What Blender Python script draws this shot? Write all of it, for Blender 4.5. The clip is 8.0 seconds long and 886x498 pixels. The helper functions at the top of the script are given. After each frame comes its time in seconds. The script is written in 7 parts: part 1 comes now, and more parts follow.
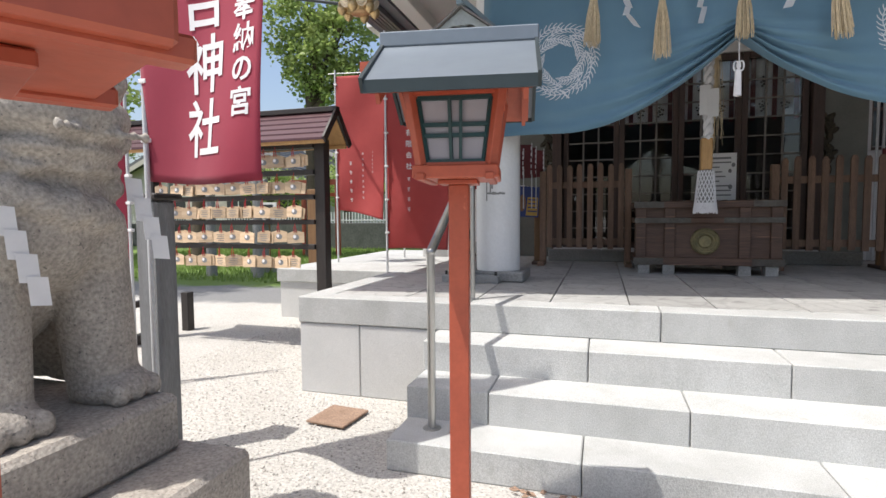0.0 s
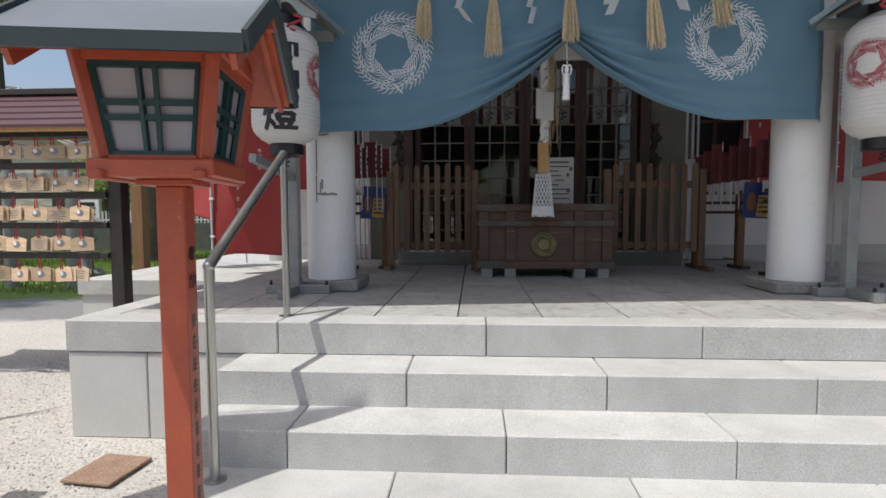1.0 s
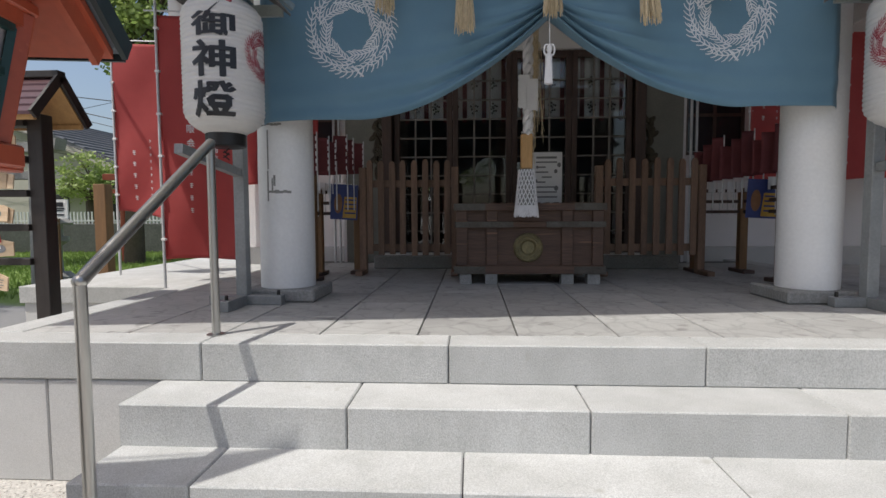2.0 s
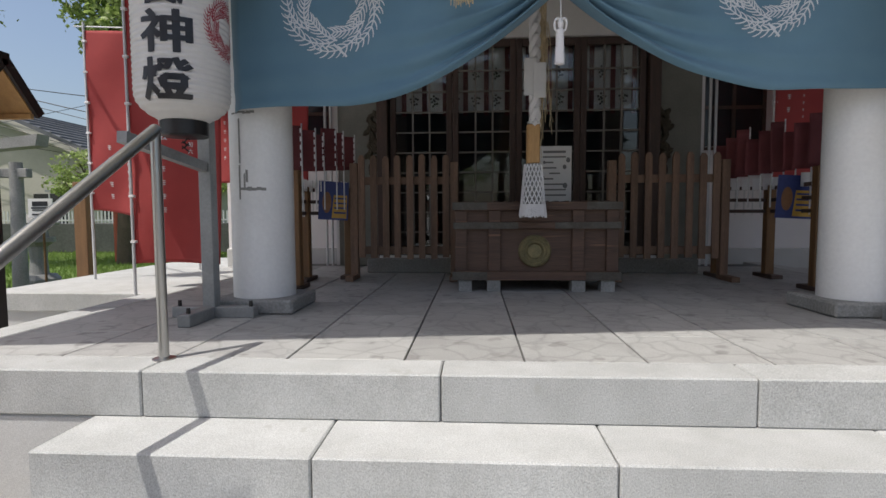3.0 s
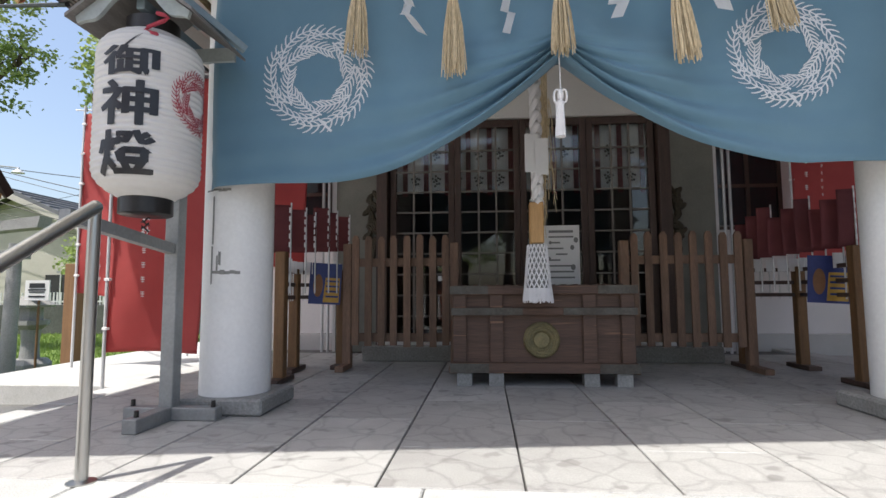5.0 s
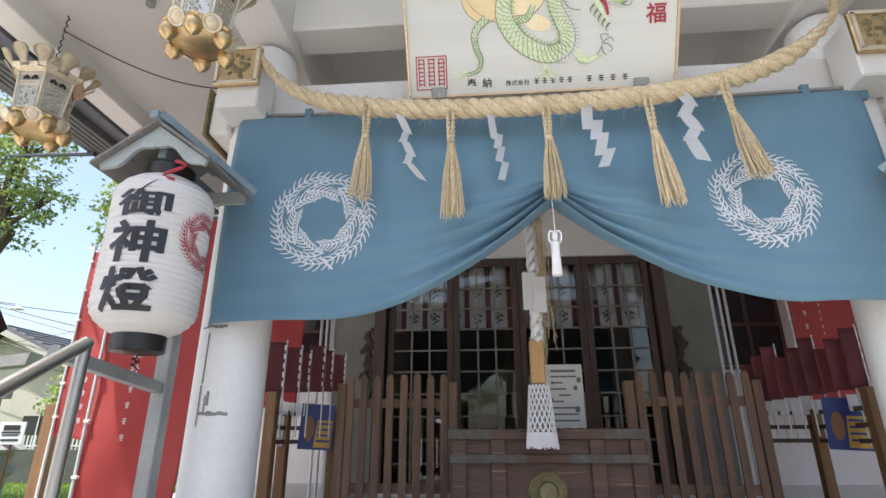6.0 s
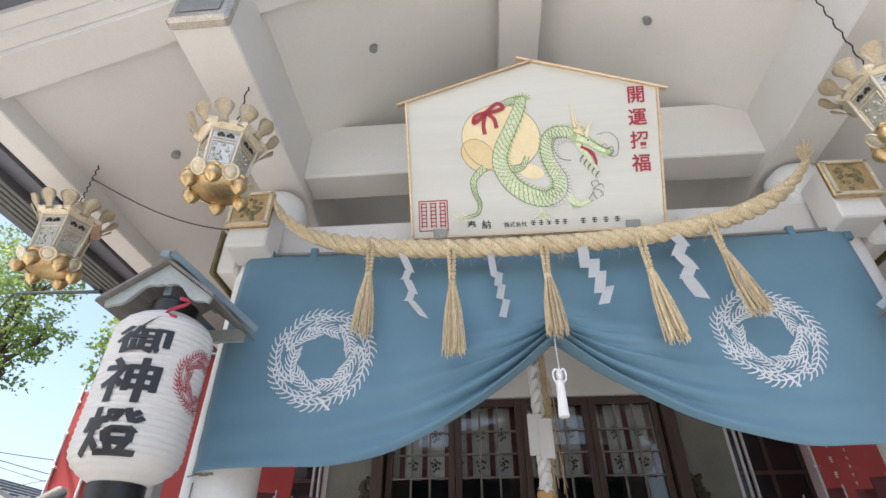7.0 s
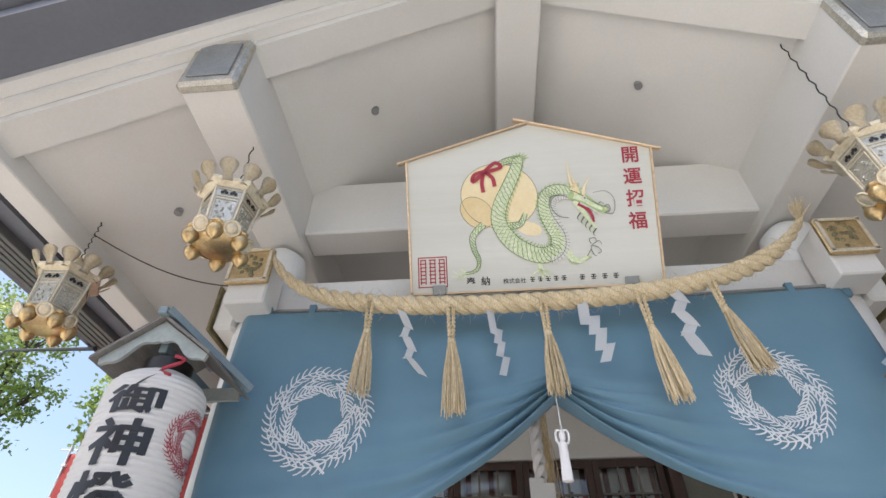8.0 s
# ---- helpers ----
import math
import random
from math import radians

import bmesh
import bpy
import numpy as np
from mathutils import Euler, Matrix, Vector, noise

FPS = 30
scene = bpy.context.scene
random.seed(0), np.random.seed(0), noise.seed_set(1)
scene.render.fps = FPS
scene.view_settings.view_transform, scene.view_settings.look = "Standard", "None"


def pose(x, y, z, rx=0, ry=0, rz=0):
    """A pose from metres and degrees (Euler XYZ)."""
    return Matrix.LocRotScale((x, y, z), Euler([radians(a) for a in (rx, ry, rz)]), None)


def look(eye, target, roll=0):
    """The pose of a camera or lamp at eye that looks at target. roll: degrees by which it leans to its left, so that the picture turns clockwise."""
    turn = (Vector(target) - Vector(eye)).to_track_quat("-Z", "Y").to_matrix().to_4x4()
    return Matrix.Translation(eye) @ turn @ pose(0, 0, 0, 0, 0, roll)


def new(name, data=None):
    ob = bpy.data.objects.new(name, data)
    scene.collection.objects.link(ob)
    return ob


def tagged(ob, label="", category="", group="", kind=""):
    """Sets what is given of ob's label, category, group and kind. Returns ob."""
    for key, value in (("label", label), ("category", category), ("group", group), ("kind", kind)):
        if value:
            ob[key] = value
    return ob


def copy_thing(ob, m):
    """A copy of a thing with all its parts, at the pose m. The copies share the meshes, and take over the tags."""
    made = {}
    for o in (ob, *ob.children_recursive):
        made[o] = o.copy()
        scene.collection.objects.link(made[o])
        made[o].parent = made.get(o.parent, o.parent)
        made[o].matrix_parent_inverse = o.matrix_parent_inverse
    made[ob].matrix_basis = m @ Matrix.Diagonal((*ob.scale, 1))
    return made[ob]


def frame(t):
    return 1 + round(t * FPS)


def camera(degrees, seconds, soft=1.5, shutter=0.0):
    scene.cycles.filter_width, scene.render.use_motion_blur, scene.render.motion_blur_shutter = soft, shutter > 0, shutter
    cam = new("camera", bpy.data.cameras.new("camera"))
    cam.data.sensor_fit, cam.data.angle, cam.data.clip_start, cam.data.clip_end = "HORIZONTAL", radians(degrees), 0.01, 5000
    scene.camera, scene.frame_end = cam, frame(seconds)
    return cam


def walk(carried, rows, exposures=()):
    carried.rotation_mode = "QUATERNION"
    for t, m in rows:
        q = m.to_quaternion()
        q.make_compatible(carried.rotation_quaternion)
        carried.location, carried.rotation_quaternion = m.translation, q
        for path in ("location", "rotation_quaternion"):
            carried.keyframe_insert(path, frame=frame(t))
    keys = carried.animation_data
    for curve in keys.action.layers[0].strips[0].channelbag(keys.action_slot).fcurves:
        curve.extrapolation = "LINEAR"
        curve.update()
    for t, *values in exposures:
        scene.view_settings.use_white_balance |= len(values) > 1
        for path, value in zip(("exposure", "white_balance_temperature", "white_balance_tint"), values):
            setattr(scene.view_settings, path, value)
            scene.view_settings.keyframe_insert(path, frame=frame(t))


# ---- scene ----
cam = camera(80.3, 8.0)
METRES, EYE, TILT, LEAN, TURN = 1.83, 1.22, 0.0, 0.0, 16.8
ROWS = [
    (0.0, 0.0, 0.0, 0.0, -0.03, -3.53, 0.41),
    (0.5, 0.126, 0.1035, 0.0136, -10.3, -3.73, 0.25),
    (1.0, 0.202, 0.1734, 0.017, -13.47, -3.72, 0.17),
    (1.5, 0.3165, 0.2724, 0.0166, -13.83, -3.7, 0.25),
    (3.0, 0.4436, 0.6121, 0.0199, -13.41, -3.79, 0.27),
    (3.5, 0.5047, 0.7107, 0.0322, -13.05, -3.9, 0.26),
    (4.0, 0.5305, 0.752, 0.0375, -12.25, -3.85, 0.28),
    (5.5, 0.5408, 0.7824, 0.0373, -12.28, 12.47, 0.18),
    (6.0, 0.5418, 0.7853, 0.0377, -12.34, 19.87, 0.12),
    (6.5, 0.5416, 0.7851, 0.0378, -12.3, 27.3, 0.08),
    (7.0, 0.5397, 0.7834, 0.0368, -12.26, 34.74, 0.08),
    (7.5, 0.5382, 0.7829, 0.036, -12.43, 40.85, 0.09),
    (8.0, 0.5379, 0.7812, 0.0364, -12.39, 40.85, 0.12),
]
EXPO = [(0.0, 0.45, 6590, 10), (0.5, 0.15, 6590, 10), (1.0, 0.05, 6590, 10), (1.5, 0.0, 6590, 10), (3.5, 0.08, 6590, 10), (4.2, 0.27, 6590, 10), (5.5, 1.02, 6590, 10), (6.0, 1.22, 6590, 10), (6.5, 1.3, 6590, 10), (8.0, 1.05, 6590, 10)]
walk(cam, [(t, pose(0, 0, EYE, TILT, LEAN, TURN) @ pose(METRES * x, METRES * y, METRES * z, 90 + pitch, roll, yaw)) for t, x, y, z, yaw, pitch, roll in ROWS], EXPO)

# ---- world and light ----
SUN = Vector((0.276, 0.276, -0.92)).normalized()          # the way the sunlight goes
world = bpy.data.worlds.new("sky")
scene.world = world
world.use_nodes = True
wn = world.node_tree.nodes
sky = wn.new("ShaderNodeTexSky")
sky.sky_type, sky.sun_disc = "NISHITA", False
sky.sun_elevation = math.asin(-SUN.z)
sky.sun_rotation = math.atan2(-SUN.x, -SUN.y)
sky.air_density, sky.dust_density, sky.ozone_density = 1.0, 3.4, 0.8
wn["Background"].inputs["Strength"].default_value = 0.15
world.node_tree.links.new(sky.outputs[0], wn["Background"].inputs[0])
sun = new("sun", bpy.data.lights.new("sun", "SUN"))
sun.data.energy, sun.data.angle, sun.data.color = 3.6, radians(0.55), (1.0, 0.965, 0.915)
sun.matrix_world = look((0, 0, 20), Vector((0, 0, 20)) + SUN)
scene.view_settings.exposure = 0.0

# ---- materials ----
def surf(name, col, col2=None, scale=8.0, rough=0.6, metal=0.0, bump=0.2, bscale=60.0, fine=0.25, vary=0.0, stretch=(1, 1, 1), sheen=0.0, spots=None, coat=0.0, trans=0.0):
    """A surface: two tones mixed by a broad noise, a fine grain on top, relief from the grain, and a tone of its own for each object."""
    m = bpy.data.materials.new(name)
    m.use_nodes = True
    n, l = m.node_tree.nodes, m.node_tree.links
    b = n["Principled BSDF"]
    col2 = col2 or tuple(c * 0.8 for c in col)
    tc = n.new("ShaderNodeTexCoord")
    mp = n.new("ShaderNodeMapping")
    mp.inputs["Scale"].default_value = stretch
    l.new(tc.outputs["Object"], mp.inputs[0])
    info = n.new("ShaderNodeObjectInfo")
    add = n.new("ShaderNodeVectorMath")
    add.operation = "ADD"
    mul = n.new("ShaderNodeMath")
    mul.operation = "MULTIPLY"
    mul.inputs[1].default_value = 17.0
    l.new(info.outputs["Random"], mul.inputs[0])
    l.new(mp.outputs[0], add.inputs[0])
    l.new(mul.outputs[0], add.inputs[1])
    big = n.new("ShaderNodeTexNoise")
    big.inputs["Scale"].default_value, big.inputs["Detail"].default_value, big.inputs["Roughness"].default_value = scale, 6, 0.62
    small = n.new("ShaderNodeTexNoise")
    small.inputs["Scale"].default_value, small.inputs["Detail"].default_value = bscale, 4
    l.new(add.outputs[0], big.inputs["Vector"])
    l.new(add.outputs[0], small.inputs["Vector"])
    ramp = n.new("ShaderNodeMapRange")
    ramp.inputs[1].default_value, ramp.inputs[2].default_value = 0.32, 0.68
    l.new(big.outputs[0], ramp.inputs[0])
    mix = n.new("ShaderNodeMix")
    mix.data_type = "RGBA"
    mix.inputs[6].default_value, mix.inputs[7].default_value = (*col, 1), (*col2, 1)
    l.new(ramp.outputs[0], mix.inputs[0])
    grain = n.new("ShaderNodeMapRange")
    grain.inputs[1].default_value, grain.inputs[2].default_value = 0.25, 0.75
    grain.inputs[3].default_value, grain.inputs[4].default_value = 1 - fine, 1 + fine
    l.new(small.outputs[0], grain.inputs[0])
    tone = n.new("ShaderNodeMapRange")
    tone.inputs[3].default_value, tone.inputs[4].default_value = 1 - vary, 1 + vary
    l.new(info.outputs["Random"], tone.inputs[0])
    m2 = n.new("ShaderNodeMath")
    m2.operation = "MULTIPLY"
    l.new(grain.outputs[0], m2.inputs[0])
    l.new(tone.outputs[0], m2.inputs[1])
    sc = n.new("ShaderNodeVectorMath")
    sc.operation = "SCALE"
    l.new(mix.outputs[2], sc.inputs[0])
    l.new(m2.outputs[0], sc.inputs["Scale"])
    out = sc.outputs[0]
    if spots:
        v = n.new("ShaderNodeTexNoise")
        v.inputs["Scale"].default_value, v.inputs["Detail"].default_value = spots[0], 2
        l.new(add.outputs[0], v.inputs["Vector"])
        r = n.new("ShaderNodeMapRange")
        r.inputs[1].default_value, r.inputs[2].default_value = spots[1], spots[1] + 0.06
        l.new(v.outputs[0], r.inputs[0])
        mx = n.new("ShaderNodeMix")
        mx.data_type = "RGBA"
        mx.inputs[7].default_value = (*spots[2], 1)
        l.new(r.outputs[0], mx.inputs[0])
        l.new(out, mx.inputs[6])
        out = mx.outputs[2]
    l.new(out, b.inputs["Base Color"])
    rr = n.new("ShaderNodeMapRange")
    rr.inputs[3].default_value, rr.inputs[4].default_value = max(rough - 0.12, 0.03), min(rough + 0.12, 1)
    l.new(big.outputs[0], rr.inputs[0])
    l.new(rr.outputs[0], b.inputs["Roughness"])
    b.inputs["Metallic"].default_value = metal
    b.inputs["Coat Weight"].default_value = coat
    if sheen:
        b.inputs["Sheen Weight"].default_value = sheen
    if bump:
        bp = n.new("ShaderNodeBump")
        bp.inputs["Strength"].default_value, bp.inputs["Distance"].default_value = bump, 0.006
        l.new(small.outputs[0], bp.inputs["Height"])
        l.new(bp.outputs[0], b.inputs["Normal"])
    if trans:
        t = n.new("ShaderNodeBsdfTranslucent")
        l.new(out, t.inputs["Color"])
        ms = n.new("ShaderNodeMixShader")
        ms.inputs[0].default_value = trans
        l.new(b.outputs[0], ms.inputs[1])
        l.new(t.outputs[0], ms.inputs[2])
        l.new(ms.outputs[0], n["Material Output"].inputs[0])
    return m


def glass_mat(name, tint=(0.9, 0.95, 0.95), rough=0.02):
    m = bpy.data.materials.new(name)
    m.use_nodes = True
    b = m.node_tree.nodes["Principled BSDF"]
    b.inputs["Base Color"].default_value = (*tint, 1)
    b.inputs["Roughness"].default_value = rough
    b.inputs["Transmission Weight"].default_value = 1.0
    b.inputs["IOR"].default_value = 1.45
    return m


M = {}
M["granite"] = surf("granite", (0.50, 0.507, 0.50), (0.40, 0.406, 0.395), 4.0, 0.78, 0, 0.45, 210, 0.26, 0.07, stretch=(1.0, 1, 0.7), spots=(9, 0.70, (0.40, 0.40, 0.38)))
M["granite_side"] = surf("granite_panel", (0.56, 0.56, 0.55), (0.50, 0.50, 0.49), 2.5, 0.7, 0, 0.2, 250, 0.18, 0.04)
M["slab"] = surf("floor_slab", (0.42, 0.42, 0.405), (0.34, 0.335, 0.325), 3.2, 0.62, 0, 0.2, 160, 0.12, 0.10, spots=(7.0, 0.63, (0.27, 0.265, 0.255)))
M["bed"] = surf("mortar_bed", (0.16, 0.155, 0.15), None, 8, 0.9, 0, 0.4, 90)
M["white"] = surf("white_paint", (0.70, 0.69, 0.67), (0.65, 0.64, 0.615), 1.2, 0.55, 0, 0.08, 70, 0.03)
M["white_pillar"] = surf("white_pillar_paint", (0.80, 0.80, 0.79), (0.75, 0.75, 0.745), 2.0, 0.5, 0, 0.12, 50, 0.04)
M["wall_white"] = surf("white_plaster", (0.76, 0.74, 0.74), (0.70, 0.69, 0.69), 1.5, 0.8, 0, 0.12, 90, 0.04)
M["wall_olive"] = surf("grey_green_plaster", (0.21, 0.21, 0.18), (0.145, 0.145, 0.125), 1.6, 0.75, 0, 0.1, 60, 0.08)
M["noren"] = surf("blue_cloth", (0.136, 0.256, 0.342), (0.114, 0.226, 0.312), 2.0, 0.8, 0, 0.12, 700, 0.06, sheen=0.15, trans=0.12)
M["noren_white"] = surf("white_dye", (0.66, 0.70, 0.73), (0.58, 0.63, 0.68), 30, 0.85, 0, 0.1, 700, 0.08)
M["vermilion"] = surf("vermilion_paint", (0.43, 0.092, 0.046), (0.34, 0.072, 0.038), 4, 0.42, 0, 0.08, 60, 0.08, spots=(22, 0.72, (0.56, 0.16, 0.08)))
M["green_trim"] = surf("dark_green_paint", (0.012, 0.05, 0.05), (0.010, 0.04, 0.042), 9, 0.45, 0, 0.1, 80, 0.15)
M["paper_pane"] = surf("frosted_pane", (0.44, 0.42, 0.455), (0.38, 0.365, 0.40), 5, 0.35, 0, 0.02, 40, 0.03, trans=0.25)
M["roof_metal"] = surf("slate_blue_metal", (0.20, 0.235, 0.27), (0.17, 0.20, 0.235), 5, 0.38, 0.35, 0.05, 40, 0.06)
M["roof_edge"] = surf("dark_metal_edge", (0.03, 0.045, 0.05), None, 5, 0.45, 0.2, 0.05, 40, 0.1)
M["steel"] = surf("brushed_steel", (0.52, 0.52, 0.50), (0.44, 0.44, 0.43), 9, 0.32, 1.0, 0.04, 160, 0.06, stretch=(1, 1, 0.1))
M["grey_steel"] = surf("grey_painted_steel", (0.30, 0.31, 0.31), (0.24, 0.25, 0.25), 6, 0.5, 0.3, 0.08, 60, 0.1)
M["chochin"] = surf("lantern_paper", (0.80, 0.79, 0.77), (0.74, 0.73, 0.71), 2.5, 0.55, 0, 0.1, 40, 0.03, trans=0.2, coat=0.1)
M["ink"] = surf("black_ink", (0.012, 0.013, 0.017), (0.02, 0.022, 0.028), 12, 0.45, 0, 0.05, 60, 0.2)
M["red_ink"] = surf("red_ink", (0.38, 0.035, 0.06), (0.32, 0.03, 0.05), 12, 0.6, 0, 0.05, 60, 0.1)
M["black"] = surf("black_lacquer", (0.012, 0.011, 0.011), (0.02, 0.018, 0.017), 10, 0.4, 0, 0.08, 60, 0.2)
M["straw"] = surf("rice_straw", (0.63, 0.52, 0.345), (0.50, 0.40, 0.25), 14, 0.8, 0, 0.6, 190, 0.35, 0.06, stretch=(1, 1, 0.15))
M["paper"] = surf("white_paper", (0.80, 0.80, 0.80), (0.76, 0.76, 0.77), 6, 0.8, 0, 0.03, 60, 0.02, trans=0.15)
M["dull_strap"] = surf("tarnished_strap", (0.105, 0.10, 0.085), (0.075, 0.062, 0.05), 9, 0.6, 0.2, 0.2, 60, 0.25)
M["wood_box"] = surf("weathered_dark_wood", (0.125, 0.07, 0.047), (0.07, 0.042, 0.031), 3, 0.65, 0, 0.3, 40, 0.3, 0.08, stretch=(0.25, 4, 6), spots=(6, 0.66, (0.22, 0.12, 0.075)))
M["wood_fence"] = surf("brown_stained_wood", (0.235, 0.14, 0.092), (0.145, 0.092, 0.064), 4, 0.65, 0, 0.3, 50, 0.28, 0.16, stretch=(6, 6, 0.5))
M["wood_light"] = surf("plain_cedar_wood", (0.56, 0.33, 0.13), (0.46, 0.26, 0.10), 5, 0.55, 0, 0.15, 60, 0.14, 0.1, stretch=(5, 5, 0.5))
M["wood_post"] = surf("orange_brown_wood", (0.22, 0.115, 0.045), (0.15, 0.08, 0.034), 4, 0.6, 0, 0.25, 60, 0.22, 0.1, stretch=(6, 6, 0.5))
M["wood_dark"] = surf("dark_door_wood", (0.085, 0.052, 0.04), (0.055, 0.035, 0.028), 5, 0.55, 0, 0.2, 60, 0.25, stretch=(5, 5, 0.6))
M["wood_grey"] = surf("grey_lattice_wood", (0.21, 0.19, 0.17), (0.15, 0.135, 0.12), 5, 0.6, 0, 0.2, 60, 0.2, stretch=(5, 5, 0.6))
M["gold"] = surf("gilt_metal", (0.63, 0.47, 0.25), (0.46, 0.33, 0.18), 14, 0.40, 1.0, 0.25, 90, 0.18)
M["gold_pale"] = surf("pale_gilt_metal", (0.74, 0.67, 0.53), (0.62, 0.53, 0.38), 16, 0.46, 0.55, 0.2, 90, 0.15)
M["silver"] = surf("aged_silver_metal", (0.60, 0.585, 0.53), (0.46, 0.44, 0.38), 18, 0.42, 0.85, 0.5, 120, 0.25)
M["gilt_dull"] = surf("dull_brass", (0.30, 0.25, 0.13), (0.17, 0.15, 0.085), 20, 0.5, 0.7, 0.5, 130, 0.3)
M["red_cloth"] = surf("red_cloth", (0.62, 0.125, 0.12), (0.54, 0.10, 0.10), 2.0, 0.75, 0, 0.1, 500, 0.06, sheen=0.1, trans=0.5)
M["crimson_cloth"] = surf("crimson_cloth", (0.46, 0.055, 0.095), (0.39, 0.042, 0.08), 2.0, 0.7, 0, 0.1, 500, 0.06, sheen=0.15, trans=0.30)
M["dull_red"] = surf("dull_red_cloth", (0.19, 0.047, 0.052), (0.13, 0.034, 0.04), 3.0, 0.8, 0, 0.1, 400, 0.08, vary=0.15, trans=0.1)
M["cloth_white"] = surf("white_print", (0.78, 0.77, 0.77), (0.72, 0.70, 0.71), 8, 0.8, 0, 0.05, 300, 0.04)
M["pole"] = surf("white_pole", (0.62, 0.63, 0.64), (0.52, 0.53, 0.54), 9, 0.4, 0.2, 0.05, 60, 0.08)
M["lion"] = surf("speckled_stone", (0.40, 0.365, 0.32), (0.29, 0.265, 0.235), 5, 0.85, 0, 0.9, 85, 0.36, spots=(95, 0.655, (0.15, 0.14, 0.13)))
M["stone_grey"] = surf("grey_stone", (0.30, 0.30, 0.29), (0.22, 0.22, 0.21), 3, 0.85, 0, 0.6, 70, 0.25)
M["stone_post"] = surf("worn_grey_post", (0.23, 0.235, 0.24), (0.17, 0.172, 0.175), 5, 0.7, 0, 0.4, 60, 0.18, stretch=(4, 4, 0.5))
M["rust"] = surf("rusty_plate", (0.33, 0.225, 0.16), (0.26, 0.17, 0.12), 8, 0.8, 0.1, 0.6, 120, 0.35)
M["ema_wood"] = surf("ema_wood", (0.64, 0.49, 0.33), (0.50, 0.36, 0.23), 8, 0.65, 0, 0.1, 90, 0.10, 0.26, stretch=(0.6, 4, 5))
M["ema_board"] = surf("pale_board", (0.60, 0.60, 0.555), (0.56, 0.555, 0.505), 2, 0.6, 0, 0.05, 40, 0.025, stretch=(0.2, 1, 6))
M["rack_wood"] = surf("black_brown_wood", (0.028, 0.021, 0.018), (0.02, 0.015, 0.013), 5, 0.5, 0, 0.2, 60, 0.25, stretch=(5, 5, 0.6))
M["maroon"] = surf("maroon_roof_metal", (0.105, 0.05, 0.055), (0.085, 0.042, 0.05), 5, 0.35, 0.3, 0.05, 60, 0.1)
M["soffit_dark"] = surf("dark_roof_soffit", (0.155, 0.165, 0.195), (0.135, 0.145, 0.17), 2, 0.45, 0.1, 0.05, 40, 0.05)
M["gutter"] = surf("ribbed_grey_metal", (0.17, 0.17, 0.175), (0.14, 0.14, 0.145), 5, 0.45, 0.4, 0.05, 60, 0.1)
M["grey_green"] = surf("pale_grey_green_paint", (0.36, 0.40, 0.385), (0.30, 0.335, 0.325), 4, 0.55, 0.1, 0.1, 60, 0.08)
M["blue_grey"] = surf("blue_grey_paint", (0.23, 0.30, 0.33), (0.19, 0.25, 0.28), 4, 0.5, 0.2, 0.1, 60, 0.08)
M["leaf"] = surf("leaf_green", (0.21, 0.31, 0.085), (0.36, 0.43, 0.15), 1.3, 0.5, 0, 0, 5, 0.35, 0.1, trans=0.45)
M["bark"] = surf("bark", (0.09, 0.07, 0.05), None, 6, 0.9, 0, 0.8, 40, 0.3)
M["grass"] = surf("grass_blades", (0.13, 0.22, 0.035), (0.19, 0.27, 0.06), 1.0, 0.6, 0, 0, 9, 0.35, trans=0.3)
M["pebble"] = surf("pebbles", (0.53, 0.51, 0.475), (0.40, 0.385, 0.355), 30, 0.85, 0, 0.2, 160, 0.3, spots=(60, 0.60, (0.22, 0.205, 0.185)))
M["cable"] = surf("black_cable", (0.015, 0.015, 0.017), None, 5, 0.5, 0, 0, 50, 0.1)
M["house_wall"] = surf("beige_render", (0.46, 0.44, 0.39), (0.40, 0.38, 0.34), 1, 0.85, 0, 0.1, 30, 0.06)
M["house_roof"] = surf("grey_roof_tile", (0.13, 0.135, 0.145), (0.10, 0.105, 0.115), 2, 0.6, 0, 0.3, 12, 0.15)
M["dark_wall"] = surf("dark_stone_wall", (0.085, 0.09, 0.085), (0.06, 0.065, 0.06), 2, 0.85, 0, 0.5, 15, 0.25)
M["window_dark"] = surf("dark_window", (0.03, 0.035, 0.04), None, 3, 0.12, 0, 0, 20, 0.05)
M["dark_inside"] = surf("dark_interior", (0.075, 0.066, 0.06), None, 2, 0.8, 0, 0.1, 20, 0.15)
M["glass"] = glass_mat("window_glass")
M["poster_blue"] = surf("poster_blue", (0.02, 0.035, 0.16), (0.03, 0.05, 0.20), 9, 0.45, 0, 0, 40, 0.1)
M["poster_yellow"] = surf("poster_yellow", (0.55, 0.33, 0.05), (0.48, 0.28, 0.05), 9, 0.5, 0, 0, 40, 0.1)
M["poster_orange"] = surf("poster_orange", (0.26, 0.12, 0.05), None, 9, 0.5, 0, 0, 40, 0.1)
M["light_green"] = surf("pale_green_paint", (0.53, 0.62, 0.36), (0.67, 0.71, 0.53), 30, 0.7, 0, 0, 60, 0.1)
M["ochre"] = surf("pale_ochre_paint", (0.76, 0.62, 0.36), (0.80, 0.69, 0.46), 5, 0.7, 0, 0, 60, 0.04)
M["line_green"] = surf("dark_green_line", (0.13, 0.22, 0.10), None, 20, 0.7, 0, 0, 60, 0.1)
M["green_mid"] = surf("leaf_green_paint", (0.30, 0.43, 0.17), (0.44, 0.54, 0.28), 30, 0.7, 0, 0, 60, 0.1)
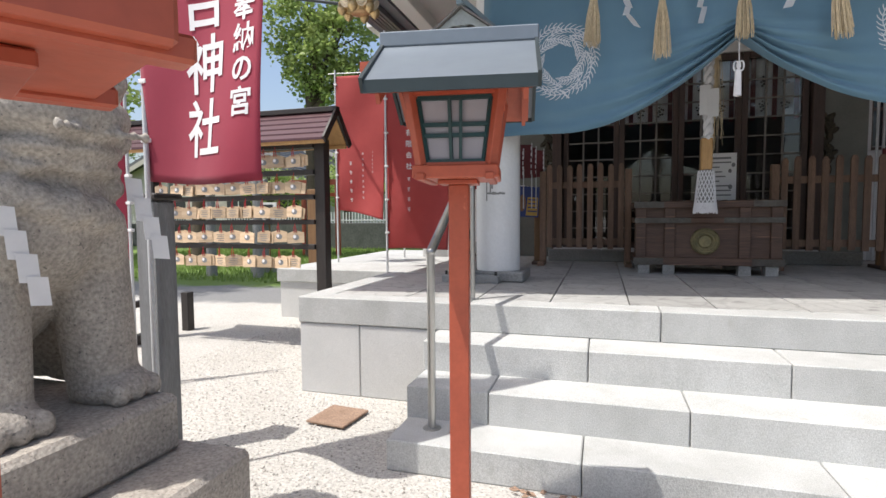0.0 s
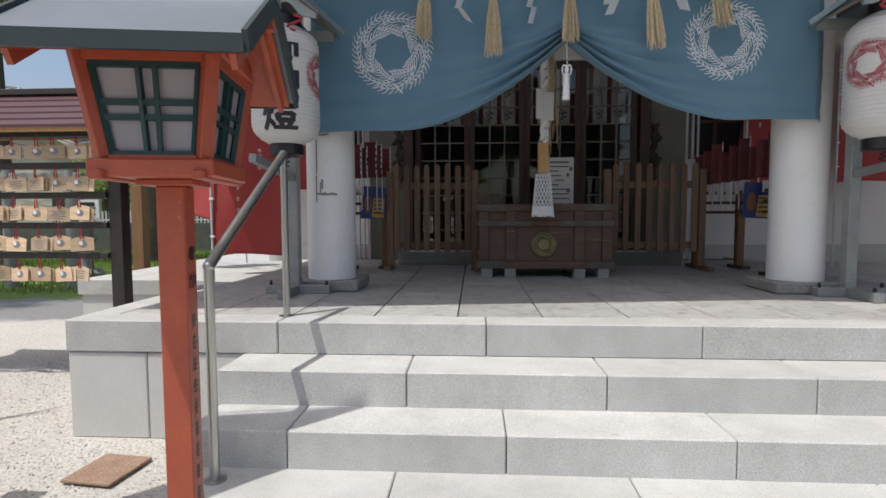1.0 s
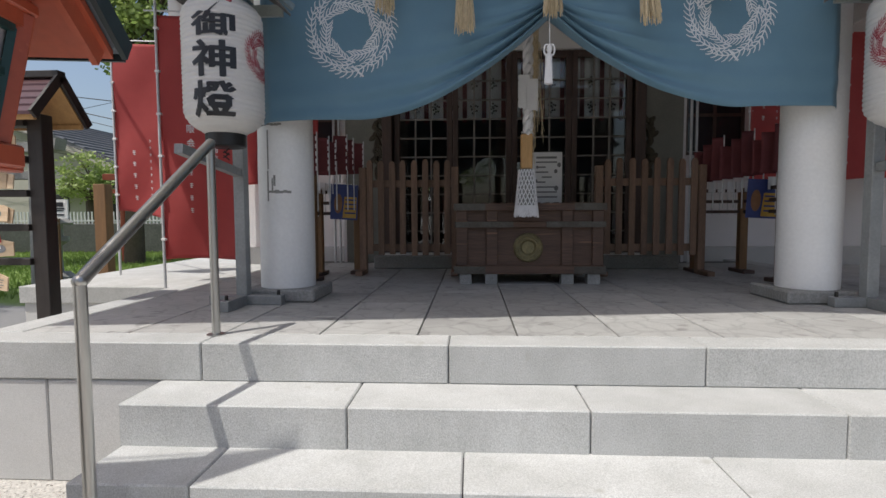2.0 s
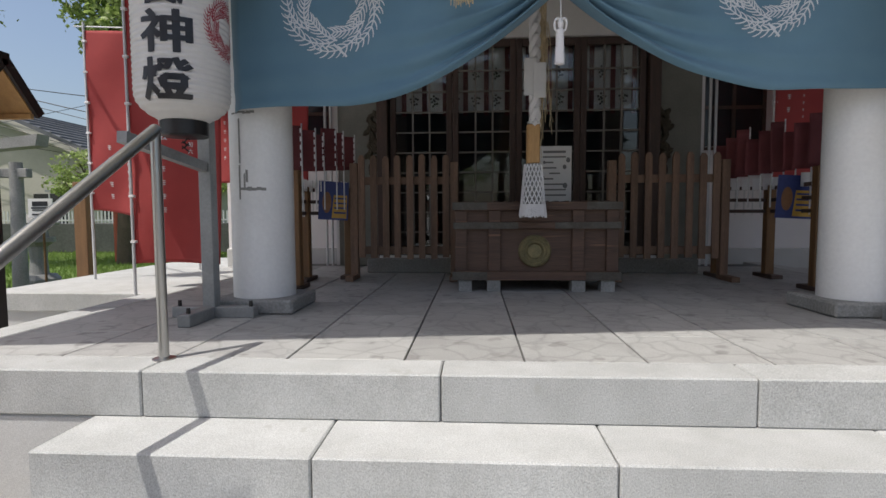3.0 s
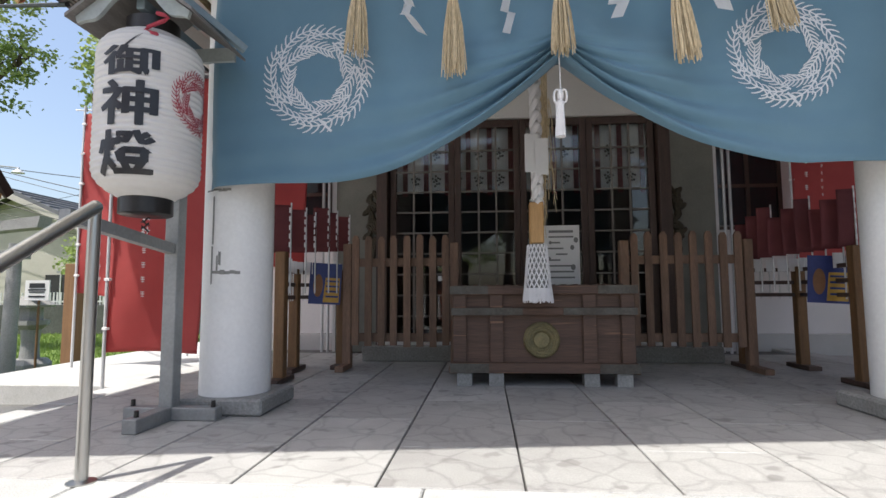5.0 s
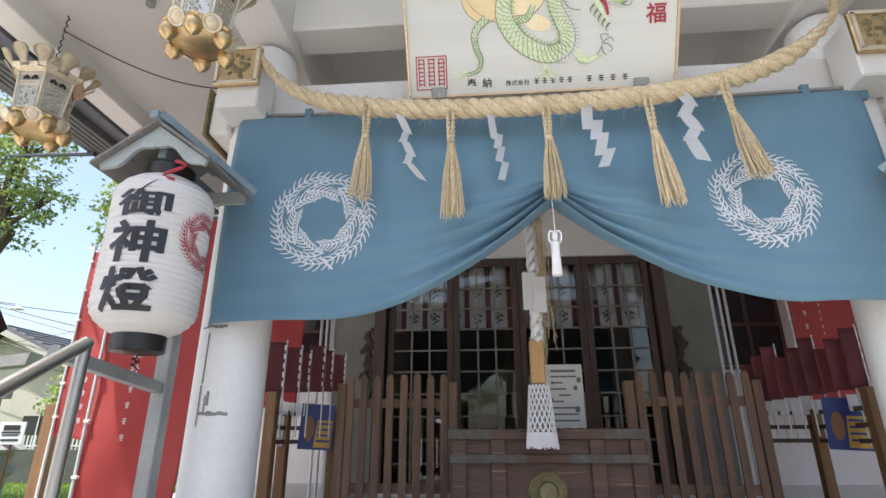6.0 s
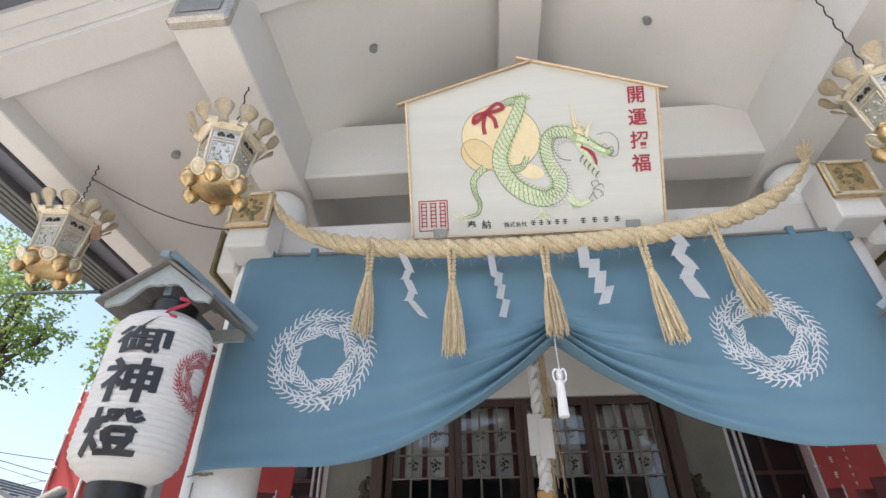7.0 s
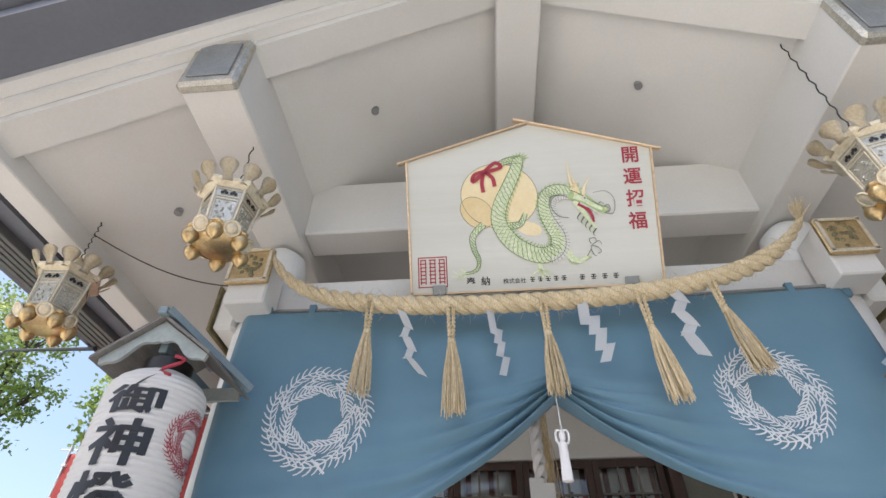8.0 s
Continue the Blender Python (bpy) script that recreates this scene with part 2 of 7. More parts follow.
M["ochre_dark"] = surf("ochre_paint", (0.68, 0.52, 0.27), (0.74, 0.60, 0.36), 5, 0.7, 0, 0, 60, 0.04)
M["line_grey"] = surf("grey_ink_line", (0.16, 0.18, 0.15), None, 20, 0.7, 0, 0, 60, 0.1)
M["hood_board"] = surf("weathered_grey_board", (0.20, 0.19, 0.18), (0.15, 0.14, 0.13), 5, 0.65, 0, 0.2, 60, 0.2, stretch=(5, 0.6, 5))
M["bead_red"] = surf("red_string", (0.42, 0.02, 0.03), None, 20, 0.7, 0, 0, 60, 0.1)
M["carved_dark"] = surf("dark_carved_wood", (0.075, 0.062, 0.036), (0.045, 0.038, 0.025), 20, 0.55, 0.2, 0.4, 90, 0.3)


def ground_mat():
    """Gravel round the shrine; a worn grey path and a lawn behind it; unseen ground on the right darkened to cut
    bounce.
    """
    m = surf("ground_cover", (0.50, 0.485, 0.455), (0.42, 0.405, 0.375), 1.2, 0.9, 0, 0.9, 55, 0.30, spots=(75, 0.61, (0.23, 0.215, 0.19)))
    n, l = m.node_tree.nodes, m.node_tree.links
    b = n["Principled BSDF"]
    old = b.inputs["Base Color"].links[0].from_socket
    tc = n.new("ShaderNodeTexCoord")
    sep = n.new("ShaderNodeSeparateXYZ")
    l.new(tc.outputs["Object"], sep.inputs[0])
    wob = n.new("ShaderNodeTexNoise")
    wob.inputs["Scale"].default_value, wob.inputs["Detail"].default_value = 0.9, 5
    l.new(tc.outputs["Object"], wob.inputs["Vector"])
    edge = n.new("ShaderNodeMath")
    edge.operation = "MULTIPLY_ADD"
    edge.inputs[1].default_value = 1.6
    l.new(wob.outputs[0], edge.inputs[0])
    l.new(sep.outputs["Y"], edge.inputs[2])
    out = old
    for start, col, col2 in ((7.0, (0.23, 0.23, 0.23), (0.17, 0.17, 0.17)), (8.6, (0.15, 0.23, 0.045), (0.10, 0.16, 0.03))):
        r = n.new("ShaderNodeMapRange")
        r.inputs[1].default_value, r.inputs[2].default_value = start, start + 0.25
        l.new(edge.outputs[0], r.inputs[0])
        nz = n.new("ShaderNodeTexNoise")
        nz.inputs["Scale"].default_value, nz.inputs["Detail"].default_value = 14, 5
        l.new(tc.outputs["Object"], nz.inputs["Vector"])
        c = n.new("ShaderNodeMix")
        c.data_type = "RGBA"
        c.inputs[6].default_value, c.inputs[7].default_value = (*col, 1), (*col2, 1)
        l.new(nz.outputs[0], c.inputs[0])
        mx = n.new("ShaderNodeMix")
        mx.data_type = "RGBA"
        l.new(r.outputs[0], mx.inputs[0])
        l.new(out, mx.inputs[6])
        l.new(c.outputs[2], mx.inputs[7])
        out = mx.outputs[2]
    # ground out of view past x 4.2 made dark, to dim the right soffit
    side = n.new("ShaderNodeMapRange")
    side.inputs[1].default_value, side.inputs[2].default_value = 4.2, 4.4
    l.new(sep.outputs["X"], side.inputs[0])
    mx = n.new("ShaderNodeMix")
    mx.data_type = "RGBA"
    mx.inputs[7].default_value = (0.075, 0.075, 0.075, 1)
    l.new(side.outputs[0], mx.inputs[0])
    l.new(out, mx.inputs[6])
    l.new(mx.outputs[2], b.inputs["Base Color"])
    return m


def slab_mat(m):
    """Faint wandering lines over the slabs, like old water marks."""
    n, l = m.node_tree.nodes, m.node_tree.links
    b = n["Principled BSDF"]
    old = b.inputs["Base Color"].links[0].from_socket
    tc = n.new("ShaderNodeTexCoord")
    wob = n.new("ShaderNodeTexNoise")
    wob.inputs["Scale"].default_value = 5.0
    l.new(tc.outputs["Object"], wob.inputs["Vector"])
    mixv = n.new("ShaderNodeMix")
    mixv.data_type = "RGBA"
    mixv.inputs[0].default_value = 0.12
    l.new(tc.outputs["Object"], mixv.inputs[6])
    l.new(wob.outputs["Color"], mixv.inputs[7])
    vor = n.new("ShaderNodeTexVoronoi")
    vor.feature = "DISTANCE_TO_EDGE"
    vor.inputs["Scale"].default_value = 6.5
    l.new(mixv.outputs[2], vor.inputs["Vector"])
    r = n.new("ShaderNodeMapRange")
    r.inputs[1].default_value, r.inputs[2].default_value, r.inputs[3].default_value, r.inputs[4].default_value = 0.0, 0.07, 0.80, 1.0
    l.new(vor.outputs["Distance"], r.inputs[0])
    sc = n.new("ShaderNodeVectorMath")
    sc.operation = "SCALE"
    l.new(old, sc.inputs[0])
    l.new(r.outputs[0], sc.inputs["Scale"])
    l.new(sc.outputs[0], b.inputs["Base Color"])


slab_mat(M["slab"])
M["ground"] = ground_mat()

# ---- helpers for building ----
ORG = {}


def thing(name, at, label, category, group="", kind=""):
    e = new(name)
    e.location = at
    ORG[e] = Vector(at)
    return tagged(e, label, category, group, kind)


def part(name, bm, material, parent, label="", smooth=False):
    """Links a bmesh, given in world places, as one mesh under a thing or a part."""
    o = ORG.get(parent, Vector((0, 0, 0)))
    me = bpy.data.meshes.new(name)
    bmesh.ops.translate(bm, verts=bm.verts, vec=-o)
    bm.to_mesh(me)
    bm.free()
    me.materials.append(material)
    if smooth:
        me.shade_smooth()
        if smooth != "all":
            me.set_sharp_from_angle(angle=radians(40))
    ob = new(name, me)
    ob.parent = parent
    ORG[ob] = o
    if label:
        ob["label"] = label
    return ob


def solo(name, bm, material, label, category, at=(0, 0, 0), group="", kind="", smooth=False):
    """A thing that is one mesh."""
    at = Vector(at)
    me = bpy.data.meshes.new(name)
    bmesh.ops.translate(bm, verts=bm.verts, vec=-at)
    bm.to_mesh(me)
    bm.free()
    me.materials.append(material)
    if smooth:
        me.shade_smooth()
        if smooth != "all":
            me.set_sharp_from_angle(angle=radians(40))
    ob = new(name, me)
    ob.location = at
    ORG[ob] = at
    return tagged(ob, label, category, group, kind)


def box(bm, x0, y0, z0, x1, y1, z1, bevel=0.0, turn=None):
    r = bmesh.ops.create_cube(bm, size=1, matrix=Matrix.Translation(((x0 + x1) / 2, (y0 + y1) / 2, (z0 + z1) / 2)) @ Matrix.Diagonal((abs(x1 - x0), abs(y1 - y0), abs(z1 - z0), 1)))
    vs = r["verts"]
    if bevel:
        es = {e for v in vs for e in v.link_edges}
        got = bmesh.ops.bevel(bm, geom=list(es), offset=bevel, segments=1, affect="EDGES", profile=0.5)
        vs = list({v for f in got["faces"] for v in f.verts} | {v for v in vs if v.is_valid})
    if turn is not None:
        bmesh.ops.transform(bm, matrix=turn, verts=vs)
    return bm


def boxed(*a, **k):
    return box(bmesh.new(), *a, **k)


def rod(bm, p0, p1, r0, r1=None, seg=12, caps=True):
    p0, p1 = Vector(p0), Vector(p1)
    d = p1 - p0
    q = d.to_track_quat("Z", "Y").to_matrix().to_4x4()
    bmesh.ops.create_cone(bm, cap_ends=caps, segments=seg, radius1=r0, radius2=r0 if r1 is None else r1, depth=d.length, matrix=Matrix.Translation((p0 + p1) / 2) @ q)
    return bm


def beam(bm, p0, p1, w, h, bevel=0.0):
    """A square bar from p0 to p1, w wide across and h high."""
    p0, p1 = Vector(p0), Vector(p1)
    d = p1 - p0
    q = d.to_track_quat("Y", "Z").to_matrix().to_4x4()
    return box(bm, -w / 2, -d.length / 2, -h / 2, w / 2, d.length / 2, h / 2, bevel, Matrix.Translation((p0 + p1) / 2) @ q)


def lathe(bm, profile, at=(0, 0, 0), seg=32, m=None):
    """Turns (radius, height) pairs round the upright axis at a place."""
    rings = []
    for r, z in profile:
        ring = []
        for i in range(seg):
            a = 2 * math.pi * i / seg
            ring.append(bm.verts.new(Vector(at) + Vector((r * math.cos(a), r * math.sin(a), z))))
        rings.append(ring)
    for a, b in zip(rings, rings[1:]):
        for i in range(seg):
            j = (i + 1) % seg
            bm.faces.new((a[i], a[j], b[j], b[i]))
    bm.faces.new(list(reversed(rings[0])))
    bm.faces.new(rings[-1])
    if m is not None:
        bmesh.ops.transform(bm, matrix=m, verts=[v for ring in rings for v in ring])
    return bm


def tube(bm, pts, radius, seg=8, radii=None):
    """A round bar along points."""
    pts = [Vector(p) for p in pts]
    rings = []
    up = Vector((0.31, 0.2, 0.93))
    for i, p in enumerate(pts):
        d = (pts[min(i + 1, len(pts) - 1)] - pts[max(i - 1, 0)]).normalized()
        s = d.cross(up)
        s = (s if s.length > 1e-4 else d.cross(Vector((1, 0, 0)))).normalized()
        u = s.cross(d)
        r = radii[i] if radii else radius
        rings.append([bm.verts.new(p + r * (math.cos(2 * math.pi * k / seg) * s + math.sin(2 * math.pi * k / seg) * u)) for k in range(seg)])
    for a, b in zip(rings, rings[1:]):
        for k in range(seg):
            j = (k + 1) % seg
            bm.faces.new((a[k], a[j], b[j], b[k]))
    bm.faces.new(list(reversed(rings[0])))
    bm.faces.new(rings[-1])
    bmesh.ops.recalc_face_normals(bm, faces=bm.faces)
    return bm


def prism(bm, pts, depth_vec, closed=True):
    """A flat outline pushed along a vector."""
    d = Vector(depth_vec)
    a = [bm.verts.new(Vector(p)) for p in pts]
    b = [bm.verts.new(Vector(p) + d) for p in pts]
    bm.faces.new(a)
    bm.faces.new(list(reversed(b)))
    n = len(pts)
    for i in range(n):
        j = (i + 1) % n
        bm.faces.new((a[j], a[i], b[i], b[j]))
    bmesh.ops.recalc_face_normals(bm, faces=bm.faces)
    return bm


def sheet(bm, func, nu, nv, thick=None):
    """A grid of func(u, v) points; thick: a vector or a length along the normal to give it a back."""
    g = [[bm.verts.new(Vector(func(i / nu, j / nv))) for j in range(nv + 1)] for i in range(nu + 1)]
    for i in range(nu):
        for j in range(nv):
            bm.faces.new((g[i][j], g[i + 1][j], g[i + 1][j + 1], g[i][j + 1]))
    if thick:
        bmesh.ops.recalc_face_normals(bm, faces=bm.faces)
        bmesh.ops.solidify(bm, geom=list(bm.faces), thickness=thick)
    return bm


def writing(text, size, bold=0.0):
    """Text as a flat bmesh in the plane x, z, its middle at the origin, read from -y."""
    cu = bpy.data.curves.new("writing", "FONT")
    cu.body, cu.size, cu.align_x, cu.align_y = text, size, "CENTER", "CENTER"
    cu.offset, cu.resolution_u = bold, 3
    ob = bpy.data.objects.new("writing", cu)
    scene.collection.objects.link(ob)
    dg = bpy.context.evaluated_depsgraph_get()
    me = bpy.data.meshes.new_from_object(ob.evaluated_get(dg))
    bm = bmesh.new()
    bm.from_mesh(me)
    bpy.data.objects.remove(ob)
    bpy.data.curves.remove(cu)
    bpy.data.meshes.remove(me)
    if bm.verts:
        xs, ys = [v.co.x for v in bm.verts], [v.co.y for v in bm.verts]
        mid = Vector(((min(xs) + max(xs)) / 2, (min(ys) + max(ys)) / 2, 0))
        for v in bm.verts:
            c = v.co - mid
            v.co = Vector((c.x, 0, c.y))
    return bm


def column_of(chars, size, step, bold=0.0, wide=1.0):
    """Characters one under the other."""
    out = bmesh.new()
    for k, ch in enumerate(chars):
        b = writing(ch, size, bold)
        for v in b.verts:
            v.co.x *= wide
            v.co.z -= k * step
        me = bpy.data.meshes.new("t")
        b.to_mesh(me)
        b.free()
        out.from_mesh(me)
        bpy.data.meshes.remove(me)
    return out


def slice_up(bm, step):
    """Cuts a flat text into narrow strips and bands, so that it can follow a curved face."""
    for axis, no in ((0, Vector((1, 0, 0))), (2, Vector((0, 0, 1)))):
        vals = [v.co[axis] for v in bm.verts]
        c = min(vals) + step
        while c < max(vals):
            p = Vector((0, 0, 0))
            p[axis] = c
            bmesh.ops.bisect_plane(bm, geom=list(bm.verts) + list(bm.edges) + list(bm.faces), plane_co=p, plane_no=no)
            c += step
    return bm


def bars_into(bm, x, z, w, h, y=0.0, n=1, step=0.0, rnd=None):
    """Plain upright rows of bars in place of writing: n bars of w by h, one under the other."""
    for k in range(n):
        ww = w * (0.75 + 0.25 * (rnd.random() if rnd else 1))
        zz = z - k * step
        vs = [bm.verts.new((x - ww / 2, y, zz)), bm.verts.new((x + ww / 2, y, zz)), bm.verts.new((x + ww / 2, y, zz - h)), bm.verts.new((x - ww / 2, y, zz - h))]
        bm.faces.new(vs)
    return bm

# ---- the large structure ----
MID = 0.92                      # the shrine's middle line
FLOOR = 0.673                   # the stone platform's top
bm = bmesh.new()
bmesh.ops.create_grid(bm, x_segments=40, y_segments=40, size=400)
solo("ground", bm, M["ground"], "pale gravel yard with a lawn behind and unseen darkened ground beside", "ground", kind="structure")


def block_row(parent, name, xs, y0, y1, z0, z1, mat, gap=0.005, bevel=0.006):
    for a, b in zip(xs, xs[1:]):
        part(name, boxed(a + gap / 2, y0, z0, b - gap / 2, y1, z1, bevel), mat, parent)


# platform: core, edge stones, side panels, floor slabs
PX0, PX1 = -2.02, 3.86
platform = thing("stone_platform", (MID, 5.5, 0), "raised pale granite platform with jointed edge stones and slabs", "platform", kind="structure")
part("core", boxed(PX0 + 0.08, 3.27, 0, PX1 - 0.08, 9.2, 0.64), M["bed"], platform)
steps = thing("stone_steps", (MID, 2.7, 0), "four wide pale granite steps up to the platform", "steps", kind="structure")
STEPS = [(2.28, 0.152, [-0.985, -0.07, 0.915, 1.9, 2.885]), (2.58, 0.322, [-0.99, -0.545, 0.402, 1.35, 2.3, 2.875]), (2.88, 0.495, [-0.998, -0.06, 0.894, 1.85, 2.86])]
for k, (y, z, xs) in enumerate(STEPS):
    zb = 0 if k == 0 else STEPS[k - 1][1] - 0.05
    block_row(steps, "stone_block", xs, y, y + 0.36, zb, z, M["granite"])
part("step_core", boxed(-0.96, 2.62, 0, 2.84, 3.25, 0.30), M["bed"], steps)

# main floor of the hall and the lower side terraces
for sx, x0, x1 in ((-1, -3.8, -2.03), (1, 3.87, 6.2)):
    t = thing("side_terrace", ((x0 + x1) / 2, 7, 0), "lower granite terrace beside the platform", "terrace", kind="structure")
    part("wall_panel", boxed(x0 + 0.03, 5.57, 0, x1, 9.2, 0.44), M["granite_side"], t)
    part("edge_stone", boxed(x0, 5.54, 0.444, x1, 9.2, 0.60, 0.006), M["granite"], t)

# hall walls
YB = 7.32                       # the door wall
wall = thing("wall_back", (MID, YB, FLOOR), "back wall of the open hall with lattice doors", "wall", kind="structure")
part("lintel", boxed(-0.62, YB - 0.05, 3.20, 2.46, YB + 0.2, 4.6, 0.01), M["white"], wall)
part("sill", boxed(-0.62, YB - 0.12, FLOOR, 2.46, YB + 0.2, FLOOR + 0.12, 0.01), M["granite_side"], wall)
for sx in (-1, 1):
    xa, xb = MID + sx * 1.54, MID + sx * 2.02
    part("plaster_wall", boxed(min(xa, xb), YB - 0.02, FLOOR, max(xa, xb), YB + 0.2, 4.6), M["wall_olive"], wall)
    part("door_post", boxed(MID + sx * 1.50 - 0.06, YB - 0.10, FLOOR, MID + sx * 1.50 + 0.06, YB + 0.1, 3.2, 0.006), M["wood_dark"], wall)
for sx, nm in ((-1, "wall_west"), (1, "wall_east")):
    # the hall's front corner, then the set-back white wall with its window
    w = thing(nm, (MID + sx * 3.2, 7.9, FLOOR), "white plaster side wall with a dark window and a stone foot", "wall", kind="structure")
    xa, xb = MID + sx * 1.98, MID + sx * 2.06
    part("corner_wall", boxed(min(xa, xb), YB, FLOOR, max(xa, xb), 8.1, 4.6), M["wall_white"], w)
    a, b = MID + sx * 2.06, MID + sx * (3.6 if sx < 0 else 5.0)
    part("wall_foot", boxed(min(a, b), 7.78, 0.3, max(a, b), 8.1, FLOOR + 0.16, 0.01), M["granite_side"], w)
    part("wall_face", boxed(min(a, b), 7.85, FLOOR + 0.16, max(a, b), 8.1, 4.6), M["wall_white"], w)
    c, d = MID + sx * 2.25, MID + sx * 2.95
    part("window_pane", boxed(min(c, d), 7.825, 2.05, max(c, d), 7.848, 3.4), M["window_dark"], w)
    for xx in (c, d, (c + d) / 2):
        part("window_bar", boxed(xx - 0.02, 7.80, 2.0, xx + 0.02, 7.824, 3.4), M["wood_dark"], w)
    for zz in (2.02, 2.5, 2.95):
        part("window_bar", boxed(min(c, d), 7.795, zz - 0.02, max(c, d), 7.799, zz + 0.02), M["wood_dark"], w)
    for k, xx in enumerate((MID + sx * 2.09, MID + sx * 2.16)):
        part("drain_pipe", rod(bmesh.new(), (xx, 7.25 + 0.02 * k, FLOOR), (xx, 7.25 + 0.02 * k, 4.6), 0.015), M["pole"], w, smooth=True)
# added out of view: blocks skylight from the right, dark so it bounces little
we = thing("wall_side", (6.25, 6, 0), "unseen dark board wall added to cut skylight from the right", "wall", kind="structure")
part("wall_face", boxed(6.25, 1.0, 0, 6.45, 10.0, 4.4, 0.01), M["wood_dark"], we)
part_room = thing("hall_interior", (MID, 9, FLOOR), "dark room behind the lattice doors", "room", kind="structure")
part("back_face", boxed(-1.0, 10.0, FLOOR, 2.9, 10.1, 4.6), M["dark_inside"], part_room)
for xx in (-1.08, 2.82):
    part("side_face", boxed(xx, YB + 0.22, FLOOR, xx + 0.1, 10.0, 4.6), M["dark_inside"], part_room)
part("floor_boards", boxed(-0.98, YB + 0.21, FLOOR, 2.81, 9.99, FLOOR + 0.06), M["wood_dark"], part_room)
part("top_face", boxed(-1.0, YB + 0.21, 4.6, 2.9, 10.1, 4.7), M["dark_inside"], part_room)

# pillars
for px in (-0.86, 2.69):
    p = thing("pillar", (px, 4.52, FLOOR), "round white painted pillar on a square stone base", "pillar", "pillars of the porch", "structure")
    part("base_stone", boxed(px - 0.25, 4.29, FLOOR, px + 0.25, 4.76, FLOOR + 0.085, 0.012), M["stone_grey"], p)
    bm = lathe(bmesh.new(), [(0.187, FLOOR + 0.085), (0.187, 3.15), (0.187, 3.62), (0.165, 3.72), (0.10, 3.78)], (px, 4.52, 0), 48)
    part("shaft", bm, M["white_pillar"], p, smooth=True)
    if px < 0:
        bm = bmesh.new()
        rr = random.Random(4)
        for a0, z0, w, h in ((-1.62, 1.86, 0.05, 0.012), (-1.9, 1.82, 0.012, 0.26), (-1.92, 1.55, 0.012, 0.20), (-1.66, 1.52, 0.015, 0.07), (-1.74, 1.50, 0.012, 0.09), (-1.50, 1.42, 0.16, 0.018), (-1.80, 1.86, 0.16, 0.012)):
            for i in range(6):
                a = a0 + (i - 2.5) * w / 6 / 0.188
                da = w / 6 / 0.188 / 2
                zz0, zz1 = z0 + rr.uniform(-.004, .004), z0 - h + rr.uniform(-.004, .004)
                q = [(a - da, zz0), (a + da, zz0), (a + da, zz1), (a - da, zz1)]
                bm.faces.new([bm.verts.new((px + 0.1885 * math.cos(t), 4.52 + 0.1885 * math.sin(t), z)) for t, z in q])
        part("scrape_marks", bm, M["stone_grey"], p, "grey marks where tape was pulled off")

# porch roof: beams, purlins, sloping soffit, verge boards, eaves
def zr(x):
    return 5.1 - 0.5 * abs(x - MID)


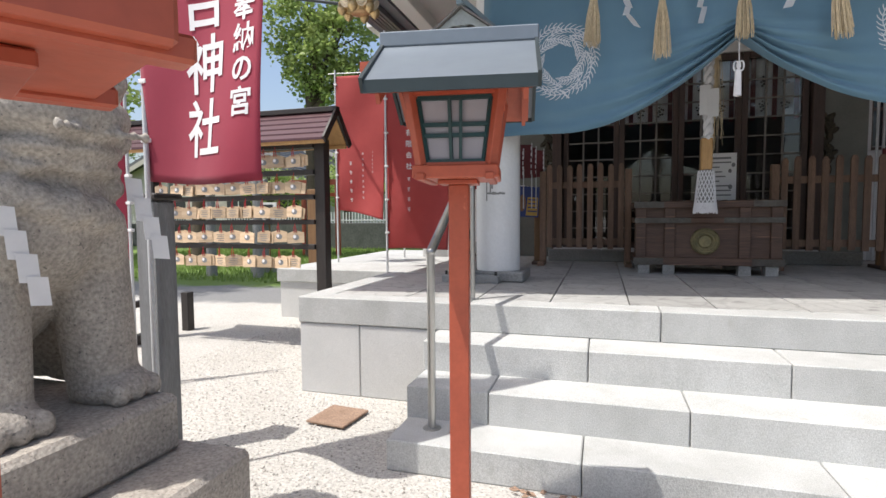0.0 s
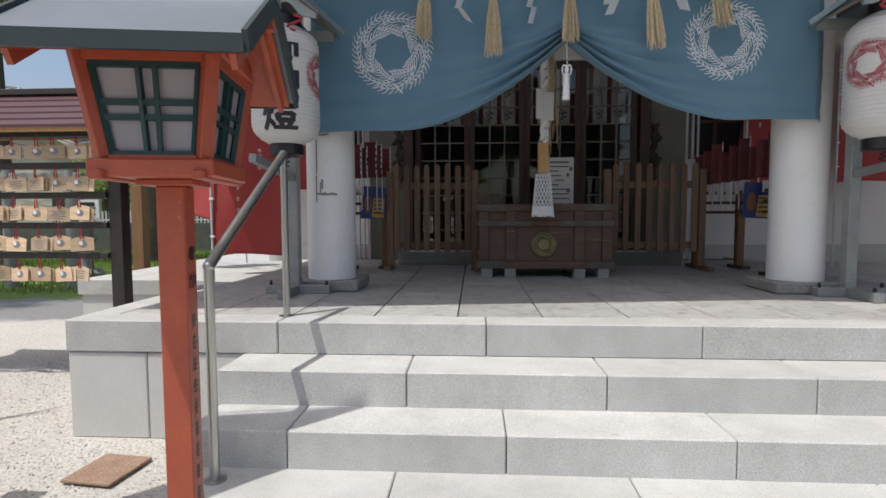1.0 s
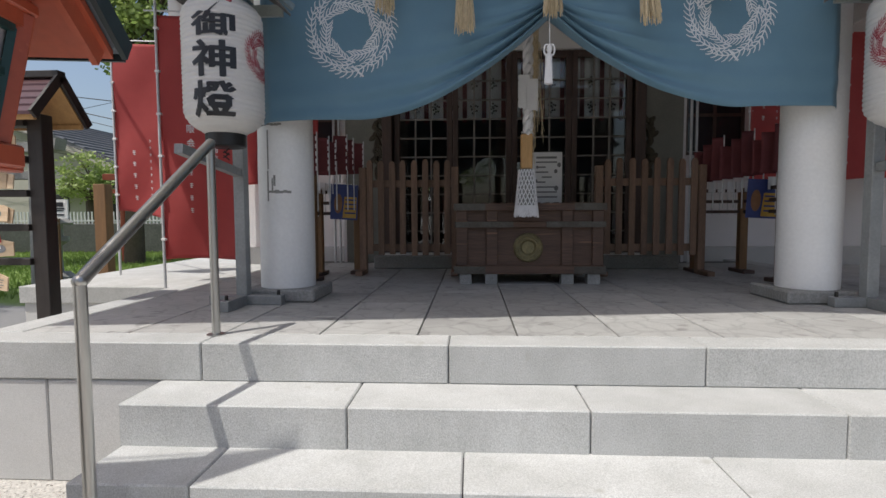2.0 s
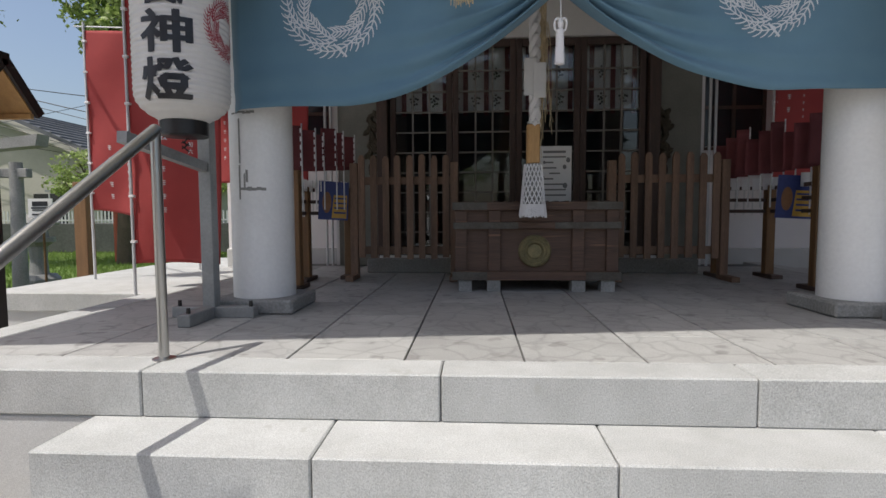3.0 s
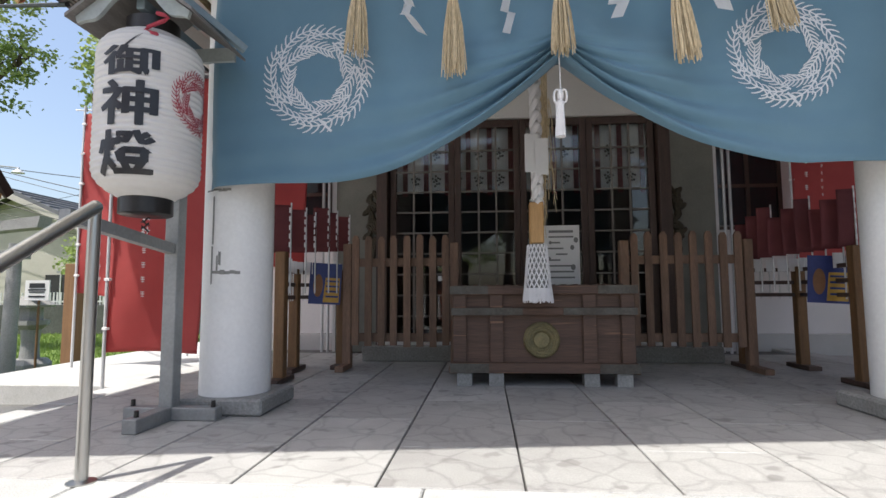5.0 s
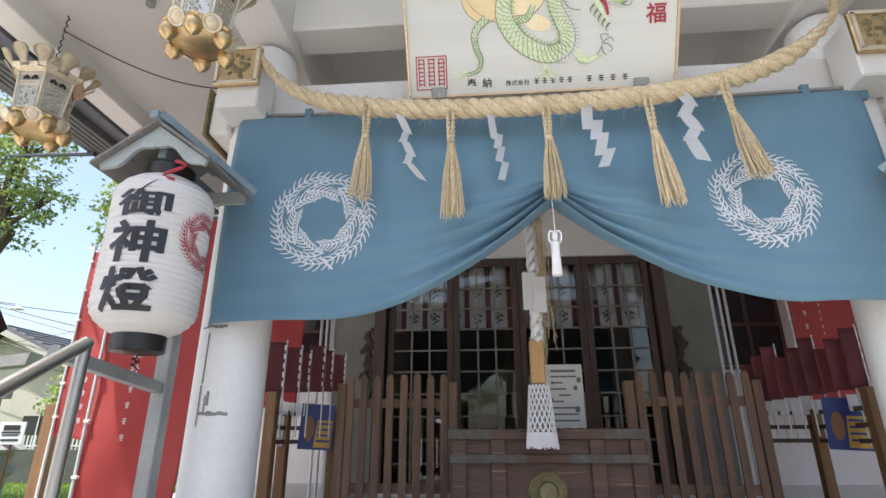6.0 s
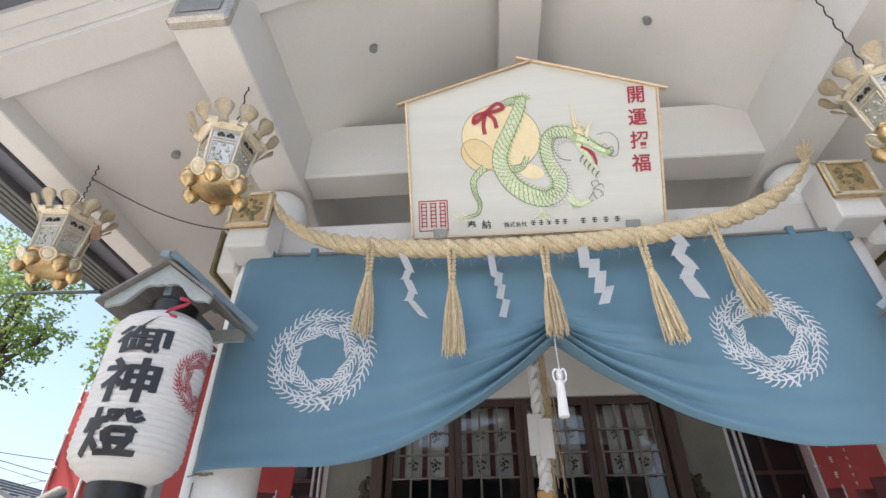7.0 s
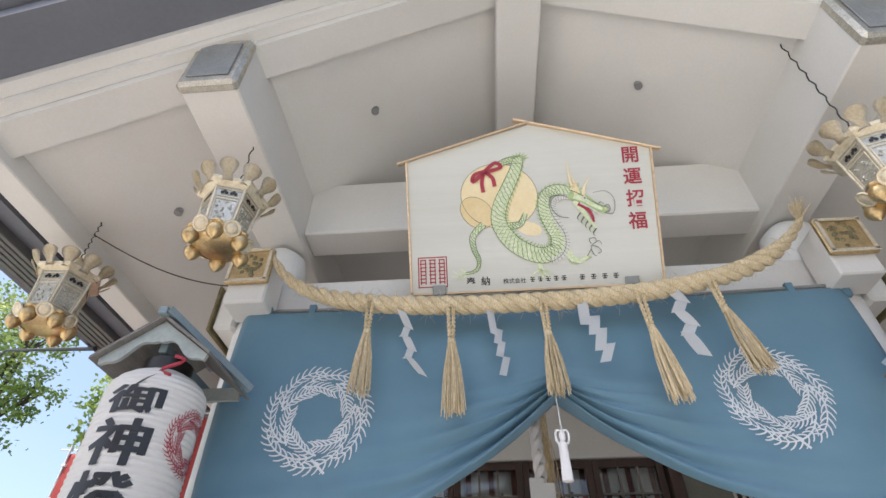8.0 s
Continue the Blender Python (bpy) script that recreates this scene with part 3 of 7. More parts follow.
roof = thing("porch_roof", (MID, 4.5, 3.1), "white painted gabled porch roof seen from below", "roof", kind="structure")
part("head_beam", boxed(-0.78, 4.36, 3.12, 2.61, 4.62, 3.40, 0.012), M["white"], roof)
part("upper_beam", boxed(-0.70, 4.40, 3.88, 2.55, 4.66, 4.40, 0.012), M["white"], roof)
for sx in (-1, 1):
    x = MID + sx * 1.775
    # forward arm through the pillar head, with a gilt end plate, and the cross arm
    part("arm", boxed(x - 0.125, 4.12, 3.09, x + 0.125, 4.34, 3.46, 0.01), M["white"], roof)
    arm = part("arm_end_plate", boxed(x - 0.135, 4.085, 3.215, x + 0.135, 4.118, 3.475, 0.008), M["gold"], roof, "gilt relief plate on the arm's end")
    rim = bmesh.new()
    for a in range(4):
        c, s = (1, 0) if a % 2 == 0 else (0, 1)
        o = 0.118 if a < 2 else -0.118
        if a % 2 == 0:
            box(rim, x - 0.132, 4.074, 3.345 + o - 0.01, x + 0.132, 4.083, 3.345 + o + 0.01)
        else:
            box(rim, x + o - 0.01, 4.074, 3.225, x + o + 0.01, 4.083, 3.465)
    part("rim", rim, M["gold_pale"], arm)
    bm = bmesh.new()
    rr = random.Random(7 + sx)
    for i in range(26):
        a, r = rr.uniform(0, 6.28), rr.uniform(0.01, 0.09)
        lathe(bm, [(0.016, 0), (0.011, 0.006), (0.003, 0.008)], (0, 0, 0), 7, Matrix.Translation((x + r * math.cos(a), 4.086, 3.345 + r * math.sin(a))) @ Matrix.Rotation(radians(90), 4, "X"))
    part("relief", bm, M["gilt_dull"], arm)
    xo = x + sx * 0.27
    part("cross_arm", boxed(min(x + sx * 0.13, xo), 4.33, 3.05, max(x + sx * 0.13, xo), 4.62, 3.35, 0.02), M["white"], roof)
    part("cross_arm_end", boxed(min(xo, xo + sx * 0.02), 4.31, 3.03, max(xo, xo + sx * 0.02), 4.64, 3.37, 0.006), M["gilt_dull"], roof, "thin gilt end plate")
    # purlin with metal-clad end
    part("purlin", boxed(x - 0.16, 3.11, 3.80, x + 0.16, 7.3, 4.33, 0.01), M["white"], roof)
    part("purlin_cap", boxed(x - 0.168, 3.085, 3.79, x + 0.168, 3.16, 4.24, 0.02), M["silver"], roof, "silver-green metal cap")
    part("cap_panel", boxed(x - 0.12, 3.076, 3.85, x + 0.12, 3.083, 4.18, 0.003), M["grey_steel"], roof)
    # eave: outer purlin, dark board, ribbed gutter cover
    xe = MID + sx * 3.0
    ze = zr(xe)
    part("eave_beam", boxed(xe - 0.09, 3.16, ze - 0.09, xe + 0.09, 7.3, ze + 0.10, 0.008), M["white"], roof)
    part("eave_cap", boxed(xe - 0.10, 3.125, ze - 0.10, xe + 0.10, 3.158, ze + 0.11, 0.006), M["silver"], roof)
    xg = MID + sx * 3.17
    part("eave_board", boxed(xg - 0.06, 2.9, ze - 0.10, xg + 0.06, 7.3, ze + 0.02), M["soffit_dark"], roof)
    for i in range(5):
        xx = MID + sx * (3.25 + 0.045 * i)
        part("gutter_rib", boxed(xx - 0.018, 2.9, ze - 0.16, xx + 0.018, 7.3, ze - 0.09, 0.004), M["gutter"], roof)
    part("gutter_back", boxed(MID + sx * 3.34 - 0.12, 2.9, ze - 0.09, MID + sx * 3.34 + 0.12, 7.3, ze - 0.02), M["gutter"], roof)
    # sloping soffit panel, verge mouldings and the dark metal roof above
    for nm, d0, d1, ya, yb, low, high, mt in (("soffit_panel", 0.0, 3.10, 3.33, 7.3, 0.0, 0.05, "white"),
                                          ("verge_board", 0.0, 3.22, 3.13, 3.34, -0.07, 0.06, "white"), ("verge_moulding", 0.0, 3.28, 3.06, 3.128, -0.01, 0.10, "white"),
                                          ("verge_fillet", 0.0, 3.34, 2.985, 3.058, 0.045, 0.16, "white"), ("roof_overhang", 0.0, 3.55, 2.70, 2.983, 0.10, 0.20, "soffit_dark"),
                                          ("roof_sheet", 0.0, 3.6, 2.66, 7.4, 0.22, 0.30, "soffit_dark")):
        pts = [(MID + sx * d0, ya, zr(MID) + low), (MID + sx * d1, ya, zr(MID + d1) + low), (MID + sx * d1, ya, zr(MID + d1) + high), (MID + sx * d0, ya, zr(MID) + high)]
        part(nm, prism(bmesh.new(), pts, (0, yb - ya, 0)), M[mt], roof)
part("ridge_beam", boxed(MID - 0.15, 3.16, 4.82, MID + 0.15, 7.3, 5.06, 0.008), M["white"], roof)
part("gable_infill", boxed(-0.68, 4.70, 4.30, 2.52, 4.74, 4.5), M["white"], roof)
for sx, (xx, yy) in ((-1, (-0.13, 3.85)), (1, (1.78, 3.85)), (-1, (-1.5, 4.1)), (1, (3.35, 4.1))):
    part("light_socket", rod(bmesh.new(), (xx, yy, zr(xx) - 0.03), (xx, yy, zr(xx) + 0.01), 0.028, 0.028, 14), M["grey_steel"], roof, "small round grey socket", smooth=True)
# hall eave behind the porch, in the shade
part("hall_ceiling", boxed(-2.1, 4.9, 4.62, 3.95, 7.4, 4.70), M["white"], roof)
for xx in (-2.6, 4.75):
    part("hall_bracket", boxed(xx - 0.16, 6.4, 3.30, xx + 0.16, 7.9, 3.62, 0.01), M["white"], roof)
part("hall_eave", boxed(-2.9, 6.3, 3.64, -2.12, 9.0, 3.74), M["white"], roof)
part("hall_eave", boxed(3.97, 6.3, 3.64, 7.0, 9.0, 3.74), M["white"], roof)

# ---- lattice doors ----
xs_door = [-0.50, 0.21, 0.92, 1.63, 2.34]
for a, b in zip(xs_door, xs_door[1:]):
    d = thing("lattice_door", ((a + b) / 2, YB, FLOOR + 0.12), "closed dark wooden lattice door with glass", "door", "lattice doors of the hall", "structure")
    z0, z1 = FLOOR + 0.12, 3.19
    for x in (a + 0.035, b - 0.035):
        part("stile", boxed(x - 0.033, YB - 0.03, z0, x + 0.033, YB + 0.03, z1, 0.004), M["wood_dark"], d)
    for z in (z0 + 0.04, z1 - 0.04):
        part("rail", boxed(a + 0.07, YB - 0.028, z - 0.04, b - 0.07, YB + 0.028, z + 0.04, 0.004), M["wood_dark"], d)
    for i in range(1, 3):
        x = a + 0.07 + (b - a - 0.14) * i / 3
        part("upright_bar", boxed(x - 0.010, YB - 0.022, z0 + 0.08, x + 0.010, YB + 0.002, z1 - 0.08), M["wood_grey"], d)
    z = z0 + 0.26
    while z < z1 - 0.12:
        part("cross_bar", boxed(a + 0.07, YB - 0.024, z - 0.009, b - 0.07, YB + 0.0, z + 0.009), M["wood_grey"], d)
        z += 0.225
    g = part("glass_pane", boxed(a + 0.066, YB + 0.006, z0 + 0.07, b - 0.066, YB + 0.011, z1 - 0.07), M["glass"], d)
    g.visible_shadow = False
# white printed curtain with red ribbons behind the glass
cur = thing("inner_curtain", (MID, YB + 0.16, 2.4), "white patterned curtain with red ribbons behind the doors", "curtain")
part("cloth", sheet(bmesh.new(), lambda u, v: (-0.5 + 2.84 * u, YB + 0.14 + 0.015 * math.sin(u * 70), 2.42 + 0.78 * v), 120, 6, 0.003), M["cloth_white"], cur, smooth="all")
for i in range(12):
    x = -0.38 + 2.6 * i / 11
    part("red_ribbon", sheet(bmesh.new(), lambda u, v, x=x: (x + 0.055 * u, YB + 0.105, 2.38 + 0.82 * v), 2, 4, 0.002), M["dull_red"], cur)
    for z in (2.55, 2.85):
        bm = bmesh.new()
        for k in range(10):
            a = k * 2.4
            r = 0.015 * math.sqrt(k)
            lathe(bm, [(0.014, 0), (0.008, 0.003)], (0, 0, 0), 6, Matrix.Translation((x + 0.145 + r * math.cos(a), YB + 0.105, z + 1.6 * r * math.sin(a))) @ Matrix.Rotation(radians(90), 4, "X"))
        part("crest", bm, M["ink"], cur)
# carved brackets either side of the doors
for sx in (-1, 1):
    cb = thing("carved_bracket", (MID + sx * 1.74, YB - 0.02, 2.05), "dark carved scrollwork bracket on the plaster wall", "carving", "carved brackets")
    rr = random.Random(11)
    for k in range(26):
        x, z = MID + sx * (1.58 + 0.12 * rr.random() * (1 - 0.5 * abs(k - 13) / 13)), 1.72 + 0.66 * k / 25
        part("leaf_scroll", lathe(bmesh.new(), [(0.040, 0), (0.032, 0.022), (0.018, 0.030), (0.008, 0.024)], (0, 0, 0), 9, Matrix.Translation((x, YB - 0.022, z)) @ Matrix.Rotation(rr.uniform(-1, 1), 4, "Y") @ Matrix.Rotation(radians(90), 4, "X") @ Matrix.Diagonal((0.8, 1.7, 1, 1))), M["carved_dark"], cb, smooth=True)

# ---- blue curtain across the porch ----
NX0, NX1, NTOP, NY = -0.945, 2.735, 3.10, 4.27
AX, AZ = 0.916, 2.478          # where it is gathered up


def lower_edge(x):
    s = (x - AX) / (1.82 if x > AX else 1.83)
    a = abs(s)
    low = 1.900 if x > AX else 1.852
    return low + (AZ - low) * max(0.0, 1 - a / 0.66) ** 1.75 - 0.012 * math.sin(min(a, 1) * 3.14 * 2)


def noren_y(x, z):
    d = max(z - lower_edge(x), 0.0)
    a = abs(x - AX)
    # pleats that start at the gather and fan out along the hem
    q = d / (0.07 + 0.34 * min(a, 1.0))
    deep = 0.052 * math.exp(-a / 0.42) + 0.019 * math.exp(-a / 1.0)
    pleat = deep * math.exp(-(0.95 * q) ** 2) * (math.sin(6.283 * 2.7 * q ** 0.85 + 1.2 + 1.3 * a) + 0.5 * math.exp(-a / 0.30) * math.sin(6.283 * 6.0 * q + 2.0))
    sag = 0.020 * math.exp(-((a - 0.42) / 0.42) ** 2) * math.sin(6.283 * d / (0.30 + 0.30 * a) + 0.6) * min(1.0, (NTOP - z) / 0.35)
    billow = -0.05 * math.sin(max(0, min(1, (NTOP - z) / 1.2)) * 2.6) * (0.6 + 0.4 * math.sin(x * 2.1 + 0.4))
    wave = 0.010 * math.sin(x * 5.3 + z * 1.1) + 0.006 * math.sin(x * 13 - z * 3)
    wrap = 0.16 * max(0, (abs(x - MID) - (1.70 if x > MID else 1.775)) / 0.12) ** 1.6
    return NY - 0.01 + pleat + sag + billow + wave * min(1, (NTOP - z) / 0.3) + wrap


def noren_pt(u, v):
    x = NX0 + (NX1 - NX0) * u
    zb = lower_edge(x)
    w = 1 - (1 - v) ** 1.0
    z = zb + (NTOP - 0.02 * math.sin(u * math.pi) - zb) * w ** 1.25
    return (x, noren_y(x, z), z)


noren = thing("shrine_curtain", (MID, NY, NTOP), "blue cloth shrine curtain gathered up in the middle", "curtain")
part("cloth", sheet(bmesh.new(), noren_pt, 380, 110, 0.003), M["noren"], noren, smooth="all")


def leafy_ring(put, r=0.29):
    """A wreath of one fern branch that runs round from its root below, with side sprays; put maps plane places to the surface."""
    bm = bmesh.new()
    f = r / 0.29

    def strip(pts, w):
        n = len(pts)
        for i in range(n - 1):
            (x0, z0), (x1, z1) = pts[i], pts[i + 1]
            L = math.hypot(x1 - x0, z1 - z0) or 1
            ox, oz = -(z1 - z0) / L, (x1 - x0) / L
            w0, w1 = w(i / (n - 1)), w((i + 1) / (n - 1))
            bm.faces.new([bm.verts.new(put(x0 + ox * w0, z0 + oz * w0)), bm.verts.new(put(x0 - ox * w0, z0 - oz * w0)), bm.verts.new(put(x1 - ox * w1, z1 - oz * w1)), bm.verts.new(put(x1 + ox * w1, z1 + oz * w1))])

    def fern(a0, sweep, r0, r1, n, L0):
        arc = []
        for i in range(61):
            t = i / 60
            a, q = radians(a0 - sweep * t), f * (r0 + (r1 - r0) * math.sin(t * 1.5708))
            arc.append((q * math.cos(a), q * math.sin(a)))
        strip(arc, lambda t: f * (0.0048 - 0.0020 * t))
        for i in range(n):
            u = i / (n - 1)
            k = min(int((0.06 + 0.93 * u) * 60), 59)
            x, z = arc[k]
            th = math.atan2(arc[k + 1][1] - z, arc[k + 1][0] - x)
            for turn in (-1, 1):
                L = f * L0 * (0.62 + 0.62 * math.sin(3.0 * (0.12 + 0.80 * u))) * (1 + 0.10 * math.sin(i * 2.3 + turn))
                strip([(x + L * s * math.cos(th + turn * (0.98 - 0.40 * s)), z + L * s * math.sin(th + turn * (0.98 - 0.40 * s))) for s in (0, 0.35, 0.7, 1.0)], lambda s: f * (0.0042 - 0.0020 * s * s))
    for k in range(7):
        fern(-92 - 51.4 * k + 3 * math.sin(k * 1.7), 72, 0.205, 0.258, 9, 0.050)
        fern(-84 - 51.4 * k + 3 * math.sin(k * 2.4), 60, 0.198, 0.150, 8, 0.050)
    strip([(f * 0.070, -f * 0.282), (f * 0.0, -f * 0.215)], lambda s: f * 0.006)
    return bm


for cx, cz, wide in ((-0.322, 2.418, 1.02), (2.003, 2.462, 0.965)):
    part("wreath_crest", leafy_ring(lambda x, z: (cx + x * wide, noren_y(cx + x * wide, cz + z * wide) - 0.0055, cz + z * wide)), M["noren_white"], noren, "white printed wreath of leaves")
for x in (-0.75, -0.47, 2.36, 2.66):
    part("hanging_loop", boxed(x - 0.022, NY - 0.012, NTOP - 0.06, x + 0.022, NY + 0.02, NTOP + 0.05, 0.004), M["noren"], noren)
part("hanging_cord", tube(bmesh.new(), [(NX0 + 0.02 + i * (NX1 - NX0 - 0.04) / 30, NY + 0.01 + 0.16 * max(0, (abs(NX0 + i * (NX1 - NX0) / 30 - MID) - 1.70) / 0.12) ** 1.6, NTOP + 0.03 - 0.03 * math.sin(i / 30 * math.pi)) for i in range(31)], 0.011), M["grey_steel"], noren)


def twisted(bm, centre, n, lay, strand, strands=3, seg=7, turns=10.0, thin=None, phase=0.0):
    """Strands laid round a centre line centre(t)."""
    for s in range(strands):
        pts, radii = [], []
        for i in range(n + 1):
            t = i / n
            c = Vector(centre(t))
            d = (Vector(centre(min(1, t + 0.004))) - Vector(centre(max(0, t - 0.004)))).normalized()
            e1 = d.cross(Vector((0, 1, 0)))
            e1 = (e1 if e1.length > 0.1 else d.cross(Vector((1, 0, 0)))).normalized()
            e2 = d.cross(e1)
            a = 2 * math.pi * (turns * t + s / strands + phase)
            k = thin(t) if thin else 1.0
            pts.append(c + k * lay * (math.cos(a) * e1 + math.sin(a) * e2))
            radii.append(strand * k)
        tube(bm, pts, strand, seg, radii)
    return bm


# ---- thick straw rope ----
def rope_line(t):
    # two end falls and a shallow sag between
    x = -0.765 + 3.31 * t
    z = 2.985 + 0.21 * (abs(t - 0.46) / 0.5) ** 2.2 + 0.32 * math.exp(-t / 0.055) + 0.30 * math.exp(-(1 - t) / 0.085)
    y = 4.14 - 0.03 * math.sin(t * math.pi) - 0.03 * math.exp(-t / 0.05)
    return (x, y, z)


rope = thing("straw_rope", (MID, 4.12, 3.0), "thick twisted straw rope hung along the porch beam", "rope")
for k in range(3):
    part("strand", twisted(bmesh.new(), rope_line, 320, 0.027, 0.030, 1, 8, 15.0, lambda t: 0.42 + 0.58 * min(1, t / 0.16, (1 - t) / 0.10), k / 3), M["straw"], rope, smooth=True)
bm = bmesh.new()
rr = random.Random(3)
for i in range(420):
    t = rr.uniform(0.03, 0.97)
    c = Vector(rope_line(t))
    a, L = rr.uniform(0, 6.28), rr.uniform(0.02, 0.06)
    p = c + Vector((0, 0.055 * math.cos(a), 0.055 * math.sin(a)))
    q = p + Vector((rr.uniform(-1, 1), 0.5 * math.cos(a), 0.6 * math.sin(a) - 0.2)).normalized() * L
    rod(bm, p, q, 0.0012, 0.0006, 3, False)
tagged(part("stray_straw", bm, M["straw"], rope), kind="stuff")
bm = bmesh.new()
for i in range(50):
    p = Vector(rope_line(0.995))
    rod(bm, p, p + Vector((rr.uniform(-0.01, 0.10), rr.uniform(-0.05, 0.03), rr.uniform(0.08, 0.20))), 0.004, 0.002, 4, False)
part("frayed_end", bm, M["straw"], rope)


def straw_tassel(x, ztop, zbot, tilt, seed):
    rr = random.Random(seed)
    y = 4.09
    t = thing("straw_tassel", (x, y, ztop), "bunch of rice straw hanging from the rope", "tassel", "straw tassels on the rope")
    zk = ztop - (ztop - zbot) * 0.36
    for s in (-1, 1):
        part("loop_cord", twisted(bmesh.new(), lambda u, s=s: (x + tilt * 0.2 * u + s * 0.017 * (1 - 0.55 * u), y - 0.015, ztop + 0.05 - (ztop + 0.05 - zk) * u), 24, 0.006, 0.007, 2, 5, 5), M["straw"], t)
    bm = bmesh.new()
    for i in range(95):
        a, r = rr.uniform(0, 6.28), math.sqrt(rr.random())
        top = Vector((x + tilt * 0.2 + 0.016 * r * math.cos(a), y - 0.015 + 0.016 * r * math.sin(a), zk + 0.03))
        L = (zk - zbot) * rr.uniform(0.85, 1.04)
        end = Vector((x + tilt + 0.062 * r * math.cos(a), y - 0.015 + 0.045 * r * math.sin(a), zk - L))
        mid = top.lerp(end, 0.5) + Vector((0.008 * math.cos(a), 0, 0))
        tube(bm, [top, mid, end], 0.0026, 4)
    part("straw", bm, M["straw"], t)
    part("binding", lathe(bmesh.new(), [(0.019, -0.012), (0.022, 0), (0.019, 0.012)], (x + tilt * 0.2, y - 0.015, zk + 0.012), 12), M["straw"], t, smooth=True)


for x, zt, zb, tl, sd in ((-0.068, 3.0, 2.455, -0.012, 1), (0.39, 2.94, 2.335, 0.006, 2), (0.90, 2.93, 2.42, 0.012, 3), (1.43, 2.97, 2.36, 0.05, 4), (1.83, 3.04, 2.50, 0.085, 5)):
    straw_tassel(x, zt, zb, tl, sd)


def zigzag_paper(x, ztop, w, yaw, leaves, bend):
    """A folded paper streamer. leaves: (top x, top z, height, slant) of each leaf, all w wide, from the rope down."""
    y = 4.10
    t = thing("paper_streamer", (x, y, ztop), "white zigzag paper streamer on the straw rope", "streamer", "paper streamers")
    ca, sa = math.cos(radians(yaw)), math.sin(radians(yaw))
    for k, (px, pz, h, slant) in enumerate(leaves):
        bm = bmesh.new()
        for q in range(7):
            v = q / 6
            for u in (0, 0.5, 1):
                xx = px + w * u + slant * v
                dy = bend * math.sin(3.1 * v) * (0.5 - u) + 0.012 * (k % 2) + 0.010 * v * (-1) ** k
                bm.verts.new((x + xx * ca, y - 0.02 + dy + xx * sa, ztop - pz - h * v - 0.18 * slant * (u - 0.5)))
        bm.verts.ensure_lookup_table()
        for q in range(6):
            for u in range(2):
                i = q * 3 + u
                bm.faces.new((bm.verts[i], bm.verts[i + 1], bm.verts[i + 4], bm.verts[i + 3]))
        bmesh.ops.solidify(bm, geom=list(bm.faces), thickness=0.0012)
        part("paper_fold", bm, M["paper"], t)


zigzag_paper(0.085, 2.96, 0.050, 22, ((0, 0, 0.105, 0.050), (0.042, 0.098, 0.070, -0.022), (0.034, 0.160, 0.080, 0.040), (0.066, 0.232, 0.065, -0.020), (0.056, 0.285, 0.090, 0.080)), 0.03)
zigzag_paper(0.585, 2.95, 0.052, 40, ((0, 0, 0.155, 0.020), (0.060, 0.105, 0.105, -0.022), (0.072, 0.185, 0.095, -0.025), (0.098, 0.265, 0.125, -0.040)), 0.02)
zigzag_paper(1.085, 2.98, 0.058, 6, ((0, 0, 0.165, -0.004), (0.055, 0.105, 0.125, -0.026), (0.075, 0.190, 0.130, -0.030), (0.105, 0.275, 0.115, -0.050)), 0.012)
zigzag_paper(1.555, 3.06, 0.075, 8, ((0, 0, 0.120, 0.070), (0.062, 0.110, 0.085, -0.050), (0.020, 0.180, 0.090, 0.058), (0.070, 0.258, 0.080, -0.050), (0.026, 0.322, 0.125, 0.055)), 0.015)

# white cord with a tassel at the curtain's gather
cord = thing("cord_tassel", (0.912, 4.235, 2.05), "white knotted cord with a long tassel", "tassel")
bm = rod(bmesh.new(), (0.905, 4.24, 2.96), (0.918, 4.225, 2.30), 0.0035, 0.0035, 6)
part("cord", bm, M["paper"], cord)
bm = bmesh.new()
for s in (-1, 1):
    tube(bm, [(0.916 + s * 0.032 * math.sin(i / 12 * math.pi), 4.225, 2.29 - 0.045 * i / 12 + 0.02 * math.sin(i / 12 * 2 * math.pi)) for i in range(13)], 0.006, 6)
lathe(bm, [(0.006, 0.04), (0.016, 0.02), (0.016, 0.0), (0.006, -0.02)][::-1], (0.916, 4.225, 2.26), 10)
part("knot", bm, M["cloth_white"], cord, smooth=True)
bm = bmesh.new()
rr = random.Random(9)
for i in range(46):
    a = rr.uniform(0, 6.28)
    tube(bm, [(0.914 + 0.016 * math.cos(a), 4.225 + 0.016 * math.sin(a), 2.235), (0.912 + 0.024 * math.cos(a), 4.225 + 0.022 * math.sin(a), 2.06)], 0.0035, 4)
lathe(bm, [(0.010, 2.055), (0.022, 2.06), (0.021, 2.23), (0.012, 2.245)], (0.912, 4.225, 0), 12)
part("fringe", bm, M["cloth_white"], cord)

# ---- bell rope ----
bell = thing("bell_rope", (0.87, 5.1, 1.27), "thick white bell rope with a wooden grip and knotted fringe", "rope")
part("rope", twisted(bmesh.new(), lambda t: (0.862 + 0.02 * t, 5.1, 4.64 - 2.77 * t), 170, 0.020, 0.0235, 3, 8, 11), M["cloth_white"], bell, smooth=True)
part("grip", boxed(0.825, 5.06, 1.61, 0.915, 5.14, 1.885, 0.008), M["wood_light"], bell, "plain square wooden grip")
for s in (-1, 1):
    part("pin", rod(bmesh.new(), (0.868 + s * 0.03, 5.05, 1.895), (0.868 + s * 0.03, 5.15, 1.905), 0.008, 0.008, 8), M["steel"], bell)
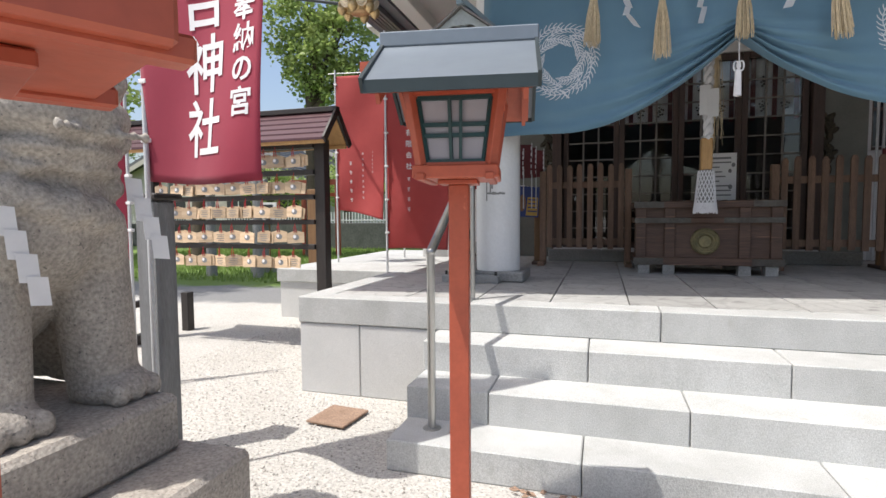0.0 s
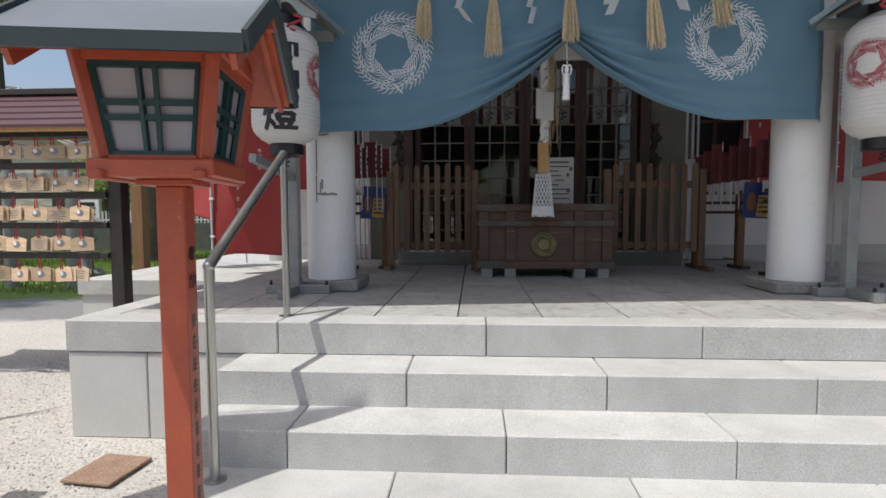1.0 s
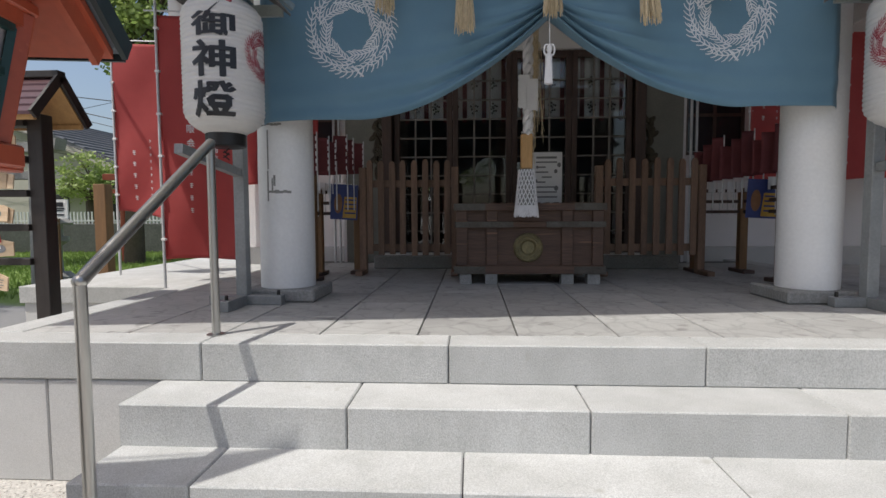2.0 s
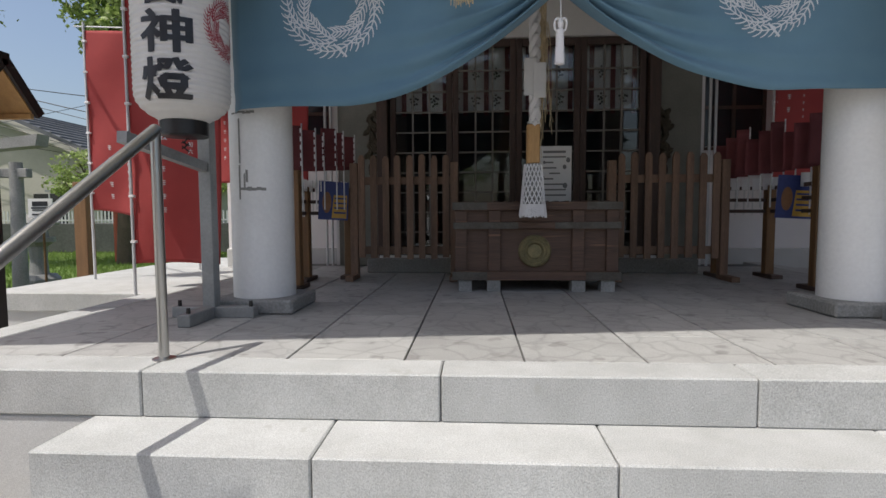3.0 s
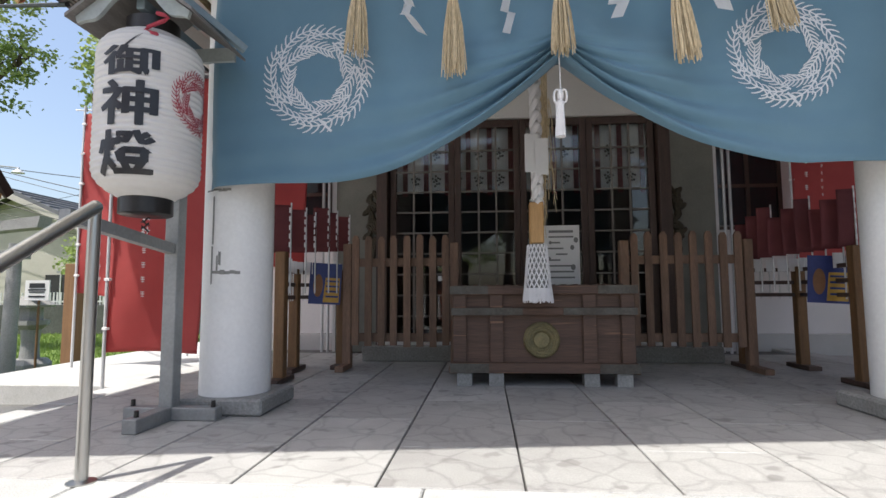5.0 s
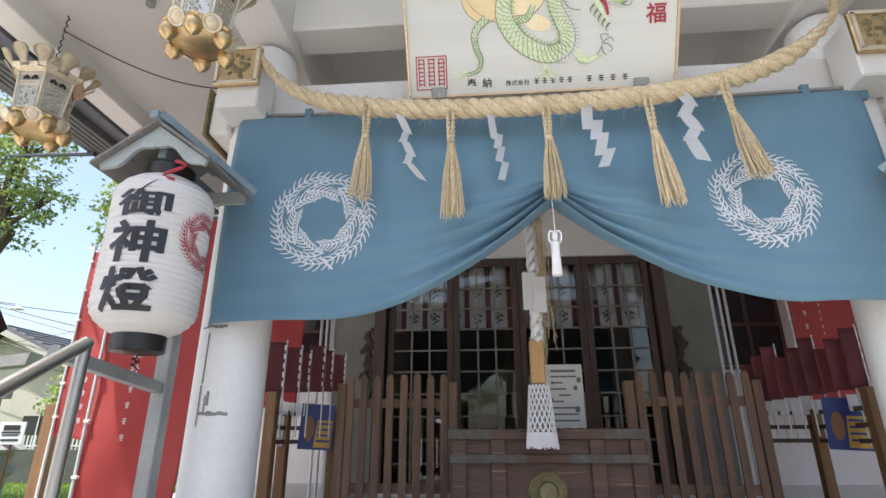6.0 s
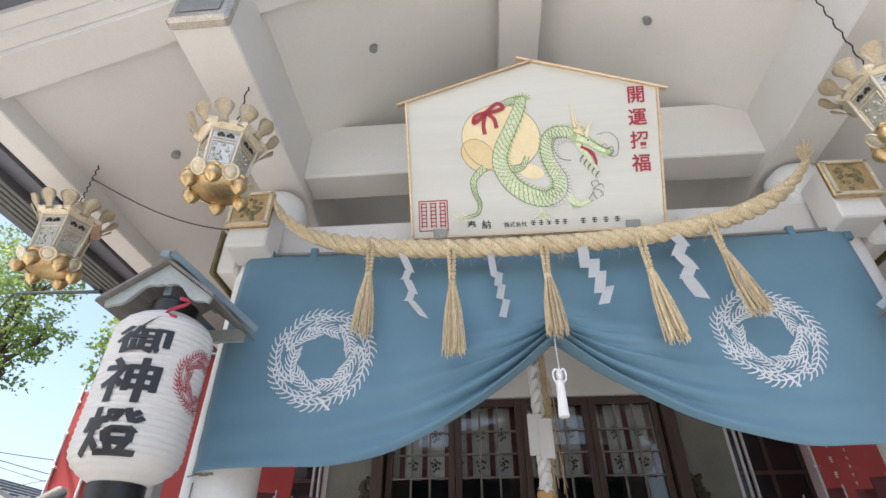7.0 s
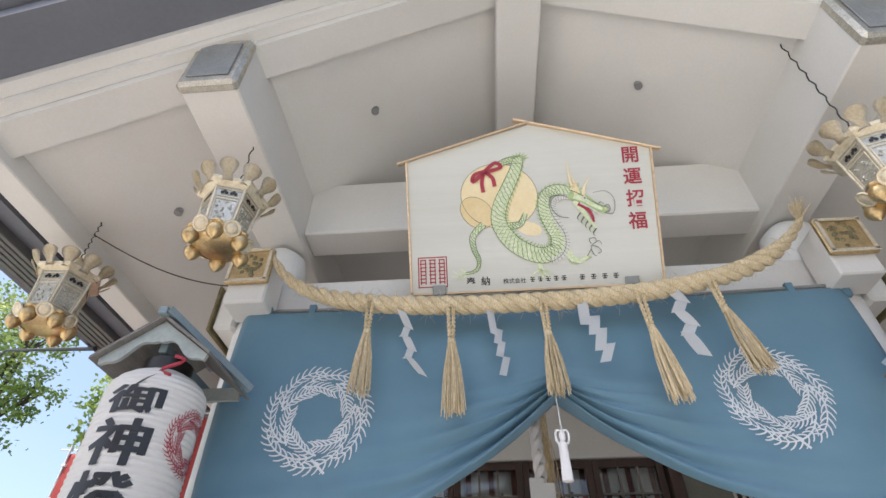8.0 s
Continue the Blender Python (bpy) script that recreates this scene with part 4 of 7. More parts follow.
bm = lathe(bmesh.new(), [(0.066, 1.27), (0.066, 1.34), (0.062, 1.45), (0.056, 1.57), (0.05, 1.61)], (0.872, 5.1, 0), 24)
part("fringe_core", bm, M["stone_grey"], bell, smooth=True)
bm = bmesh.new()
for k in range(16):
    for d in (-1, 1):
        pts = []
        for i in range(19):
            t = i / 18
            a = 2 * math.pi * (k / 16) + d * 1.6 * t
            r = 0.062 + 0.024 * t
            pts.append((0.872 + r * math.cos(a), 5.1 + r * math.sin(a), 1.605 - 0.285 * t))
        tube(bm, pts, 0.0045, 5)
part("knotted_net", bm, M["cloth_white"], bell)
bm = bmesh.new()
rr = random.Random(5)
for k in range(64):
    a = 2 * math.pi * k / 64
    rod(bm, (0.872 + 0.086 * math.cos(a), 5.1 + 0.086 * math.sin(a), 1.325), (0.872 + 0.096 * math.cos(a + 0.05), 5.1 + 0.096 * math.sin(a + 0.05), 1.235 + rr.uniform(-.008, .012)), 0.0045, 0.004, 5)
part("fringe", bm, M["cloth_white"], bell)
gp = thing("folded_paper", (0.87, 5.05, 2.1), "white folded paper tied to the bell rope", "paper")
part("sheet_left", boxed(0.80, 5.055, 2.08, 0.885, 5.058, 2.335), M["paper"], gp)
part("sheet_right", boxed(0.865, 5.045, 2.06, 0.95, 5.048, 2.30), M["paper"], gp)
ws = thing("straw_wisp", (0.95, 5.16, 1.9), "loose brown straw hanging behind the bell rope", "straw")
bm = bmesh.new()
for k in range(26):
    x, y = 0.93 + rr.uniform(-0.03, 0.05), 5.17 + rr.uniform(-.03, .03)
    z = 2.62
    pts = [(x, y, z)]
    for i in range(6):
        x += rr.uniform(-0.018, 0.02)
        z -= rr.uniform(0.06, 0.19)
        pts.append((x, y, z))
    tube(bm, pts, 0.0022, 4)
tagged(part("straw", bm, M["straw"], ws), kind="stuff")
part("pole", rod(bmesh.new(), (0.935, 5.2, 4.3), (0.935, 5.2, 2.22), 0.046, 0.034, 10), M["straw"], ws, "straw-wrapped hanging core", smooth=True)

# ---- big painted votive board above the beam ----
EB = Matrix.Translation((0.89, 4.17, 3.13)) @ Matrix.Rotation(radians(29), 4, "X")     # leans forward


def on_board(bm):
    bmesh.ops.transform(bm, matrix=EB, verts=bm.verts)
    return bm


board = thing("votive_board", (0.89, 4.17, 3.13), "large white pentagonal votive board with a painted winding figure", "board")
W2, ZS, ZT = 0.73, 0.835, 1.03
part("panel", on_board(prism(bmesh.new(), [(-W2, 0, 0), (W2, 0, 0), (W2 + 0.015, 0, ZS), (0.02, 0, ZT), (-W2 - 0.015, 0, ZS)], (0, 0.03, 0))), M["ema_board"], board)
for nm, p, q in (("side_trim", (-W2 - 0.006, 0.008, 0), (-W2 - 0.021, 0.008, ZS)), ("side_trim", (W2 + 0.006, 0.008, 0), (W2 + 0.021, 0.008, ZS)), ("bottom_trim", (-W2, 0.008, -0.008), (W2, 0.008, -0.008)),
                 ("roof_trim", (-W2 - 0.075, 0.0, ZS - 0.02), (0.03, 0.0, ZT + 0.013)), ("roof_trim", (W2 + 0.075, 0.0, ZS - 0.02), (-0.07, 0.0, ZT + 0.035))):
    part(nm, on_board(beam(bmesh.new(), p, q, 0.045, 0.011)), M["ema_wood"], board)


def flat_ribbon(pts, widths, y):
    bm = bmesh.new()
    n = len(pts)
    prev = None
    for i, (x, z) in enumerate(pts):
        x0, z0 = pts[max(i - 1, 0)]
        x1, z1 = pts[min(i + 1, n - 1)]
        L = math.hypot(x1 - x0, z1 - z0) or 1
        ox, oz = -(z1 - z0) / L, (x1 - x0) / L
        w = widths(i / (n - 1))
        cur2 = (bm.verts.new((x + ox * w, y, z + oz * w)), bm.verts.new((x - ox * w, y, z - oz * w)))
        if prev:
            bm.faces.new((prev[0], prev[1], cur2[1], cur2[0]))
        prev = cur2
    return bm


def curve_through(keys, n=90):
    out = []
    m = len(keys) - 1
    for i in range(n + 1):
        t = i / n * m
        k = min(int(t), m - 1)
        f = t - k
        p0, p1, p2, p3 = (keys[max(k - 1, 0)], keys[k], keys[k + 1], keys[min(k + 2, m)])
        out.append(tuple(0.5 * (2 * p1[a] + (p2[a] - p0[a]) * f + (2 * p0[a] - 5 * p1[a] + 4 * p2[a] - p3[a]) * f * f + (3 * p1[a] - p0[a] - 3 * p2[a] + p3[a]) * f ** 3) for a in (0, 1)))
    return out


def disc(cx, cz, rx, rz, y, n=40, tilt=0.0):
    bm = bmesh.new()
    bm.faces.new([bm.verts.new((cx + rx * math.cos(2 * math.pi * i / n) * math.cos(tilt) - rz * math.sin(2 * math.pi * i / n) * math.sin(tilt), y, cz + rx * math.cos(2 * math.pi * i / n) * math.sin(tilt) + rz * math.sin(2 * math.pi * i / n) * math.cos(tilt))) for i in range(n)])
    return bm


def stroke(keys, w0, mat, lift, label="", n=24, ends=0.4):
    return part("painted_stroke", on_board(flat_ribbon(curve_through(keys, n), lambda t: w0 * (1 - (1 - ends) * t), -lift)), M[mat], board, label)


part("painted_ground", on_board(disc(-0.185, 0.575, 0.235, 0.205, -0.002, tilt=-0.25)), M["ochre"], board, "pale ochre round shape")
part("painted_ground", on_board(disc(-0.325, 0.475, 0.115, 0.085, -0.003, tilt=-0.8)), M["ochre_dark"], board)
part("painted_ground", on_board(disc(-0.015, 0.36, 0.075, 0.042, -0.002, tilt=-0.3)), M["ochre"], board)
for cx, cz, rx, rz, tl in ((-0.185, 0.575, 0.235, 0.205, -0.25), (-0.325, 0.475, 0.115, 0.085, -0.8)):
    rim = [(cx + rx * math.cos(a) * math.cos(tl) - rz * math.sin(a) * math.sin(tl), cz + rx * math.cos(a) * math.sin(tl) + rz * math.sin(a) * math.cos(tl)) for a in np.linspace(0, 6.283, 48)]
    part("outline", on_board(flat_ribbon(rim, lambda t: 0.0013, -0.0036)), M["line_grey"], board)


def scaly(keys, girth, n, lift, spikes=0.0):
    """A painted winding body: a pale band, a net of scale lines, both outlines, and small spikes along one side."""
    line = curve_through(keys, n)

    def beside(i, q):
        (x0, z0), (x1, z1) = line[max(i - 1, 0)], line[min(i + 1, n)]
        L = math.hypot(x1 - x0, z1 - z0) or 1
        w = girth(i / n) * q
        return (line[i][0] - (z1 - z0) / L * w, line[i][1] + (x1 - x0) / L * w)
    part("painted_band", on_board(flat_ribbon(line, girth, -lift)), M["light_green"], board, "pale green winding band")
    net = bmesh.new()
    for i in range(0, n - 7, 3):
        for s in (-1, 1):
            prev = None
            for k in range(5):
                x, z = beside(i + k * 6 // 4, s * (1 - k / 2))
                cur3 = (net.verts.new((x - 0.0014, -lift - 0.0010, z - 0.0008)), net.verts.new((x + 0.0014, -lift - 0.0010, z + 0.0008)))
                if prev:
                    net.faces.new((prev[0], prev[1], cur3[1], cur3[0]))
                prev = cur3
    tagged(part("scale_net", on_board(net), M["line_green"], board), kind="stuff")
    for s in (-1, 1):
        part("outline", on_board(flat_ribbon([beside(i, s) for i in range(n + 1)], lambda t: 0.0016, -lift - 0.0014)), M["line_green"], board)
    if spikes:
        comb = bmesh.new()
        for i in range(4, n - 4, 3):
            (x, z), (ex, ez), (fx, fz) = beside(i, spikes), beside(i + 2, spikes), beside(min(i + 3, n), spikes * 1.55)
            comb.faces.new([comb.verts.new((px, -lift - 0.0006, pz)) for px, pz in ((x, z), (ex, ez), (fx, fz))])
        tagged(part("spike_comb", on_board(comb), M["green_mid"], board), kind="stuff")


scaly([(-0.129, 0.379), (-0.067, 0.392), (-0.034, 0.455)], lambda t: 0.024 - 0.012 * t, 24, 0.0040)
scaly([(-0.04, 0.80), (-0.125, 0.796), (-0.204, 0.755)], lambda t: 0.026 - 0.010 * t, 30, 0.0040)
scaly([(-0.29, 0.40), (-0.356, 0.328), (-0.353, 0.247), (-0.328, 0.181), (-0.345, 0.122), (-0.415, 0.102)], lambda t: 0.021 - 0.015 * t, 60, 0.0040)
scaly([(-0.054, 0.803), (-0.08, 0.724), (-0.13, 0.622), (-0.18, 0.52), (-0.198, 0.424), (-0.169, 0.341), (-0.109, 0.265), (-0.018, 0.208), (0.066, 0.191), (0.137, 0.227), (0.15, 0.299), (0.119, 0.365), (0.087, 0.439), (0.08, 0.52), (0.11, 0.575), (0.181, 0.59), (0.265, 0.558)],
      lambda t: 0.031 + 0.016 * math.sin(min(1, t * 1.25) * 3.0), 170, 0.0052, 1.0)
# pale belly with cross lines
belly = curve_through([(0.258, 0.535), (0.203, 0.545), (0.147, 0.520), (0.135, 0.470), (0.150, 0.400), (0.190, 0.320), (0.200, 0.250), (0.165, 0.185), (0.100, 0.152)], 60)
part("painted_belly", on_board(flat_ribbon(belly, lambda t: 0.017, -0.0064)), M["ema_board"], board, "pale belly of the winding figure")
for i in range(1, 60, 2):
    (x0, z0), (x1, z1) = belly[i], belly[i + 1]
    L = math.hypot(x1 - x0, z1 - z0) or 1
    nx_, nz_ = -(z1 - z0) / L * 0.016, (x1 - x0) / L * 0.016
    stroke([(x0 - nx_, z0 - nz_), (x0 + nx_ + (x1 - x0), z0 + nz_ + (z1 - z0))], 0.0011, "line_grey", 0.0070, "", 3, 1.0)
# legs and claws
stroke([(0.016, 0.185), (0.033, 0.112), (0.043, 0.050)], 0.019, "light_green", 0.0050, "", 20, 0.25)
for keys in ([(0.033, 0.105), (0.075, 0.095), (0.109, 0.075)], [(0.033, 0.105), (-0.01, 0.085), (-0.02, 0.06)], [(0.036, 0.095), (0.07, 0.07), (0.08, 0.05)]):
    stroke(keys, 0.008, "light_green", 0.0050, "", 12, 0.2)
stroke([(0.190, 0.215), (0.225, 0.165), (0.275, 0.150), (0.315, 0.175)], 0.024, "light_green", 0.0050, "", 24, 0.35)
stroke([(0.315, 0.175), (0.330, 0.215), (0.345, 0.240)], 0.013, "ema_board", 0.0054, "", 12, 0.9)
for keys in ([(0.343, 0.235), (0.375, 0.225), (0.395, 0.200), (0.375, 0.185)], [(0.343, 0.240), (0.385, 0.262), (0.400, 0.240)], [(0.340, 0.245), (0.330, 0.275), (0.365, 0.280), (0.37, 0.262)], [(0.335, 0.215), (0.350, 0.180), (0.365, 0.172)], [(0.31, 0.172), (0.335, 0.215), (0.338, 0.24)]):
    stroke(keys, 0.0022, "line_grey", 0.0068, "", 18, 0.7)
for k in range(10):
    x, z = 0.20 + 0.013 * k, 0.178 - 0.010 * math.sin(0.5 * k)
    stroke([(x, z - 0.012), (x + 0.020, z - 0.052 + 0.003 * k)], 0.006, "green_mid", 0.0048, "", 4, 0.1)
for keys in ([(-0.415, 0.102), (-0.45, 0.100), (-0.49, 0.125)], [(-0.415, 0.102), (-0.46, 0.085), (-0.50, 0.095)], [(-0.40, 0.105), (-0.43, 0.075), (-0.47, 0.068)], [(-0.40, 0.108), (-0.43, 0.125), (-0.44, 0.145)]):
    stroke(keys, 0.006, "light_green", 0.0044, "", 12, 0.15)
for k in range(7):
    a = 0.2 + 0.42 * k
    stroke([(-0.05 + 0.02 * math.cos(a), 0.80 + 0.018 * math.sin(a)), (-0.045 + 0.062 * math.cos(a), 0.80 + 0.050 * math.sin(a))], 0.008, "green_mid", 0.0046, "", 5, 0.1)
# head: skull, jaw, mouth, eye, horns, mane, whiskers
stroke([(0.240, 0.572), (0.295, 0.540), (0.350, 0.500), (0.405, 0.462), (0.452, 0.446)], 0.040, "green_mid", 0.0074, "", 30, 0.42)
stroke([(0.262, 0.545), (0.320, 0.522), (0.375, 0.482), (0.425, 0.455)], 0.017, "light_green", 0.0080, "", 24, 0.5)
stroke([(0.268, 0.520), (0.305, 0.455), (0.340, 0.395), (0.378, 0.338)], 0.022, "light_green", 0.0070, "", 24, 0.2)
stroke([(0.285, 0.497), (0.330, 0.466), (0.358, 0.425), (0.368, 0.378)], 0.014, "red_ink", 0.0084, "painted red tongue", 20, 0.45)
stroke([(0.295, 0.500), (0.350, 0.468), (0.400, 0.432), (0.440, 0.425)], 0.0045, "ema_board", 0.0088, "", 20, 0.8)
part("painted_eye", on_board(disc(0.325, 0.530, 0.014, 0.010, -0.0092, 16)), M["ema_board"], board)
part("painted_eye", on_board(disc(0.327, 0.529, 0.005, 0.006, -0.0096, 12)), M["ink"], board)
for keys, w in (([(0.281, 0.557), (0.250, 0.640), (0.237, 0.774)], 0.013), ([(0.296, 0.560), (0.268, 0.640), (0.255, 0.690)], 0.010), ([(0.319, 0.544), (0.332, 0.602), (0.366, 0.660)], 0.012), ([(0.248, 0.583), (0.270, 0.620), (0.306, 0.640)], 0.008)):
    stroke(keys, w, "ochre", 0.0086, "", 16, 0.1)
for k in range(12):
    a = 1.9 - 0.20 * k
    stroke([(0.255 + 0.028 * math.cos(a), 0.560 + 0.028 * math.sin(a)), (0.255 + 0.080 * math.cos(a + 0.25), 0.560 + 0.075 * math.sin(a + 0.25))], 0.007, "light_green" if k % 2 else "green_mid", 0.0066, "", 6, 0.1)
for k in range(9):
    u = k / 8
    x, z = 0.295 + 0.085 * u, 0.440 - 0.10 * u
    stroke([(x, z), (x - 0.022, z - 0.030), (x - 0.012, z - 0.046)], 0.005, "light_green" if k % 2 else "line_grey", 0.0062, "", 6, 0.1)
for keys in ([(0.435, 0.431), (0.487, 0.427), (0.500, 0.512), (0.453, 0.566), (0.378, 0.559)], [(0.221, 0.411), (0.160, 0.427), (0.123, 0.486), (0.140, 0.544), (0.219, 0.556)], [(0.435, 0.470), (0.462, 0.480), (0.470, 0.450), (0.445, 0.436)], [(0.40, 0.482), (0.418, 0.500), (0.436, 0.486)], [(0.24, 0.585), (0.30, 0.556), (0.36, 0.512), (0.42, 0.478), (0.46, 0.462), (0.465, 0.440), (0.43, 0.430)]):
    stroke(keys, 0.0022, "line_grey", 0.0090, "", 26, 0.6)
for keys in ([(-0.267, 0.735), (-0.330, 0.715), (-0.339, 0.672), (-0.272, 0.722)], [(-0.267, 0.735), (-0.200, 0.785), (-0.165, 0.755), (-0.262, 0.728)], [(-0.270, 0.730), (-0.285, 0.660), (-0.279, 0.600)], [(-0.262, 0.730), (-0.220, 0.690), (-0.208, 0.634)]):
    stroke(keys, 0.011, "red_ink", 0.0096, "painted red bow", 18, 1.1)
tx = column_of("開運招福", 0.112, 0.138, 0.002)
bmesh.ops.translate(tx, verts=tx.verts, vec=(0.625, -0.003, 0.79))
part("red_writing", on_board(tx), M["red_ink"], board, "four large red characters")
for x0, z0, x1, z1 in ((-0.695, 0.03, -0.689, 0.215), (-0.526, 0.03, -0.52, 0.215), (-0.689, 0.03, -0.526, 0.036), (-0.689, 0.209, -0.526, 0.215)):
    part("seal_frame", on_board(prism(bmesh.new(), [(x0, -0.003, z0), (x1, -0.003, z0), (x1, -0.003, z1), (x0, -0.003, z1)], (0, 0.001, 0))), M["red_ink"], board, "square red seal")
rr = random.Random(12)
for cx in (-0.664, -0.608, -0.552):
    seal = bmesh.new()
    for k in range(7):
        bars_into(seal, cx, 0.20 - 0.0225 * k, 0.044, 0.007, -0.003, 1, 0, rr)
    bars_into(seal, cx - 0.013, 0.20, 0.006, 0.15, -0.0034)
    bars_into(seal, cx + 0.015, 0.20, 0.006, 0.15, -0.0034)
    part("seal_column", on_board(seal), M["red_ink"], board)
tx = writing("奉  納", 0.056, 0.0008)
bmesh.ops.translate(tx, verts=tx.verts, vec=(-0.34, -0.003, 0.055))
part("black_writing", on_board(tx), M["ink"], board)
tx = writing("株式会社", 0.034, 0.0002)
bmesh.ops.translate(tx, verts=tx.verts, vec=(-0.125, -0.003, 0.048))
part("black_writing", on_board(tx), M["ink"], board)
for x, w in ((-0.02, 0.030), (0.026, 0.030), (0.072, 0.030), (0.118, 0.030), (0.164, 0.030), (0.27, 0.032), (0.335, 0.032), (0.40, 0.032), (0.465, 0.032)):
    name = bmesh.new()
    for k in range(3):
        bars_into(name, x, 0.050 + w * (0.5 - 0.38 * k), w * (0.8, 1.0, 0.7)[k], w * 0.16, -0.003)
    bars_into(name, x, 0.050 + w * 0.5, w * 0.15, w * 0.95, -0.0034)
    part("name_bar", on_board(name), M["ink"], board)
for x in (-0.57, 0.55):
    part("clip", on_board(boxed(x - 0.04, -0.02, -0.02, x + 0.04, -0.004, 0.04, 0.004)), M["grey_steel"], board, "small grey metal clip")

# ---- large paper lanterns on stands ----
CH = (0.216, 1.705, 2.475)      # radius, foot, head


def paper_lantern_profile():
    r, z0, z1 = CH
    prof = []
    n = 29
    for i in range(n * 4 + 1):
        t = i / (n * 4)
        a = abs(2 * t - 1)
        base = r * (1 - 0.62 * max(0, (a - 0.62) / 0.38) ** 2.6)
        rib = 0.0075 * abs(math.sin(math.pi * n * t)) - 0.005
        prof.append((base + rib, z0 + (z1 - z0) * t))
    return prof


def lantern_r(z):
    r, z0, z1 = CH
    a = abs(2 * (z - z0) / (z1 - z0) - 1)
    return r * (1 - 0.62 * max(0, (a - 0.62) / 0.38) ** 2.6)


def wrap_on(bm, cx, cy, ang, lift=0.0035):
    """Bends a flat drawing in x, z round the lantern; ang is the way its middle faces."""
    for v in bm.verts:
        rr_ = lantern_r(v.co.z) + lift
        a = ang + v.co.x / CH[0]
        v.co = Vector((cx + rr_ * math.cos(a), cy + rr_ * math.sin(a), v.co.z))
    return bm


def big_lantern(cx, sx, text):
    cy = 3.85
    t = thing("paper_lantern", (cx, cy, CH[1]), "large white ribbed paper lantern with black writing" if text else "large white ribbed paper lantern with a red wreath", "lantern", "large paper lanterns")
    part("shade", lathe(bmesh.new(), paper_lantern_profile(), (cx, cy, 0), 56), M["chochin"], t, smooth="all")
    for nm, z0, z1 in (("foot_ring", CH[1] - 0.062, CH[1] + 0.012), ("head_ring", CH[2] - 0.012, CH[2] + 0.055)):
        part(nm, lathe(bmesh.new(), [(0.104, z0), (0.110, z0 + 0.004), (0.110, z1 - 0.004), (0.104, z1)], (cx, cy, 0), 40), M["black"], t, "black lacquered ring", smooth=True)
    wt = bmesh.new()
    for k, (dx, dz) in enumerate(((-0.004, 0), (0.004, 0), (0.003, 0.002), (-0.003, -0.002))):
        tx = bmesh.new()
        for row, ch in enumerate("御神燈"):
            one = writing(ch, 0.2, 0.003)
            wx, wz = max(v.co.x for v in one.verts), max(v.co.z for v in one.verts)
            for v in one.verts:
                v.co = Vector((v.co.x * 0.113 / wx, 0, v.co.z * 0.094 / wz - 0.212 * row))
            flat = bpy.data.meshes.new("t")
            one.to_mesh(flat)
            one.free()
            tx.from_mesh(flat)
            bpy.data.meshes.remove(flat)
        slice_up(tx, 0.02)
        bmesh.ops.translate(tx, verts=tx.verts, vec=(dx, 0, 2.297 + dz))
        wrap_on(tx, cx, cy, radians(-79) if sx < 0 else radians(-84), 0.0038 + 0.00012 * k)
        me = bpy.data.meshes.new("t")
        tx.to_mesh(me)
        tx.free()
        wt.from_mesh(me)
        bpy.data.meshes.remove(me)
    part("black_writing", wt, M["ink"], t)
    for ang in ((3, 180) if sx < 0 else (-150, 20)):
        ring = leafy_ring(lambda x, z: (x, 0, z + 2.145), 0.148)
        part("wreath_crest", wrap_on(ring, cx, cy, radians(ang)), M["red_ink"], t, "red printed wreath")
    part("hook", tube(bmesh.new(), [(cx + 0.02 * math.cos(i), cy, CH[1] - 0.075 - 0.05 * i / 12 + 0.01 * math.sin(2 * i)) for i in range(13)], 0.004, 6), M["cable"], t)
    # stand
    px, py = cx + sx * 0.085, 4.22
    s = thing("lantern_stand", (px, py, FLOOR), "grey steel stand with a small roof over a paper lantern", "stand", "lantern stands")
    part("post", boxed(px - 0.036, py - 0.036, FLOOR + 0.04, px + 0.036, py + 0.036, 2.62, 0.004), M["grey_steel"], s)
    part("foot_bar", boxed(px - 0.22, py - 0.035, FLOOR, px + 0.26, py + 0.035, FLOOR + 0.062, 0.004), M["grey_steel"], s)
    part("foot_bar", boxed(px - 0.035, py - 0.30, FLOOR, px + 0.035, py - 0.036, FLOOR + 0.066, 0.004), M["grey_steel"], s)
    for bx, by in ((px - 0.19, py), (px + 0.23, py), (px, py - 0.25)):
        part("bolt", rod(bmesh.new(), (bx, by, FLOOR + 0.06), (bx, by, FLOOR + 0.095), 0.012, 0.010, 8), M["black"], s)
    part("lower_arm", beam(bmesh.new(), (px, py - 0.04, 1.525), (px - 0.0, py - 0.72, 1.595), 0.045, 0.05), M["grey_steel"], s)
    part("upper_arm", boxed(cx - 0.02, 3.75, 2.55, cx + 0.02, py + 0.1, 2.60, 0.004), M["blue_grey"], s)
    # small hipped roof with a cusped front board
    zr0 = 2.44
    front = []
    for i in range(25):
        u = -1 + 2 * i / 24
        front.append((cx + 0.25 * u, 3.70, zr0 + 0.25 - 0.19 * abs(u) - 0.088 * (1 - 0.5 * abs(u)) - 0.022 * math.cos(u * 9.4) * (1 - 0.4 * abs(u))))
    top = [(cx + 0.26, 3.70, zr0 + 0.06), (cx + 0.0, 3.70, zr0 + 0.25), (cx - 0.26, 3.70, zr0 + 0.06)]
    part("front_board", prism(bmesh.new(), front + top, (0, 0.02, 0)), M["grey_green"], s)
